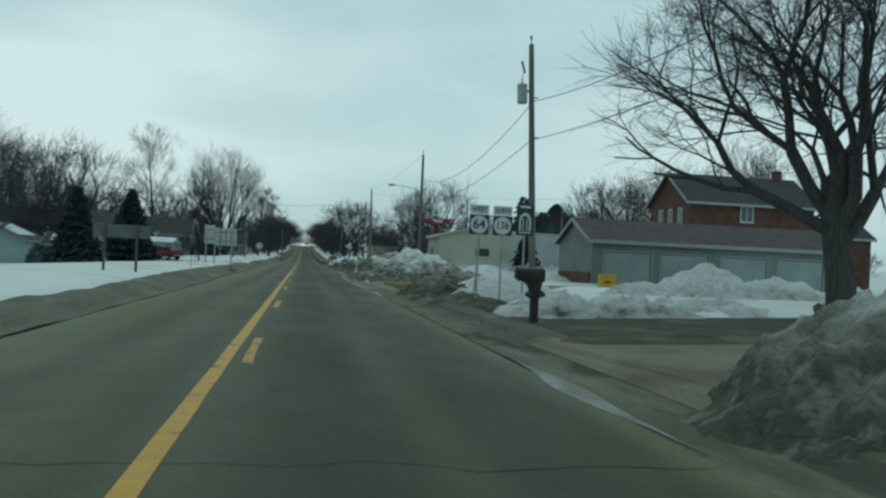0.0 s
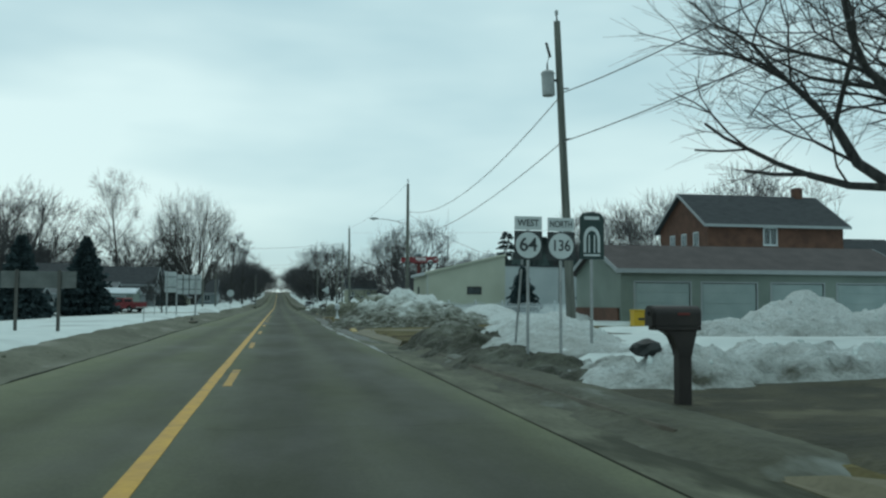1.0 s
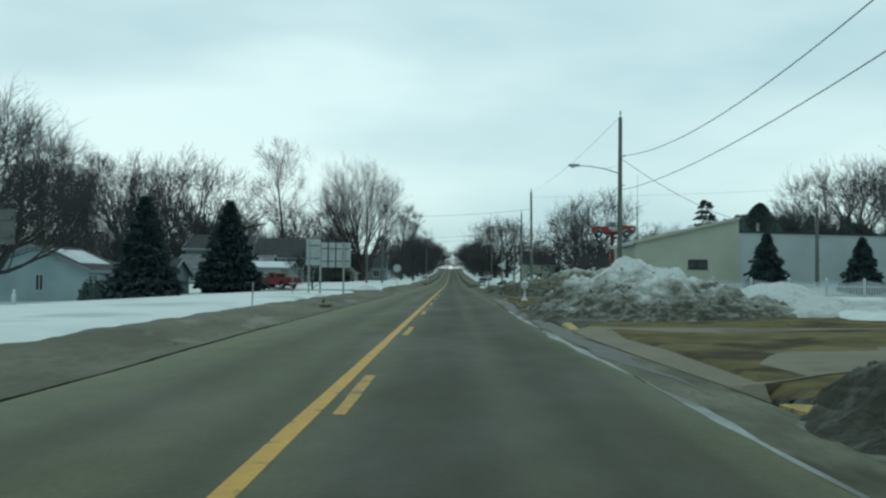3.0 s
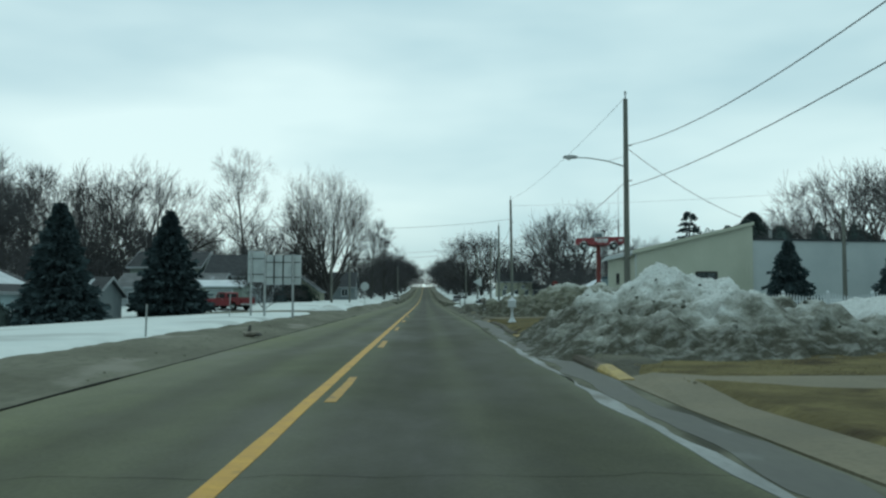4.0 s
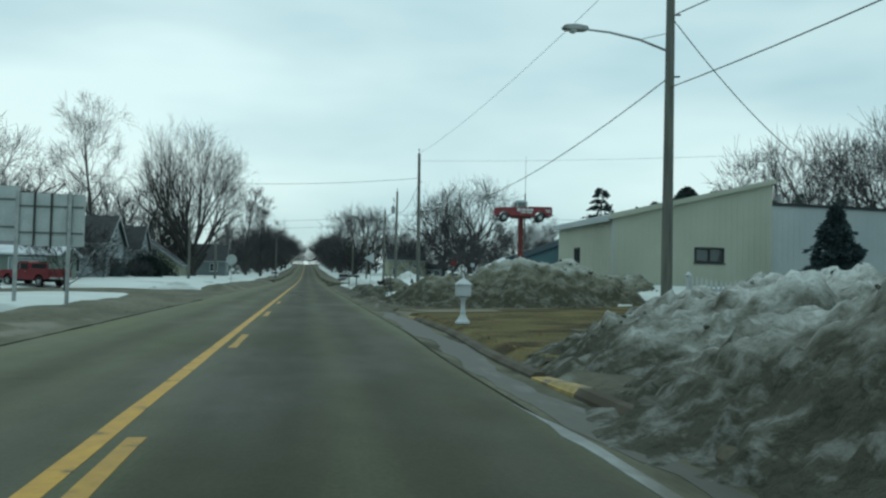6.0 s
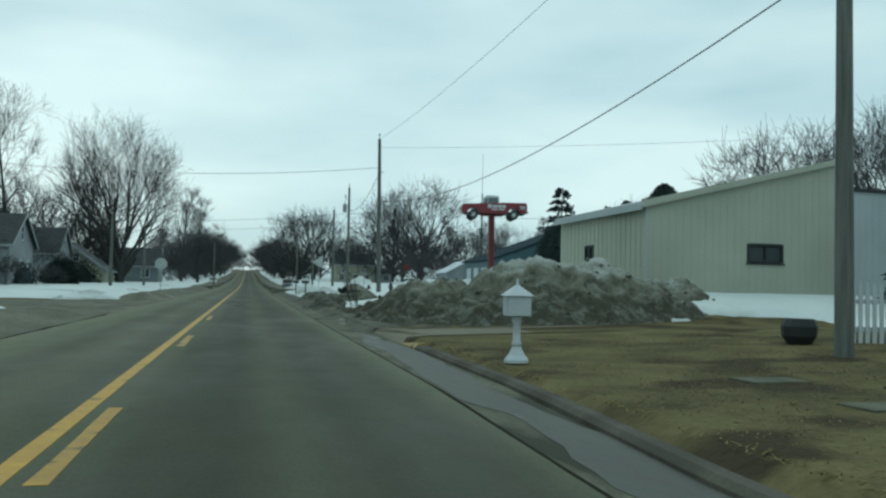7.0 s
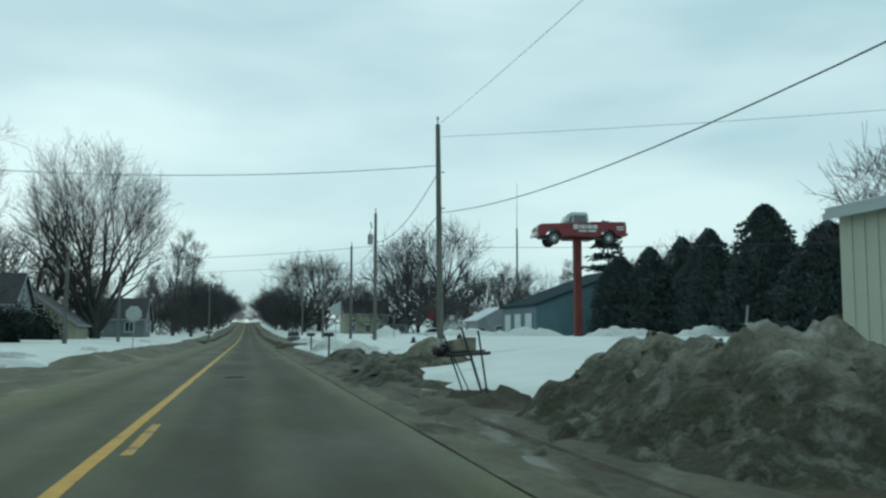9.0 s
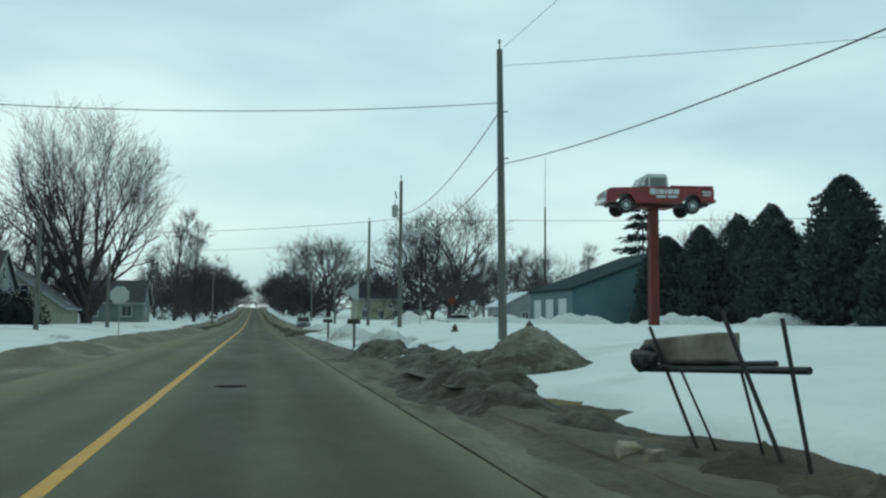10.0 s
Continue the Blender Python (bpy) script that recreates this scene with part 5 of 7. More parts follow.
def shrub(m, label, rx, ry, h, mat, seed, count=900):
    rng = random.Random(seed)
    t = thing("bush", m, label, "bush")
    verts, faces = [], []
    for i in range(count):
        u, v = rng.random() * 6.283, math.acos(rng.uniform(-0.1, 1))
        q = rng.uniform(0.75, 1.03) * (1 + 0.13 * math.sin(3 * u + seed))
        p = Vector((rx * math.sin(v) * math.cos(u) * q, ry * math.sin(v) * math.sin(u) * q, max(0.03, h * math.cos(v) * q)))
        for j in range(3):
            d = (Vector((rng.gauss(0, 1), rng.gauss(0, 1), rng.gauss(0.5, 0.6))) + p * (0.7 / (h + 0.1))).normalized() * rng.uniform(0.12, 0.24)
            s = d.cross(Vector((rng.gauss(0, 1), rng.gauss(0, 1), 1.0))).normalized() * 0.06
            k = len(verts)
            verts += [p, p + d * 0.5 - s, p + d, p + d * 0.5 + s]
            faces.append((k, k + 1, k + 2, k + 3))
    link_mesh("foliage", verts, faces, mat, t)
    bm = bmesh.new()
    lathe(bm, [(rx * 0.7, 0.0), (rx * 0.78, h * 0.3), (rx * 0.6, h * 0.65), (rx * 0.2, h * 0.85)], 12)
    bmesh.ops.scale(bm, vec=(1, ry / rx, 1), verts=bm.verts)
    part("inner_branch_core", bm, mat, t)
    return t


shrub(pose(-19.9, 179.6, 0.1), "large rounded dark clipped evergreen bush", 3.5, 2.3, 3.7, BUSH_DARK, 1, 3400)
shrub(pose(-15.3, 152.5, 0.3), "rounded dark evergreen bush by the verge", 1.45, 1.4, 2.5, BUSH_DARK, 3, 1500)
shrub(pose(-20.6, 139.6, 0.3), "dark tangled bush before the porch", 1.5, 1.0, 1.6, TWIG, 5, 500)
shrub(pose(-17.0, 146.2, 0.35), "dark evergreen bush at the house corner", 0.9, 1.2, 2.0, SPRUCE, 6, 400)
shrub(pose(-23.8, 139.4, 0.3), "low dark bush before the porch", 0.9, 0.8, 1.2, SPRUCE, 8, 300)
shrub(pose(-26.0, 94.0, -0.9), "round dark bush by the house wall", 1.1, 1.0, 1.9, CEDAR, 2, 500)
bare_shrub = tree_meshes(grow(61, 0.9, 0.08, 6, 55, 0.7, 5, 0.84, 28, 0.05, 0.009, 3, 0.3), BARK, TWIG)
t = bare_tree(pose(-12.0, 108.0, 0.1), "small bare ornamental tree by the shoulder", bare_shrub)
t.scale = (1.15, 1.15, 1.15)


# ---- houses and sheds ----
def wall_cells(bm, length, height, thick, holes, put):
    """A wall with real openings: holes are (u0, u1, z0, z1)."""
    us = sorted({0.0, length, *[h[0] for h in holes], *[h[1] for h in holes]})
    zs = sorted({0.0, height, *[h[2] for h in holes], *[h[3] for h in holes]})
    for u0, u1 in zip(us, us[1:]):
        for z0, z1 in zip(zs, zs[1:]):
            if any(h[0] <= u0 and u1 <= h[1] and h[2] <= z0 and z1 <= h[3] for h in holes):
                continue
            put(bm, u0, u1, z0, z1, thick)
    bmesh.ops.remove_doubles(bm, verts=bm.verts, dist=0.0005)


def building(name, m, w, d, eave, rise, wall, roof, label, category, ridge="x", south=(), west=(), east=(), overhang=0.35, trim=None, gable=None, chimney=None, ribs=0.0,
             snow=False, doors=()):
    """A gabled building on a local ground plan 0..w by 0..d. south, west, east: windows (u, z, width, height). doors: on the south wall."""
    t = thing(name, m, label, category)
    th = 0.18

    def side(nm, length, holes, put):
        bm = bmesh.new()
        wall_cells(bm, length, eave, th, [(u, u + ww, z, z + hh) for u, z, ww, hh in holes], put)
        return part(nm, bm, wall, t)
    s = side("wall", w, list(south) + list(doors), lambda bm, a, b, z0, z1, k: box(bm, a, b, 0, k, z0, z1))
    side("wall", w, (), lambda bm, a, b, z0, z1, k: box(bm, a, b, d - k, d, z0, z1))
    side("wall", d - 2 * th, [(u - th, z, ww, hh) for u, z, ww, hh in west], lambda bm, a, b, z0, z1, k: box(bm, 0, k, a + th, b + th, z0, z1))
    side("wall", d - 2 * th, [(u - th, z, ww, hh) for u, z, ww, hh in east], lambda bm, a, b, z0, z1, k: box(bm, w - k, w, a + th, b + th, z0, z1))
    part("floor", boxed(th, w - th, th, d - th, 0.02, 0.08), DARK_IN, t)
    part("inner_partition", boxed(w * 0.3, w * 0.7, d * 0.5, d * 0.5 + 0.1, 0.08, eave - 0.05), DARK_IN, t)
    span = d if ridge == "x" else w
    g_ob = []
    for a in ((0, th) if ridge == "x" else (0, th)), ((w - th, w) if ridge == "x" else (d - th, d)):
        bm = bmesh.new()
        extruded(bm, [(0, eave), (span, eave), (span / 2, eave + rise)], "x" if ridge == "x" else "y", *a)
        part("gable", bm, gable or wall, t)
    slope = rise / (span / 2)
    o, k = overhang, 0.14
    for sgn in (0, 1):
        low = (-o, eave - o * slope)
        top = (span / 2, eave + rise)
        pts = [low, top, (top[0], top[1] + k), (low[0], low[1] + k)]
        if sgn:
            pts = [(span - u, z) for u, z in pts][::-1]
        bm = bmesh.new()
        extruded(bm, pts, "x" if ridge == "x" else "y", -o, (w if ridge == "x" else d) + o)
        r_ob = part("roof", bm, roof, t)
        if trim:
            bm = bmesh.new()
            u = (-o - 0.03, -o) if not sgn else (span + o, span + o + 0.03)
            zz = low[1]
            if ridge == "x":
                box(bm, -o, w + o, u[0], u[1], zz - 0.06, zz + k + 0.02)
            else:
                box(bm, u[0], u[1], -o, d + o, zz - 0.06, zz + k + 0.02)
            part("fascia", bm, trim, t)
            for e in ((-o - 0.04, -o + 0.0), ((w if ridge == "x" else d) + o, (w if ridge == "x" else d) + o + 0.04)):
                q = [(low[0], low[1] - 0.08), (top[0], top[1] - 0.08), (top[0], top[1] + k + 0.02), (low[0], low[1] + k + 0.02)]
                if sgn:
                    q = [(span - a, b) for a, b in q][::-1]
                part("bargeboard", extruded(bmesh.new(), q, "x" if ridge == "x" else "y", *e), trim, t)
        if snow:
            bm = bmesh.new()
            q = [(0.12 * span, eave + 0.24 * rise + k + 0.01), (0.40 * span, eave + 0.8 * rise + k + 0.01), (0.38 * span, eave + 0.8 * rise + k + 0.10), (0.14 * span, eave + 0.24 * rise + k + 0.12)]
            if sgn:
                q = [(span - a, b) for a, b in q][::-1]
            extruded(bm, q, "x" if ridge == "x" else "y", 0.1 * w, 0.82 * (w if ridge == "x" else d))
            part("roof_snow", bm, ROOF_SNOW, t)
    if ribs:
        for nm, n, length, put in (("rib", int(w / ribs), w, 0), ("rib", int(d / ribs), d, 1)):
            bm = bmesh.new()
            for i in range(1, n):
                u = length * i / n
                spots = south if put == 0 else west
                top = eave
                if put == 0 and ridge == "y":
                    top = eave + rise * (1 - abs(u - w / 2) / (w / 2)) - 0.02
                cuts = [(z, z + hh) for a, z, ww, hh in spots if a - 0.05 < u < a + ww + 0.05]
                z0 = 0.05
                for c0, c1 in cuts + [(top, top)]:
                    if c0 > z0:
                        if put == 0:
                            box(bm, u - 0.02, u + 0.02, -0.022, 0.0, z0, c0)
                        else:
                            box(bm, -0.022, 0.0, u - 0.02, u + 0.02, z0, c0)
                    z0 = c1
            part("wall_rib", bm, wall, t)
    for face, wins in (("s", south), ("w", west), ("e", east)):
        for u, z, ww, hh in wins:
            window(t, face, u, z, ww, hh, w)
    for u, z, ww, hh in doors:
        dn = part("door", box(bmesh.new(), u + 0.03, u + ww - 0.03, 0.04, 0.10, z + 0.01, z + hh - 0.03, 0.01), DOOR_PALE, t)
        rows_n = 4 if ww > 1.6 else 2
        for i in range(rows_n):
            zz = z + hh * i / rows_n
            part("door_panel", box(bmesh.new(), u + 0.10, u + ww - 0.10, 0.025, 0.045, zz + 0.04, zz + hh / rows_n - 0.04, 0.006), DOOR_PALE, dn)
        bm = bmesh.new()
        box(bm, u - 0.08, u, -0.025, 0.02, z, z + hh + 0.08)
        box(bm, u + ww, u + ww + 0.08, -0.025, 0.02, z, z + hh + 0.08)
        box(bm, u, u + ww, -0.025, 0.02, z + hh, z + hh + 0.08)
        part("door_frame", bm, trim or WHITE_TRIM, dn)
    if chimney:
        cx, cy, cz = chimney
        part("chimney", box(bmesh.new(), cx - 0.35, cx + 0.35, cy - 0.35, cy + 0.35, eave, cz, 0.03), BRICK, t)
    return t


def window(t, face, u, z, ww, hh, w, trim=None):
    """Frame, mullion, sill and pane in an opening."""
    def put(bm, a, b, y0, y1, z0, z1):
        if face == "s":
            box(bm, a, b, y0, y1, z0, z1)
        elif face == "w":
            box(bm, y0, y1, a, b, z0, z1)
        else:
            box(bm, w - y1, w - y0, a, b, z0, z1)
    bm = bmesh.new()
    f = 0.07
    for a, b, z0, z1 in ((u - 0.02, u + f, z, z + hh), (u + ww - f, u + ww + 0.02, z, z + hh), (u + f, u + ww - f, z + hh - f, z + hh + 0.02), (u + f, u + ww - f, z - 0.02, z + f),
                         (u + ww / 2 - 0.03, u + ww / 2 + 0.03, z + f, z + hh - f)):
        put(bm, a, b, -0.03, 0.09, z0, z1)
    win = part("window", bm, trim or WHITE_TRIM, t)
    bm = bmesh.new()
    put(bm, u + f, u + ww - f, 0.05, 0.06, z + f, z + hh - f)
    part("pane", bm, GLASS, win)
    bm = bmesh.new()
    put(bm, u - 0.08, u + ww + 0.08, -0.07, -0.03, z - 0.07, z - 0.02)
    part("sill", bm, trim or WHITE_TRIM, win)
    return win


# four-door garage
building("garage", pose(17.2, 52.0, 0.3), 16.4, 6.9, 2.85, 1.35, SIDING_GREEN, ROOF_BROWN, "long grey-green garage with four pale doors and brown shingles", "garage", trim=TRIM_DULL,
         doors=((0.75, 0.05, 3.0, 2.15), (4.4, 0.05, 3.05, 2.15), (8.3, 0.05, 3.0, 2.15), (12.1, 0.05, 3.0, 2.15)), gable=SIDING_GREEN, overhang=0.3)
tagged(part("brick_skirt", box(bmesh.new(), 17.08, 17.17, 52.2, 58.7, 0.3, 1.2, 0.01), BRICK), "low brick facing on the garage's end wall", "wall facing", kind="structure")
# brick house behind it
building("brick_house", pose(33.6, 75.0, 0.2), 11.9, 9.0, 7.7, 2.7, BRICK, ROOF_DARK, "two-storey red brick house with a dark roof and white eaves", "house", trim=TRIM_DULL, gable=BRICK,
         south=((4.8, 6.0, 1.2, 1.4), (1.6, 2.0, 1.2, 1.5), (8.2, 2.0, 1.2, 1.5)), west=((1.6, 5.6, 0.9, 1.5), (3.8, 5.6, 0.9, 1.5), (6.0, 5.6, 0.9, 1.5)), overhang=0.45, chimney=(10.6, 4.5, 11.3))
building("brick_house_wing", pose(45.6, 77.0, 0.2), 7.0, 6.0, 5.2, 1.7, BRICK, ROOF_DARK, "lower wing beside the brick house, dark roof", "house", trim=TRIM_DULL, south=((2.5, 3.2, 1.2, 1.2),))

# cream steel hall with a one-way roof, and its flat white wing
def steel_hall():
    t = thing("steel_building", pose(15.05, 99.2, 0.1), "cream ribbed steel hall with a one-way sloping roof", "commercial building")
    w, d, low, high, th = 8.15, 9.3, 4.35, 6.3, 0.16
    holes = [(4.15, 5.65, 2.3, 3.02)]
    bm = bmesh.new()
    wall_cells(bm, w, low, th, holes, lambda b, a, c, z0, z1, k: box(b, a, c, 0, k, z0, z1))
    extruded(bm, [(0, low), (w, low), (w, high)], "y", 0, th)
    part("wall", bm, METAL_CREAM, t)
    bm = bmesh.new()
    wall_cells(bm, d - th, low, th, [(5.0, 6.0, 2.3, 3.05)], lambda b, a, c, z0, z1, k: box(b, 0, k, a + th, c + th, z0, z1))
    part("wall", bm, METAL_CREAM, t)
    part("wall", boxed(w - th, w, th, d, 0, high - 0.05), METAL_CREAM, t)
    part("wall", extruded(bmesh.new(), [(th, 0), (w - th, 0), (w - th, high - 0.1), (th, low)], "y", d - th, d), METAL_CREAM, t)
    part("floor", boxed(th, w - th, th, d - th, 0, 0.06), DARK_IN, t)
    sl = (high - low) / w
    part("roof", extruded(bmesh.new(), [(-0.25, low - 0.25 * sl), (w + 0.05, high + 0.05 * sl), (w + 0.05, high + 0.16), (-0.25, low + 0.16 - 0.25 * sl)], "y", -0.2, d + 0.2), METAL_WHITE, t)
    part("fascia", extruded(bmesh.new(), [(-0.25, low - 0.3 * sl - 0.04), (w + 0.05, high - 0.04), (w + 0.05, high + 0.18), (-0.25, low + 0.15)], "y", -0.24, -0.205), METAL_CREAM, t)
    part("gutter", boxed(-0.33, -0.255, -0.2, d + 0.2, low - 0.2, low - 0.04), METAL_WHITE, t)
    bm = bmesh.new()
    for i in range(1, 20):
        u = d * i / 20
        for z0, z1 in (((0.05, 2.25), (3.1, low)) if 4.9 < u < 6.1 else ((0.05, low),)):
            box(bm, -0.025, -0.001, u - 0.025, u + 0.025, z0, z1)
    tagged(part("wall_rib", bm, METAL_CREAM, t), kind="stuff")
    bm = bmesh.new()
    for i in range(1, 27):
        u = w * i / 27
        top = low + u * sl - 0.06
        for z0, z1 in (((0.05, 2.2), (3.12, top)) if 4.05 < u < 5.75 else ((0.05, top),)):
            box(bm, u - 0.012, u + 0.012, -0.010, -0.001, z0, z1)
    tagged(part("wall_rib", bm, METAL_CREAM, t), kind="stuff")
    window(t, "s", 4.15, 2.3, 1.5, 0.72, w, DARK_IRON)
    window(t, "w", 5.16, 2.3, 1.0, 0.75, w, DARK_IRON)
    part("corner_trim", boxed(-0.03, 0.05, -0.03, -0.011, 0, low), METAL_WHITE, t)
    v = thing("steel_building", pose(23.22, 99.3, 0.1), "white flat-roofed steel wing beside the cream hall", "commercial building")
    bm = bmesh.new()
    box(bm, 0, 13.0, 0, 0.16, 0, 5.2)
    part("wall", bm, METAL_WHITE, v)
    part("wall", boxed(12.84, 13.0, 0.16, 12, 0, 5.1), METAL_WHITE, v)
    part("wall", boxed(0, 12.84, 11.84, 12, 0, 5.1), METAL_WHITE, v)
    part("roof", extruded(bmesh.new(), [(-0.02, 5.22), (13.1, 5.02), (13.1, 5.16), (-0.02, 5.36)], "y", -0.1, 12.1), ROOF_DARK, v)
    bm = bmesh.new()
    for i in range(1, 43):
        box(bm, 13 * i / 43 - 0.012, 13 * i / 43 + 0.012, -0.010, -0.001, 0.05, 5.0)
    tagged(part("wall_rib", bm, METAL_WHITE, v), kind="stuff")
    part("vent_pipe", rodded((3.2, 5, 5.1), (3.2, 5, 6.3), 0.12), GALV, v)


steel_hall()

# pale blue bungalow in the west, and the smaller neighbours
building("bungalow", pose(-38.3, 100.0, -1.15), 9.5, 9.0, 2.9, 1.9, SIDING_BLUE, ROOF_DARK, "pale blue bungalow with a snow-patched dark roof", "house", ridge="y", trim=TRIM_DULL,
         south=((5.1, 1.2, 0.7, 1.35),), east=((2.0, 1.1, 1.2, 1.2), (5.5, 1.1, 1.2, 1.2)), snow=True)
building("bungalow_wing", pose(-28.0, 103.5, -1.1), 4.5, 6.0, 2.6, 1.3, SIDING_GREY, ROOF_DARK, "grey side wing of the bungalow", "house", trim=TRIM_DULL, south=((0.6, 1.0, 0.8, 1.3), (2.6, 1.0, 0.8, 1.3)), snow=True)
building("garden_shed", pose(-52.5, 96.0, -1.3), 8.0, 6.0, 2.3, 0.9, SIDING_BLUE, ROOF_PALE, "low pale blue-grey outbuilding under a patchy grey roof", "shed", south=((5.0, 1.0, 0.9, 0.8),))
building("bungalow", pose(-58.0, 118.0, -1.0), 12, 8, 2.8, 1.4, SIDING_WHITE, ROOF_PALE, "white bungalow far back with a grey roof", "house", south=((2.0, 1.0, 1.4, 1.2), (7.5, 1.0, 1.4, 1.2)))
building("bungalow", pose(-33.0, 136.0, -0.2), 11.0, 8.0, 2.7, 1.5, SIDING_WHITE, ROOF_PALE, "white bungalow beyond the spruces", "house", south=((1.2, 1.0, 1.2, 1.2), (5.0, 1.0, 1.0, 1.2)), trim=TRIM_DULL)
# low house with dark roof and carport by the red pickup
building("house", pose(-34.5, 145.0, 0.1), 8.2, 9.0, 4.9, 1.9, SIDING_GREEN, ROOF_DARK, "tall grey-green house half hidden by a spruce", "house", trim=TRIM_DULL, south=((1.5, 1.0, 1.2, 1.3), (5.6, 1.0, 1.2, 1.3)))
building("carport", pose(-26.5, 131.5, 0.0), 8.0, 5.6, 2.5, 0.6, SIDING_GREEN, ROOF_SNOW, "low garage with a snow-covered roof behind the pickup", "garage", doors=((1.0, 0.05, 2.6, 2.1), (4.4, 0.05, 2.6, 2.1)))
# two-storey houses before the crossing
white_house = building("house", pose(-25.2, 143.8, 0.35), 7.6, 8.0, 3.6, 2.5, SIDING_WHITE, ROOF_DARK, "white gabled house with a dark shingle roof", "house", trim=TRIM_DULL, ridge="x",
                       east=((1.2, 0.9, 0.8, 1.5), (3.4, 0.9, 0.8, 1.5), (5.8, 0.9, 0.8, 1.5)), south=((0.8, 0.9, 1.0, 1.5), (3.0, 0.9, 1.0, 1.5), (5.4, 0.9, 1.0, 1.5)))
building("porch", pose(-24.0, 140.9, 0.35), 5.4, 2.88, 2.2, 0.55, SIDING_WHITE, ROOF_DARK, "enclosed white front porch under a dark roof", "porch", trim=TRIM_DULL,
         south=((0.4, 0.8, 0.9, 1.2), (1.6, 0.8, 0.9, 1.2), (2.8, 0.8, 0.9, 1.2), (4.0, 0.8, 0.9, 1.2)), east=((0.8, 0.8, 1.2, 1.2),))
steep_house = building("house", pose(-29.5, 184.0, 0.4), 7.6, 8.0, 4.0, 3.1, SIDING_WHITE, ROOF_DARK, "white house with a steep dark roof", "house", trim=TRIM_DULL, ridge="x", south=((1.0, 0.9, 1.0, 1.4), (4.2, 0.9, 1.0, 1.4)), east=((3.4, 1.2, 0.8, 1.1),))
cottage = building("house", pose(-28.0, 194.2, 0.4), 10.2, 7.5, 2.1, 3.6, SIDING_CREAM, ROOF_PALE, "pale cottage with a broad gabled front", "house", trim=TRIM_DULL, ridge="y", south=((7.0, 0.7, 1.0, 1.1),))
grey_house = building("house", pose(-22.8, 231.0, 0.8), 8.2, 9.0, 2.9, 3.1, SIDING_GREY, ROOF_DARK, "grey house with white window frames past the crossing", "house", trim=TRIM_DULL, ridge="x", south=((0.8, 0.9, 1.5, 1.5), (5.4, 0.9, 1.4, 1.5)), east=((3.6, 0.9, 1.2, 1.3),))


def gable_window(t, face, u, z, ww, hh, w=0.0):
    """A small framed window on a gable."""
    def put(a, b, y0, y1, z0, z1):
        return boxed(a, b, -y1, -y0, z0, z1) if face == "s" else boxed(w + y0, w + y1, a, b, z0, z1)
    k = part("gable_window", put(u, u + ww, -0.02, 0.012, z, z + hh), DARK_IN, t)
    for a, b, c, d in ((u - 0.09, u, z - 0.09, z + hh + 0.09), (u + ww, u + ww + 0.09, z - 0.09, z + hh + 0.09), (u, u + ww, z - 0.09, z), (u, u + ww, z + hh, z + hh + 0.09), (u, u + ww, z + hh / 2 - 0.03, z + hh / 2 + 0.03)):
        part("window_frame", put(a, b, -0.02, 0.045, c, d), WHITE_TRIM, k)


gable_window(cottage, "s", 6.1, 3.25, 0.7, 0.95)
gable_window(white_house, "e", 3.6, 4.1, 0.75, 1.05, 7.6)
gable_window(steep_house, "e", 3.6, 4.6, 0.75, 1.05, 7.6)
# east side beyond the field
building("steel_shed", pose(33.2, 188.0, 0.6), 24.0, 14.5, 4.3, 4.4, METAL_BLUE, ROOF_BLUE, "large blue-grey steel shed with a dark roof and white doors", "shed", ridge="y", trim=ROOF_BLUE, overhang=0.3)
for y in (189.5, 193.8, 198.1):
    tagged(part("shed_door", box(bmesh.new(), 33.08, 33.17, y, y + 2.5, 0.65, 3.9, 0.01), WHITE_TRIM), "tall white door in the blue shed's side", "door", kind="structure")
building("garage", pose(33.0, 214.0, 0.7), 7.0, 8.0, 2.8, 1.8, SIDING_WHITE, ROOF_SNOW, "small white garage with a snowy roof", "garage", ridge="y", south=((2.6, 1.0, 1.0, 1.0),))
building("house", pose(18.9, 262.0, 1.0), 8.5, 9.0, 4.4, 2.4, SIDING_CREAM, ROOF_DARK, "cream-yellow two-storey house with a dark roof", "house", trim=TRIM_DULL, south=((1.0, 0.9, 1.0, 1.4), (4.0, 0.9, 1.0, 1.4), (6.6, 0.9, 1.0, 1.4), (1.4, 2.55, 0.8, 0.9), (5.8, 2.55, 0.8, 0.9)))
building("porch", pose(27.4, 264.0, 1.0), 4.2, 5.0, 2.7, 0.9, SIDING_WHITE, ROOF_DARK, "white side porch of the cream house", "porch", south=((0.6, 0.9, 1.2, 1.3), (2.4, 0.9, 1.2, 1.3)))


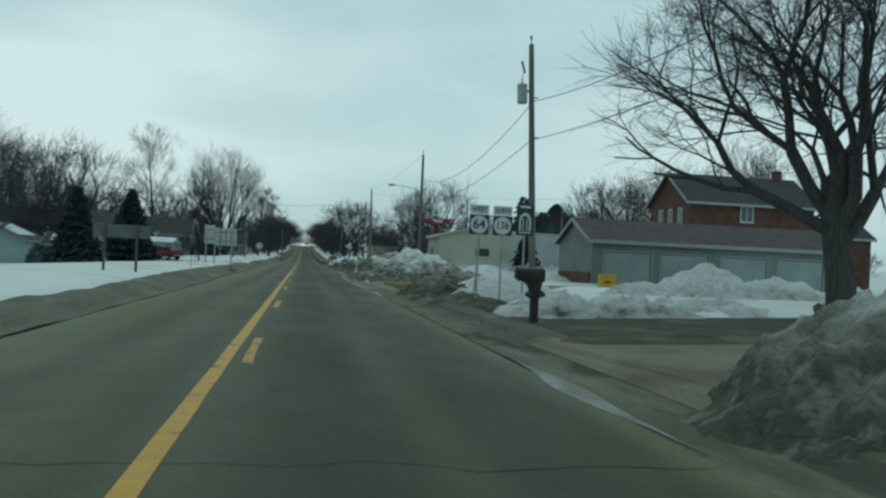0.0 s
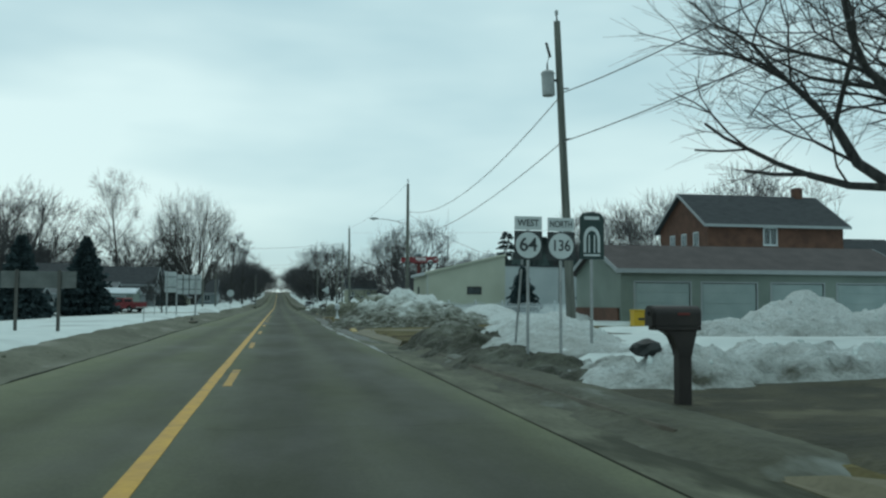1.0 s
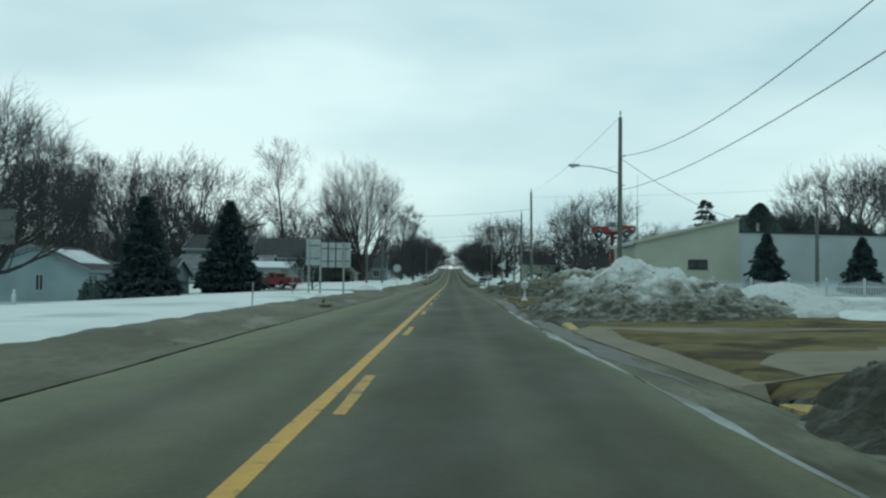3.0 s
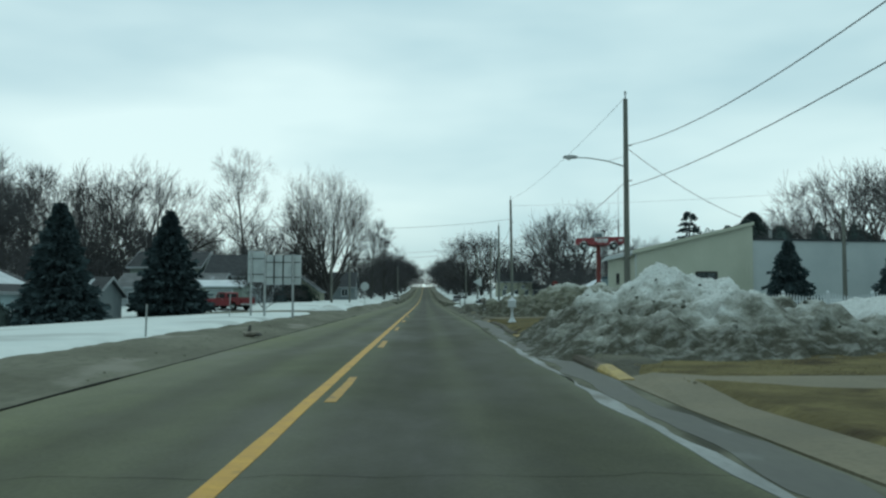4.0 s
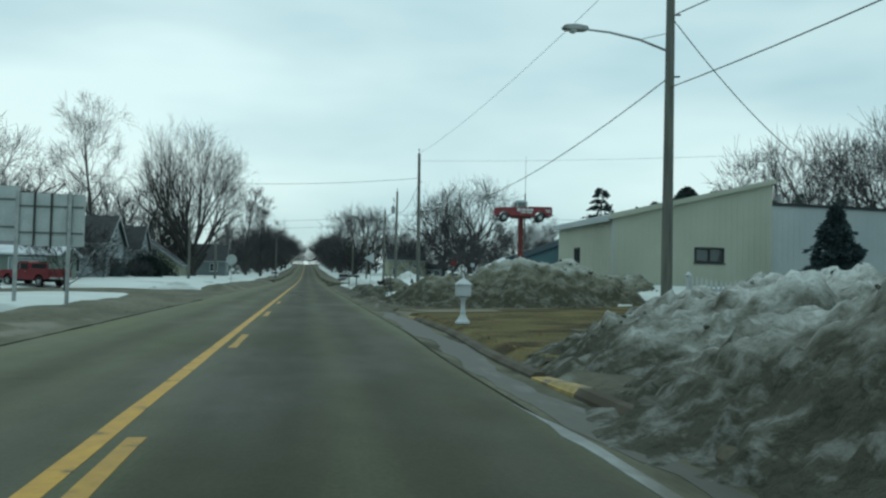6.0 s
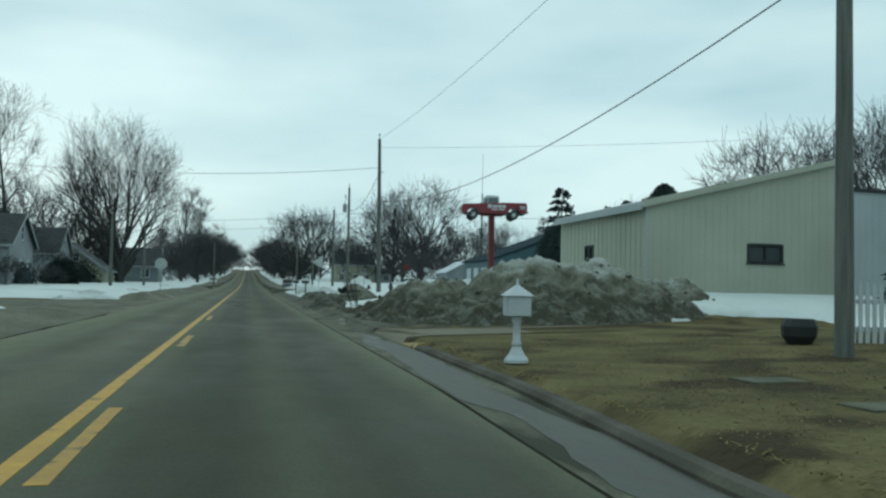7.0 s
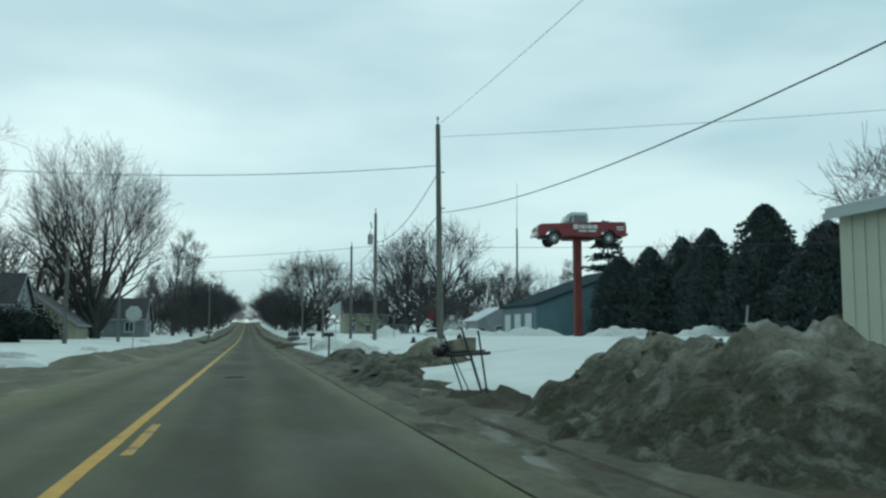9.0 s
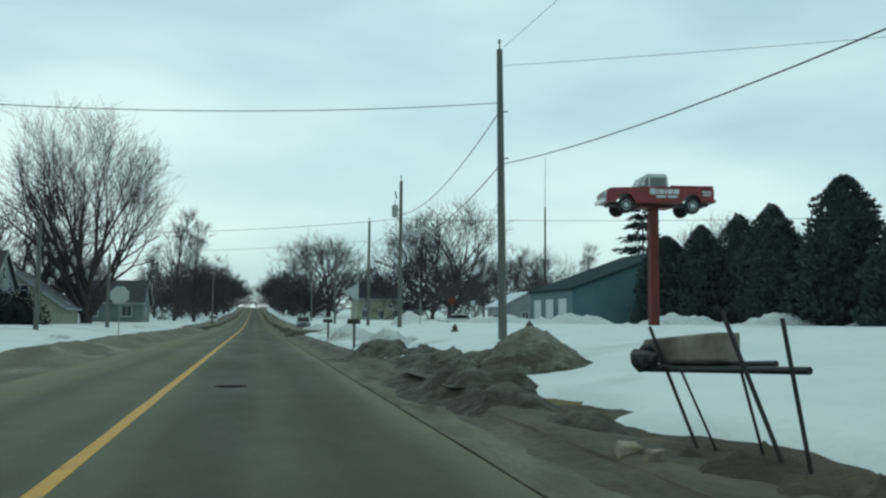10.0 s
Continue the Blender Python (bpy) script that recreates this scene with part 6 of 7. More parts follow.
# ---- poles and wires ----
def utility_pole(m, height, label, mat, transformer=0.0, lamp=0.0, lean=0.0, side=-1):
    t = thing("utility_pole", m, label, "utility pole")
    part("shaft", rodded((0, 0, -0.4), (0, 0, height), 0.165, 0.11, n=12), mat, t, smooth=False)
    part("top_pin", rodded((0, 0, height), (0, 0, height + 0.28), 0.03, 0.02, n=6), DARK_IRON, t)
    part("insulator", lathe(bmesh.new(), [(0.03, 0), (0.07, 0.03), (0.05, 0.08), (0.07, 0.12), (0.03, 0.18)], 8, (0, 0, height + 0.22)), GALV, t)
    for z in (height - 2.35, height - 4.1):
        part("bracket", rodded((0.05, 0, z), (0.3, 0, z + 0.02), 0.025, n=6), DARK_IRON, t)
    if transformer:
        z = height - transformer
        can = part("transformer", lathe(bmesh.new(), [(0.18, 0), (0.22, 0.03), (0.22, 0.75), (0.24, 0.77), (0.2, 0.85), (0.08, 0.9)], 14, (side * 0.42, 0, z)), GALV, t, "grey transformer can")
        part("bushing", rodded((side * 0.42, 0, z + 0.88), (side * 0.42, 0, z + 1.15), 0.035, 0.02, n=6), DARK_IRON, can)
        part("hanger", boxed(min(side * 0.22, 0), max(side * 0.22, 0), -0.03, 0.03, z + 0.5, z + 0.58), DARK_IRON, t)
        part("cutout", rodded((side * 0.3, 0, z + 1.35), (side * 0.42, 0, z + 1.85), 0.045, n=6), DARK_IRON, t)
        part("jumper", rodded((side * 0.42, 0, z + 1.1), (side * 0.34, 0, z + 1.4), 0.014, n=5), WIRE, t)
    if lamp:
        lines = [([np.array(p) for p in ((0, 0, lamp), (-0.9, -0.04, lamp + 0.28), (-1.8, -0.08, lamp + 0.42), (-2.45, -0.1, lamp + 0.45))], [0.035, 0.032, 0.03, 0.028])]
        v, f = tubes(lines, lambda r: 8)
        arm = link_mesh("lamp_arm", v, f, GALV, t, smooth=True)
        bm = bmesh.new()
        extruded(bm, [(-3.15, lamp + 0.47), (-3.05, lamp + 0.40), (-2.55, lamp + 0.40), (-2.42, lamp + 0.44), (-2.45, lamp + 0.52), (-2.75, lamp + 0.56), (-3.08, lamp + 0.53)], "y", -0.24, 0.06, 0.02)
        hd = part("lamp_head", bm, GALV, t, "cobra-head street lamp")
        part("lens", lathe(bmesh.new(), [(0.05, -0.09), (0.11, -0.05), (0.12, 0.0)], 10, (-2.85, -0.1, lamp + 0.41)), SIGN_WHITE, hd)
        part("brace", rodded((0.02, 0, lamp + 0.55), (-0.9, -0.04, lamp + 0.29), 0.012, n=5), GALV, t)
    return t


P1, P2, P3, P4, P5 = (9.5, 38.1), (10.5, 81.7), (9.6, 130.6), (10.75, 161.5), (11.2, 183.0)
utility_pole(pose(P1[0] + 0.45, P1[1], 0.2, 0, -2.7, 0), 10.9, "weathered grey utility pole with a transformer", POLE_WOOD, transformer=2.6)
utility_pole(pose(P2[0], P2[1], 0.2), 11.0, "weathered utility pole carrying a street lamp", POLE_WOOD, lamp=7.6)
utility_pole(pose(P3[0], P3[1], 0.6, 0, -0.8, 0), 10.9, "weathered utility pole at the field's edge", POLE_WOOD)
utility_pole(pose(P4[0], P4[1], 0.5), 10.8, "utility pole with a transformer beyond the field", POLE_WOOD, transformer=2.6)
utility_pole(pose(P5[0], P5[1], 0.5), 10.2, "pale slim utility pole", POLE_WOOD)
utility_pole(pose(28.2, 96.3, 0.2), 7.0, "short wooden service pole by the white building", POLE_WOOD)
utility_pole(pose(38.7, 213.5, 0.6), 16.2, "dark tall mast pole behind the blue shed", POLE_DARK)
tagged(part("antenna", rodded((38.7, 213.5, 17.0), (38.75, 213.5, 23.5), 0.05, 0.03, n=6), GALV), "thin whip antenna on a mast", "antenna")
for y in (215, 262, 310, 360, 420, 480):
    utility_pole(pose(11.0 + plan.uniform(-0.5, 0.5), y, road_z(y) + 0.2), 10.2, "distant roadside utility pole", POLE_WOOD)
for x, y, h in ((-11.6, 154.8, 6.6), (-11.2, 178.0, 6.4), (-5.7, 245, 8.0)):
    utility_pole(pose(x, y, base_z(x, y)), h, "slim pale wooden pole on the far verge", POLE_WOOD)


def wire(name, a, b, sag, r=0.016, label="black overhead power cable", mat=None):
    """A hanging cable from a to b."""
    n = 22
    pts = []
    for i in range(n + 1):
        s = i / n
        pts.append(np.array([a[k] + (b[k] - a[k]) * s for k in range(3)]) - np.array([0, 0, 4 * sag * s * (1 - s)]))
    v, f = tubes([(pts, [r] * (n + 1))], lambda q: 5)
    return tagged(link_mesh(name, v, f, mat or WIRE, smooth=True), label, "cable")


wire("power_cable", (P1[0] + 0.1, P1[1], 8.55), (P2[0] + 0.2, P2[1], 8.9), 1.3, 0.017)
wire("power_cable", (P1[0] + 0.1, P1[1], 6.9), (P2[0], P2[1], 6.8), 0.75, 0.016)
wire("power_cable", (P1[0] + 0.1, P1[1], 8.6), (9.2, -7, 8.6), 1.4, 0.017)
wire("power_cable", (P1[0] + 0.1, P1[1], 6.9), (9.2, -7, 6.9), 0.85, 0.016)
wire("power_cable", (P2[0], P2[1], 7.1), (P3[0], P3[1], 7.2), 1.35, 0.017)
wire("power_cable", (P2[0], P2[1], 11.3), (P3[0], P3[1], 11.6), 0.5, 0.010, "thin high overhead wire", WIRE_PALE)
wire("power_cable", (P3[0], P3[1], 10.9), (60, 96, 11.5), 0.8, 0.010, "thin high overhead wire", WIRE_PALE)
wire("power_cable", (P2[0] + 0.1, P2[1], 8.7), (19.6, 89.4, 5.75), 0.35, 0.016, "service cable to the building")
wire("power_cable", (P3[0], P3[1], 9.5), (-30, 131, 10.3), 1.4, 0.016, "cable crossing over the road")
wire("power_cable", (P3[0], P3[1], 9.4), (P4[0], P4[1], 8.9), 0.9, 0.02)
wire("power_cable", (P3[0], P3[1], 7.3), (P4[0], P4[1], 7.0), 0.8, 0.02)
wire("power_cable", (P4[0], P4[1], 8.6), (-30, 170, 8.0), 0.9, 0.016, "cable crossing over the road")
wire("power_cable", (P5[0], P5[1], 8.9), (-30, 190, 8.2), 0.9, 0.016, "cable crossing over the road")
wire("power_cable", (P4[0], P4[1], 8.6), (70, 128, 9.0), 0.9, 0.016, "cable running off behind the truck sign")
wire("power_cable", (P4[0], P4[1], 8.7), (P5[0], P5[1], 8.6), 0.4, 0.018)
for a, b in ((183, 215), (215, 262), (262, 310), (310, 360)):
    wire("power_cable", (10.9, a, road_z(a) + 8.8), (11.0, b, road_z(b) + 8.8), 0.6, 0.02)


# ---- road signs ----
def post(t, x, y, z0, z1, r=0.03, mat=None, name="post"):
    return part(name, box(bmesh.new(), x - r, x + r, y - 0.02, y + 0.02, z0, z1, 0.005), mat or GALV, t)


def disc(radius, y, at, mat, t, name, label=""):
    bm = bmesh.new()
    extruded(bm, [(at[0] + radius * math.cos(2 * math.pi * i / 40), at[1] + radius * math.sin(2 * math.pi * i / 40)) for i in range(40)], "y", y - 0.002, y)
    return part(name, bm, mat, t, label)


def route_sign(x, y, word, number, label):
    t = thing("route_sign", pose(x, y, 0.08), label, "road sign", "route signs on posts")
    post(t, 0, 0.03, -0.2, 3.1)
    plate = part("direction_plate", box(bmesh.new(), -0.30, 0.30, -0.006, 0.004, 2.85, 3.14, 0.003), SIGN_WHITE, t, "white plate with a direction word")
    lettering("word", word, 0.20, SIGN_BLACK, plate, (0, -0.010, 2.995), stretch=0.9 if len(word) < 5 else 0.72)
    sq = part("shield_plate", box(bmesh.new(), -0.305, 0.305, -0.006, 0.004, 2.225, 2.835, 0.003), SIGN_BLACK, t, "black square plate with a white disc")
    disc(0.275, -0.008, (0, 2.53), SIGN_WHITE, sq, "white_disc")
    lettering("number", number, 0.40 if len(number) < 3 else 0.33, SIGN_BLACK, sq, (0, -0.013, 2.53), stretch=1.0 if len(number) < 3 else 0.85)
    return t


route_sign(5.33, 27.2, "WEST", "64", "square route sign reading WEST 64 on a steel post")
route_sign(6.1, 27.35, "NORTH", "136", "square route sign reading NORTH 136 on a steel post")


def byway_sign():
    t = thing("byway_sign", pose(6.88, 27.6, 0.2), "dark green scenic route sign with a pale arch picture", "road sign")
    post(t, 0, 0.03, -0.2, 2.7)
    pl = part("plate", extruded(bmesh.new(), [(-0.28, 2.15), (0.28, 2.15), (0.28, 3.08), (0.2, 3.16), (0, 3.2), (-0.2, 3.16), (-0.28, 3.08)], "y", -0.006, 0.004), SIGN_GREEN, t)
    part("name_bar", boxed(-0.17, 0.17, -0.010, -0.0065, 3.02, 3.09), SIGN_WHITE, pl)
    arch = [(-0.19, 2.3), (-0.19, 2.6)] + [(-0.19 * math.cos(a), 2.6 + 0.27 * math.sin(a)) for a in np.linspace(0.2, math.pi - 0.2, 9)] + [(0.19, 2.6), (0.19, 2.3), (0.13, 2.3), (0.13, 2.58)]
    arch += [(0.13 * math.cos(a), 2.58 + 0.2 * math.sin(a)) for a in np.linspace(0.2, math.pi - 0.2, 9)] + [(-0.13, 2.58), (-0.13, 2.3)]
    part("arch", extruded(bmesh.new(), arch, "y", -0.010, -0.0065), SIGN_WHITE, pl)
    for x in (-0.06, 0.06):
        part("arch_column", boxed(x - 0.015, x + 0.015, -0.010, -0.0065, 2.3, 2.68), SIGN_WHITE, pl)
    part("base_bar", boxed(-0.19, 0.19, -0.010, -0.0065, 2.22, 2.26), SIGN_WHITE, pl)


byway_sign()


def back_board(name, m, w, z0, z1, posts, mat, label, cells=0, top=None):
    """A sign seen from behind: board, stiffeners and posts."""
    t = thing(name, m, label, "road sign")
    b = part("board", box(bmesh.new(), 0, w, 0.05, 0.06, z0, z1, 0.003), mat, t)
    for z in (z0 + (z1 - z0) * 0.25, z0 + (z1 - z0) * 0.75):
        part("stiffener", boxed(0.05, w - 0.05, 0.02, 0.048, z - 0.03, z + 0.03), SIGN_BACK, b)
    for x in posts:
        post(t, x, -0.01, -0.5, top or z1 + 0.05, 0.06, POLE_DARK if mat is SIGN_BACK else GALV)
    for i in range(1, cells):
        part("batten", boxed(w * i / cells - 0.03, w * i / cells + 0.03, -0.0, 0.019, z0, z1), DARK_IRON, b)
    return t


back_board("road_sign", pose(-9.55, 43.0, 0.0), 2.55, 1.85, 2.45, (0.55, 1.98), SIGN_BACK, "back of a wide grey sign on two wooden posts")
back_board("road_sign", pose(-9.35, 88.0, 0.2), 0.95, 2.0, 3.75, (0.2,), SIGN_PALE, "tall pale sign seen from behind on a steel post")
back_board("road_sign", pose(-8.3, 87.5, 0.2), 2.0, 1.85, 3.5, (0.0, 1.55), SIGN_PALE, "pale sign of four panels seen from behind", cells=4)


def octagon_sign(x, y, z, r, h, mat, label, name="stop_sign", sides=8, turn=22.5):
    t = thing(name, pose(x, y, z), label, "road sign")
    post(t, 0, 0.03, -0.3, h)
    pts = [(r * math.cos(math.radians(turn + 360 / sides * i)), h + r * math.sin(math.radians(turn + 360 / sides * i))) for i in range(sides)]
    part("plate", extruded(bmesh.new(), pts, "y", -0.004, 0.004), mat, t)
    return t


octagon_sign(-7.5, 158.0, 0.2, 0.6, 2.65, SIGN_PALE, "back of a stop sign on a post at the crossing")
octagon_sign(8.6, 172.0, 0.5, 0.85, 3.2, SIGN_PALE, "pale three-cornered pennant sign on a post", "warning_sign", 3, 180)
octagon_sign(26.3, 215.0, 0.9, 0.6, 3.2, RED_PILLAR, "red stop sign in the side street")
octagon_sign(31.6, 225.0, 0.9, 0.5, 3.1, SIGN_PALE, "small pale sign on a white post in the side street", "road_sign", 4, 45)
octagon_sign(13.1, 166.3, 0.5, 0.14, 2.6, POLE_DARK, "dark short post in the snow", "marker_post", 4, 45)
for x, y, h in ((-7.7, 64.5, 0.7), (-9.9, 86.0, 1.1), (5.75, 29.9, 1.7), (13.2, 110.0, 1.0)):
    t = thing("marker_post", pose(x, y, base_z(x, y), 6, 3, 0), "thin leaning marker stake in the snow", "stake")
    post(t, 0, 0, -0.2, h + 0.4, 0.025)


# ---- mailboxes ----
def brown_mailbox():
    t = thing("mailbox", pose(5.15, 19.5, 0.12), "dark brown plastic mailbox on a stout post", "mailbox")
    part("post", box(bmesh.new(), -0.085, 0.085, -0.085, 0.085, -0.1, 0.98, 0.015), BROWN_PLASTIC, t)
    part("post_collar", extruded(bmesh.new(), [(-0.30, 0.93), (-0.16, 0.86), (-0.09, 0.70), (-0.087, 0.60), (0.087, 0.60), (0.09, 0.72), (0.13, 0.88), (0.17, 0.93)], "y", -0.10, 0.10, 0.012), BROWN_PLASTIC, t)
    prof = [(-0.13, 0.98), (0.13, 0.98), (0.13, 1.14)] + [(0.13 * math.cos(a), 1.14 + 0.10 * math.sin(a)) for a in np.linspace(0.3, math.pi - 0.3, 8)] + [(-0.13, 1.14)]
    body = part("box", extruded(bmesh.new(), [(y, z) for y, z in prof], "x", -0.42, 0.20, 0.01), BROWN_PLASTIC, t)
    part("door", extruded(bmesh.new(), [(y * 0.96, z) for y, z in prof], "x", -0.45, -0.421, 0.008), BROWN_PLASTIC, body)
    part("door_pull", boxed(-0.475, -0.45, -0.03, 0.03, 1.12, 1.16), DARK_IRON, body)
    part("flag", boxed(-0.12, 0.04, -0.145, -0.135, 1.12, 1.15), RED_PILLAR, body, "red flag laid down")
    part("newspaper_shelf", box(bmesh.new(), -0.40, 0.2, -0.12, 0.12, 0.93, 0.978, 0.008), BROWN_PLASTIC, t)


brown_mailbox()


def white_mailbox():
    t = thing("mailbox", pose(4.85, 82.05, 0.12), "white house-shaped mailbox on a turned post", "mailbox")
    part("foot", lathe(bmesh.new(), [(0.2, 0), (0.2, 0.05), (0.14, 0.12), (0.085, 0.22), (0.07, 0.26)], 8), WHITE_TRIM, t)
    part("post", lathe(bmesh.new(), [(0.07, 0.26), (0.085, 0.3), (0.06, 0.34), (0.06, 0.62), (0.085, 0.66), (0.07, 0.7), (0.1, 0.74)], 14), WHITE_TRIM, t, smooth=True)
    b = part("box", box(bmesh.new(), -0.185, 0.185, -0.17, 0.17, 0.74, 1.06, 0.012), WHITE_TRIM, t)
    bm = bmesh.new()
    vs = [bm.verts.new(c) for c in ((-0.225, -0.21, 1.06), (0.225, -0.21, 1.06), (0.225, 0.21, 1.06), (-0.225, 0.21, 1.06), (0, 0, 1.25))]
    bm.faces.new(vs[3::-1])
    for i in range(4):
        bm.faces.new((vs[i], vs[(i + 1) % 4], vs[4]))
    part("roof", bm, WHITE_TRIM, t)
    part("finial", lathe(bmesh.new(), [(0.02, 0), (0.03, 0.02), (0.012, 0.05), (0.022, 0.07), (0.005, 0.1)], 8, (0, 0, 1.23)), WHITE_TRIM, t)
    part("door", box(bmesh.new(), -0.197, -0.186, -0.13, 0.13, 0.78, 1.03, 0.004), SIGN_WHITE, b)


white_mailbox()


def small_mailbox(x, y):
    t = thing("mailbox", pose(x, y, 0.25), "small dark mailbox on a post beside the kerb", "mailbox")
    part("post", boxed(-0.05, 0.05, -0.05, 0.05, -0.1, 1.0), POLE_DARK, t)
    part("box", extruded(bmesh.new(), [(-0.12, 1.0), (0.12, 1.0), (0.12, 1.14), (0.06, 1.22), (-0.06, 1.22), (-0.12, 1.14)], "x", -0.3, 0.25, 0.01), DARK_IRON, t)


small_mailbox(5.0, 138.0)
small_mailbox(5.0, 152.0)


# ---- vehicles ----
def wheel(t, x, y, r=0.36, w=0.22, hub=None):
    s = 1 if y > 0 else -1
    ty = lathe(bmesh.new(), [(r * 0.62, -w / 2), (r * 0.93, -w / 2), (r, -w / 2 + 0.03), (r, w / 2 - 0.03), (r * 0.93, w / 2), (r * 0.62, w / 2)], 22)
    bmesh.ops.rotate(ty, verts=ty.verts, matrix=Euler((math.pi / 2, 0, 0)).to_matrix())
    bmesh.ops.translate(ty, verts=ty.verts, vec=(x, y, r))
    wh = part("tyre", ty, RUBBER, t)
    rim = lathe(bmesh.new(), [(r * 0.60, -0.02), (r * 0.60, 0.03), (r * 0.45, 0.0), (r * 0.25, 0.03), (r * 0.2, 0.06)], 18)
    bmesh.ops.rotate(rim, verts=rim.verts, matrix=Euler((-s * math.pi / 2, 0, 0)).to_matrix())
    bmesh.ops.translate(rim, verts=rim.verts, vec=(x, y + s * w * 0.42, r))
    part("rim", rim, hub or SIGN_WHITE, wh)


def pickup(m, label, paint, old=True):
    """Pickup truck, nose towards -x, 5 m long, with bed, cab, wheels and trim."""
    t = thing("pickup_truck", m, label, "pickup truck")
    hw = 0.93 if old else 0.96
    # lower body with wheel openings
    def arch(cx, r, z):
        return [(cx - r * math.cos(a), z + r * math.sin(a)) for a in np.linspace(0.05, math.pi - 0.05, 9)]
    prof = [(-2.52, 0.55), (-2.1, 0.48)] + arch(-1.62, 0.44, 0.48) + [(-1.1, 0.46), (1.05, 0.46)] + arch(1.52, 0.44, 0.48) + [(2.0, 0.5), (2.55, 0.58), (2.56, 1.14), (2.50, 1.18),
            (0.46, 1.18), (0.44, 1.16), (-1.0, 1.16), (-2.3, 1.12), (-2.50, 1.04)]
    part("body", extruded(bmesh.new(), prof, "y", -hw, hw, 0.035), paint, t)
    # dark sheet on the solid body stands in for shade inside an open bed
    part("bed_floor_shadow", boxed(0.56, 2.46, -hw + 0.12, hw - 0.12, 1.186, 1.192), DARK_IN, t)
    for y0, y1 in ((-hw + 0.02, -hw + 0.1), (hw - 0.1, hw - 0.02)):
        part("bed_rail", box(bmesh.new(), 0.48, 2.52, y0, y1, 1.18, 1.25, 0.012), paint, t)
    part("tailgate", box(bmesh.new(), 2.44, 2.52, -hw + 0.12, hw - 0.12, 1.18, 1.25, 0.01), paint, t)
    cab = extruded(bmesh.new(), [(-0.98, 1.16), (0.42, 1.16), (0.38, 1.66), (0.28, 1.76), (-0.58, 1.76), (-0.68, 1.70)], "y", -hw + 0.10, hw - 0.10, 0.03)
    cabin = part("cab", cab, SIGN_WHITE if old else paint, t, "pale cab roof" if old else "")
    for s in (-1, 1):
        y0 = s * (hw - 0.10)
        a, b = (y0 - 0.001, y0 + 0.006) if s > 0 else (y0 - 0.006, y0 + 0.001)
        part("side_window", extruded(bmesh.new(), [(-0.84, 1.20), (0.30, 1.20), (0.28, 1.60), (-0.62, 1.60)], "y", a, b), CAB_GLASS if old else DARK_IN, cabin)
        part("window_post", boxed(-0.52, -0.47, min(a, b) - 0.004, max(a, b) + 0.004, 1.20, 1.60), CHROME, cabin)
        part("door_handle", boxed(0.1, 0.22, s * hw - 0.012, s * hw + 0.012, 1.02, 1.05), CHROME, t)
    ws = bmesh.new()
    vs = [ws.verts.new(c) for c in ((-0.965, -0.72, 1.205), (-0.965, 0.72, 1.205), (-0.70, 0.66, 1.66), (-0.70, -0.66, 1.66))]
    f = ws.faces.new(vs)
    r = bmesh.ops.extrude_face_region(ws, geom=[f])
    for v in r["geom"]:
        if isinstance(v, bmesh.types.BMVert):
            v.co += Vector((-0.03, 0, 0.012))
    part("windscreen", ws, CAB_GLASS if old else DARK_IN, cabin)
    part("rear_window", boxed(0.40, 0.424, -0.6, 0.6, 1.24, 1.60), DARK_IN, cabin)
    part("bumper", box(bmesh.new(), -2.66, -2.55, -hw, hw, 0.50, 0.68, 0.02), CHROME, t, "chrome front bumper")
    part("bumper", box(bmesh.new(), 2.57, 2.66, -hw, hw, 0.52, 0.66, 0.02), CHROME, t)
    gr = part("grille", box(bmesh.new(), -2.545, -2.50, -hw + 0.08, hw - 0.08, 0.76, 0.98, 0.01), CHROME if old else DARK_IRON, t)
    for i in range(5):
        part("grille_bar", boxed(-2.556, -2.546, -hw + 0.3, hw - 0.3, 0.785 + i * 0.04, 0.80 + i * 0.04), DARK_IRON, gr)
    for s in (-1, 1):
        hl = lathe(bmesh.new(), [(0.10, -0.02), (0.11, 0.0), (0.08, 0.03)], 14)
        bmesh.ops.rotate(hl, verts=hl.verts, matrix=Euler((0, -math.pi / 2, 0)).to_matrix())
        bmesh.ops.translate(hl, verts=hl.verts, vec=(-2.555, s * (hw - 0.2), 0.87))
        part("headlight", hl, SIGN_WHITE, t)
        part("tail_light", boxed(2.555, 2.575, s * (hw - 0.12) - 0.05, s * (hw - 0.12) + 0.05, 0.8, 1.0), RED_PILLAR, t)
        part("mirror", box(bmesh.new(), -0.86, -0.78, s * (hw + 0.1) - 0.06, s * (hw + 0.1) + 0.06, 1.22, 1.36, 0.01), CHROME, t)
    for x in (-1.62, 1.52):
        for s in (-1, 1):
            wheel(t, x, s * (hw - 0.12))
    part("axles", rod(rodded((-1.62, -0.7, 0.36), (-1.62, 0.7, 0.36), 0.05, n=8), (1.52, -0.7, 0.36), (1.52, 0.7, 0.36), 0.05, n=8), DARK_IRON, t)
    part("chassis", boxed(-2.3, 2.4, -0.5, 0.5, 0.40, 0.50), DARK_IRON, t)
    return t


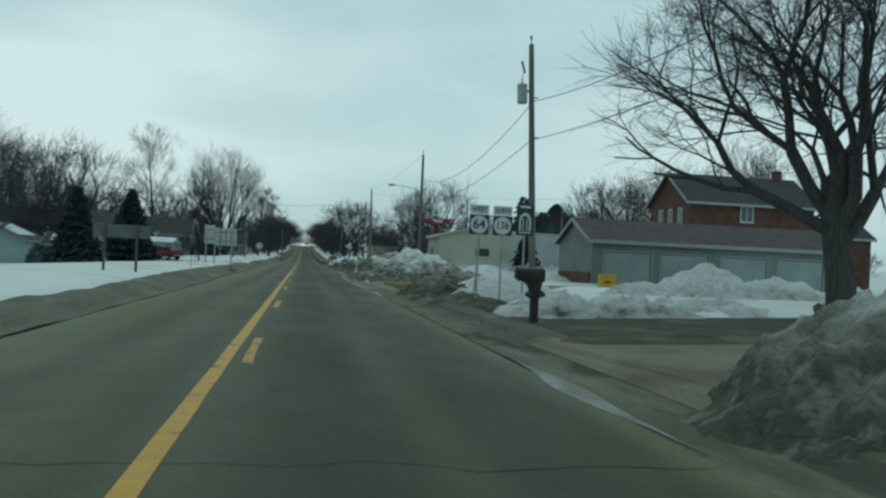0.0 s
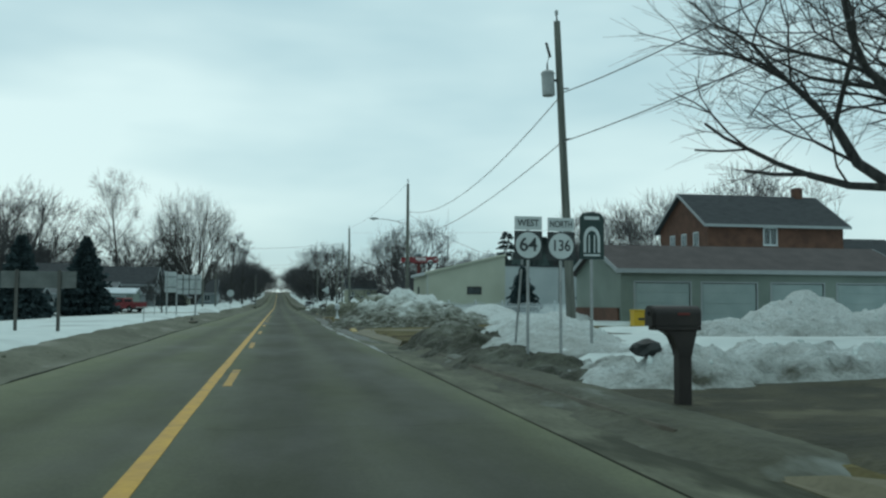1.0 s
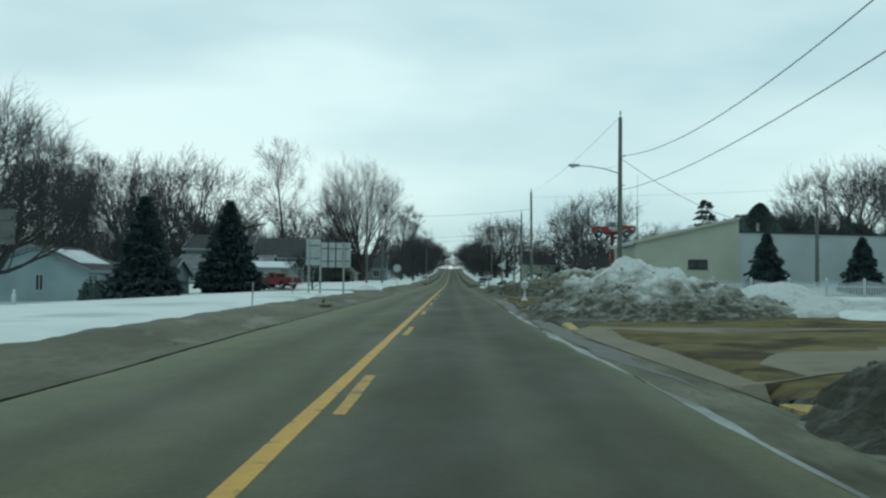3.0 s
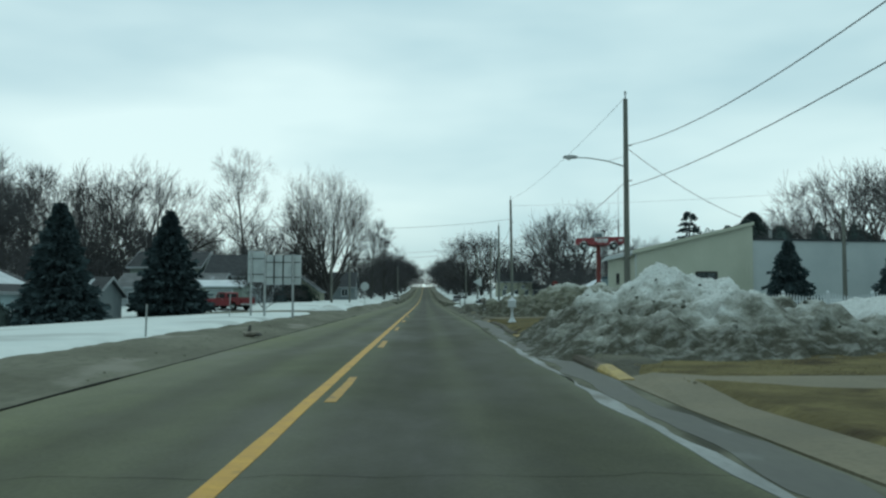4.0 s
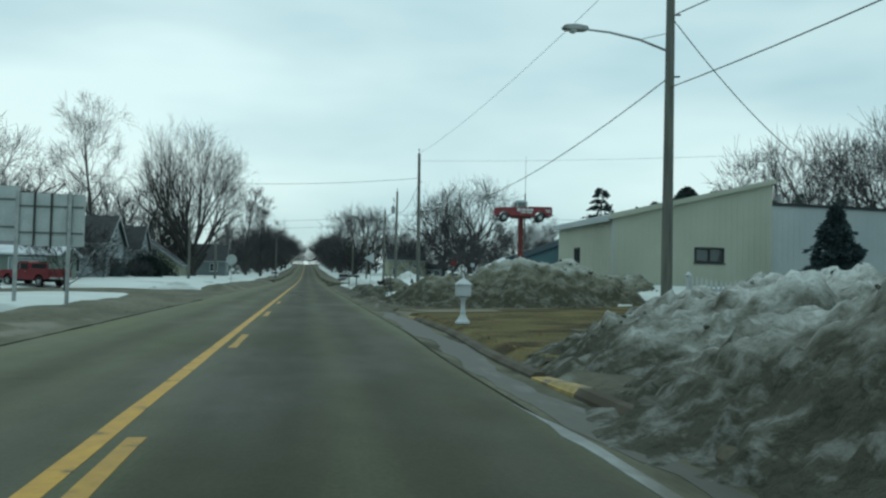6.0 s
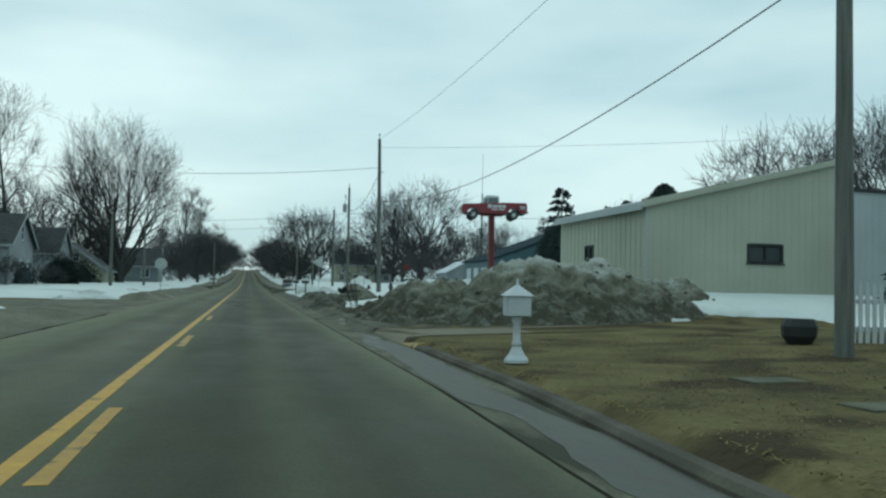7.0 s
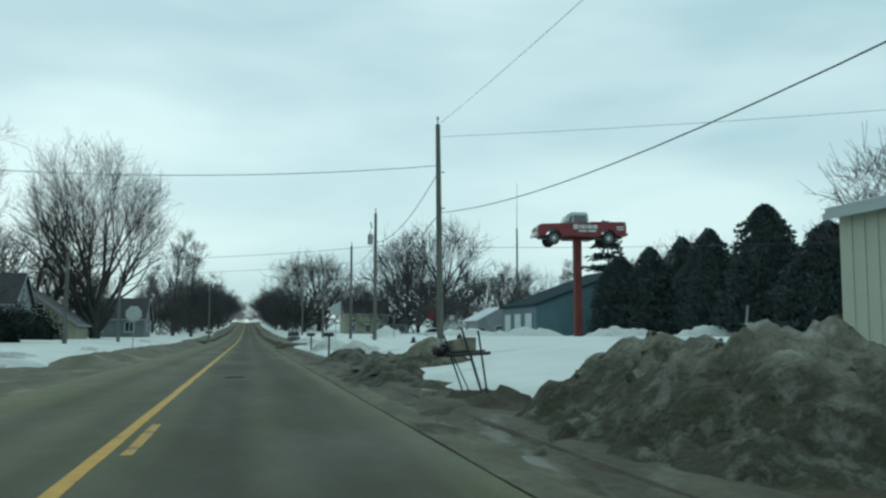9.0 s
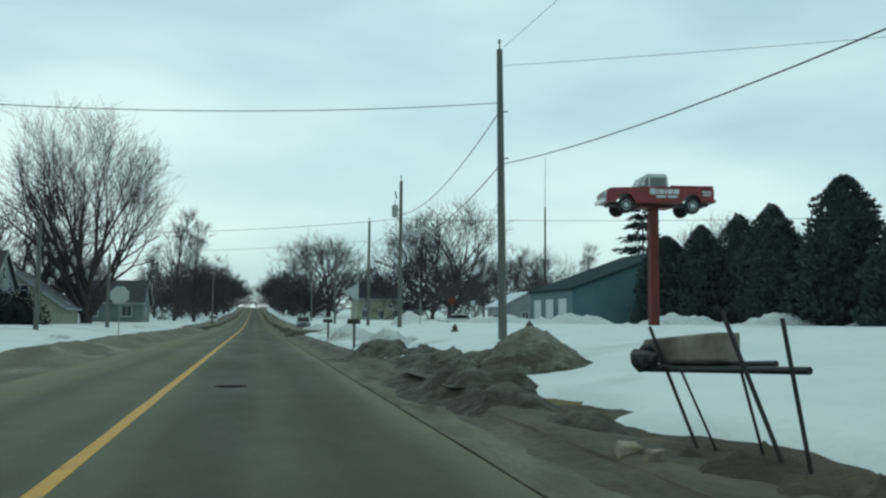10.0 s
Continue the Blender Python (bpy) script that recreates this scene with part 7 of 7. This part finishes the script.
# the red truck on its pillar, with white bars in place of the firm's lettering
yaw = -8
sign = pickup(pose(20.85, 141.8, 6.9, 0, 0, yaw), "old red pickup mounted high on a red pillar", RED_PAINT)
sign.scale = (1.09, 1.09, 1.16)
side_panel = part("lettering_panel", boxed(-0.55, 0.95, -0.945, -0.936, 0.66, 1.12), RED_PAINT, sign)
for x0, x1, z0, z1 in ((-0.50, -0.24, 0.84, 1.10), (-0.20, -0.11, 0.87, 1.07), (-0.07, 0.17, 0.87, 1.07), (0.21, 0.30, 0.87, 1.07), (0.34, 0.58, 0.87, 1.07), (0.62, 0.88, 0.87, 1.07),
                       (-0.20, 0.26, 0.70, 0.80), (0.34, 0.80, 0.70, 0.80), (1.98, 2.42, 0.93, 1.0), (2.02, 2.40, 0.80, 0.87)):
    part("white_bar", boxed(x0, x1, -0.951, -0.946, z0, z1), SIGN_WHITE, side_panel)
pil = thing("sign_pillar", pose(20.75, 141.8, 0.4), "square red steel pillar holding up a truck", "pillar")
part("shaft", box(bmesh.new(), -0.22, 0.22, -0.22, 0.22, -0.4, 6.9, 0.02), RED_PILLAR, pil)
part("top_plate", box(bmesh.new(), -0.9, 0.9, -0.5, 0.5, 6.86, 6.98, 0.02), RED_PILLAR, pil)
part("strut", box(bmesh.new(), -0.2, 0.2, -0.2, 0.2, 6.98, 7.1, 0.02), RED_PILLAR, pil)

pickup(pose(-18.5, 125.5, 0.12, 0, 0, -34), "red pickup truck parked on the drive", RED_PAINT, old=False)


def car(m, label, paint):
    t = thing("car", m, label, "car")
    prof = [(-2.1, 0.4), (-1.75, 0.32)] + [(-1.35 - 0.36 * math.cos(a), 0.34 + 0.36 * math.sin(a)) for a in np.linspace(0.05, 3.09, 8)] + [(-0.9, 0.3), (0.95, 0.3)]
    prof += [(1.38 - 0.36 * math.cos(a), 0.34 + 0.36 * math.sin(a)) for a in np.linspace(0.05, 3.09, 8)] + [(1.8, 0.34), (2.15, 0.45), (2.15, 0.9), (1.9, 0.98), (-1.1, 0.95), (-2.05, 0.8)]
    part("body", extruded(bmesh.new(), prof, "y", -0.86, 0.86, 0.04), paint, t)
    cab = part("cabin", extruded(bmesh.new(), [(-1.05, 0.95), (1.75, 0.97), (1.2, 1.42), (-0.35, 1.45)], "y", -0.74, 0.74, 0.05), DARK_IN, t, "dark windows")
    part("roof", extruded(bmesh.new(), [(-0.40, 1.44), (1.22, 1.42), (1.05, 1.49), (-0.2, 1.51)], "y", -0.72, 0.72), paint, cab)
    for x in (-1.35, 1.38):
        for s in (-1, 1):
            wheel(t, x, s * 0.76, 0.31, 0.2, GALV)
    for s in (-1, 1):
        part("headlight", boxed(-2.14, -2.06, s * 0.62 - 0.16, s * 0.62 + 0.16, 0.66, 0.78), SIGN_WHITE, t)
    return t


car(pose(-30.5, 121.0, -0.35, 0, 0, 80), "dark car parked by the snowy outbuilding", GREY_CAR)
car(pose(6.9, 215.0, 0.25, 0, 0, 88), "dark car far along the kerb", GREY_CAR)
car(pose(30.0, 205.0, 0.75, 0, 0, 20), "green-grey car behind the snow bank", GREY_CAR)
car(pose(25.0, 207.0, 0.75, 0, 0, 10), "pale car in the side street", WHITE_CAR)
car(pose(-7.5, 290.0, 0.6, 0, 0, 90), "white car far down the road's edge", WHITE_CAR)


# ---- yard things ----
def picket_fence(x0, x1, y, z, label):
    t = thing("picket_fence", pose(x0, y, z), label, "fence")
    bmp = extruded(bmesh.new(), [(-0.04, 0.05), (0.04, 0.05), (0.04, 1.0), (0.0, 1.12), (-0.04, 1.0)], "y", -0.012, 0.012)
    me = bpy.data.meshes.new("picket")
    bmesh.ops.recalc_face_normals(bmp, faces=bmp.faces)
    bmp.to_mesh(me)
    bmp.free()
    me.materials.append(WHITE_TRIM)
    n = int((x1 - x0) / 0.155)
    for i in range(n):
        p = new("picket", me)
        p.parent = t
        f = (i % 15) / 15
        p.location = (i * 0.155 + 0.08, -0.03, 0)
        p.scale = (1, 1, 1.0 + 0.16 * abs(f - 0.5) * 2)
    for z0 in (0.28, 0.82):
        part("rail", boxed(0, x1 - x0, 0.0, 0.04, z0, z0 + 0.08), WHITE_TRIM, t)
    for i in range(int((x1 - x0) / 2.33) + 1):
        part("fence_post", lathe(bmesh.new(), [(0.07, 0), (0.07, 1.25), (0.1, 1.27), (0.1, 1.31), (0.03, 1.4)], 8, (min(i * 2.33, x1 - x0), 0.05, 0)), WHITE_TRIM, t)
    return t


picket_fence(12.0, 30.0, 83.6, 0.3, "white picket fence with scalloped tops round the yard")


def bench_swing():
    """Broken swing seat by the kerb: leaning iron stakes, two rails, and a rusted pale box laid on them."""
    t = thing("iron_rack", pose(5.1, 106.6, 0.3), "leaning black iron rack with an old rusty box on its rails", "rack")
    for p0, p1, r in (((0.09, -1.02, -0.25), (-0.09, -0.90, 1.15), 0.020), ((0.10, -0.68, -0.25), (-0.26, -0.22, 1.22), 0.022), ((0.06, 0.80, -0.25), (-0.32, 1.15, 1.06), 0.019),
                      ((0.24, -0.08, -0.2), (-0.04, -0.16, 0.66), 0.015), ((0.16, 0.64, -0.2), (-0.24, 0.62, 0.64), 0.013)):
        part("stake", rodded(p0, p1, r, n=7), DARK_IRON, t)
    part("rail", rodded((-0.26, 1.25, 0.62), (0.12, -0.95, 0.72), 0.034, n=8), DARK_IRON, t)
    part("rail", rodded((-0.06, 1.45, 0.64), (0.16, -0.40, 0.75), 0.030, n=8), DARK_IRON, t)
    part("slat", rodded((-0.30, 1.02, 0.655), (0.02, 1.05, 0.665), 0.022, n=6), POLE_DARK, t)
    bm = box(bmesh.new(), -0.13, 0.13, -0.66, 0.66, 0.0, 0.29, 0.025)
    for v in bm.verts:
        v.co += Vector((0.03, 0.02, 0.035)) * noise.noise(v.co * 3.0)
        v.co.z *= 1.0 - 0.10 * (v.co.y > 0)
    bmesh.ops.rotate(bm, verts=bm.verts, matrix=Euler((math.radians(-3.0), 0, math.radians(7.0))).to_matrix())
    bmesh.ops.translate(bm, verts=bm.verts, vec=(-0.04, 0.82, 0.70))
    b = part("sign_box", bm, OLD_BOARD, t, "faded pale box streaked with rust")
    for dx, dy, dz, k in ((-0.18, 1.50, 0.72, 0.13), (-0.40, 1.10, 0.70, 0.12), (-0.52, 0.96, 0.74, 0.10), (-0.30, 1.28, 0.80, 0.09)):
        bm = bmesh.new()
        bmesh.ops.create_icosphere(bm, subdivisions=2, radius=k)
        for v in bm.verts:
            v.co *= 1 + 0.5 * noise.noise(v.co * 9 + Vector((dx * 9, dy, 0)))
        bmesh.ops.translate(bm, verts=bm.verts, vec=(dx, dy, dz))
        part("torn_cushion", bm, DARK_IRON, t)


bench_swing()


def hydrant(x, y, z):
    t = thing("fire_hydrant", pose(x, y, z), "dark fire hydrant standing in the snow", "fire hydrant")
    part("barrel", lathe(bmesh.new(), [(0.14, -0.3), (0.14, 0.0), (0.1, 0.02), (0.1, 0.45), (0.14, 0.47), (0.14, 0.52), (0.12, 0.56), (0.07, 0.64), (0.03, 0.66), (0.03, 0.72)], 14), HYDRANT, t)
    for s in (-1, 1):
        part("nozzle", rodded((s * 0.08, 0, 0.36), (s * 0.19, 0, 0.36), 0.05, n=8), HYDRANT, t)


hydrant(10.5, 142.6, 0.56)
hydrant(10.3, 129.6, 0.74)

t = thing("storage_box", pose(17.35, 51.2, 0.3), "yellow plastic grit box by the garage corner", "grit box")
part("body", box(bmesh.new(), 0, 0.95, -0.55, 0.0, 0, 0.72, 0.03), YELLOW_BOX, t)
part("lid", box(bmesh.new(), -0.03, 0.98, -0.58, 0.03, 0.725, 0.82, 0.03), YELLOW_BOX, t)
part("label_bar", boxed(0.2, 0.6, -0.556, -0.552, 0.3, 0.42), SIGN_BLACK, t)
t = thing("rubbish_bin", pose(26.1, 51.5, 0.3), "black bin between the garage doors", "bin")
part("body", lathe(bmesh.new(), [(0.24, 0), (0.3, 0.85), (0.32, 0.87), (0.32, 0.9)], 14), DARK_IRON, t)
part("lid", lathe(bmesh.new(), [(0.33, 0.905), (0.3, 0.97), (0.1, 1.02)], 14), DARK_IRON, t)
t = thing("black_bag", pose(6.0, 22.6, 0.62), "crumpled black plastic bag caught on the snow", "plastic bag")
bm = lathe(bmesh.new(), [(0.05, -0.2), (0.3, -0.1), (0.36, 0.08), (0.28, 0.24), (0.1, 0.34)], 12)
for v in bm.verts:
    v.co += Vector((0.14, 0.1, 0.1)) * noise.noise(v.co * 5)
bmesh.ops.scale(bm, vec=(0.75, 0.6, 0.55), verts=bm.verts)
part("bag", bm, DARK_IRON, t)
t = thing("garden_statue", pose(-29.0, 88.0, -0.9), "small white garden ornament in the snow", "garden ornament")
part("figure", lathe(bmesh.new(), [(0.25, -0.1), (0.25, 0.1), (0.12, 0.2), (0.14, 0.5), (0.16, 0.8), (0.08, 1.0), (0.11, 1.12), (0.05, 1.25)], 10), WHITE_TRIM, t)
t = thing("black_planter", pose(11.6, 84.6, 0.28), "dark round planter beside the pole", "planter")
part("pot", lathe(bmesh.new(), [(0.24, 0), (0.34, 0.15), (0.36, 0.35), (0.30, 0.5), (0.26, 0.5), (0.22, 0.42)], 12), DARK_IRON, t)
for k, (x, y, w) in enumerate(((4.30, 107.2, 0.12), (4.34, 106.7, 0.085))):
    t = thing("kerb_rubble", pose(x, y, 0.2, 8, 5, 30 * k), "broken pale yellow lump of kerb stone in the mud", "rubble")
    bm = box(bmesh.new(), -w, w, -w * 0.7, w * 0.7, -0.10, 0.05, 0.03)
    for v in bm.verts:
        v.co += Vector((0.05, 0.05, 0.04)) * noise.noise(v.co * 7 + Vector((k * 3, 0, 0)))
    part("lump", bm, RUBBLE, t)
t = thing("broken_log", pose(-5.2, 67.2, 0.06), "short broken log lying at the kerb", "log")
for p0, p1, r in (((0.0, 0.0, 0.0), (0.03, 0.06, 0.36), 0.06), ((-0.12, -0.15, 0.09), (0.34, 0.06, 0.12), 0.10), ((0.06, 0.12, 0.05), (0.42, -0.10, 0.08), 0.07)):
    bm = rodded(p0, p1, r, r * 0.75, n=9)
    for v in bm.verts:
        v.co += Vector((0.03, 0.03, 0.03)) * noise.noise(v.co * 8)
    part("log_piece", bm, OLD_BOARD if r > 0.08 else POLE_DARK, t)
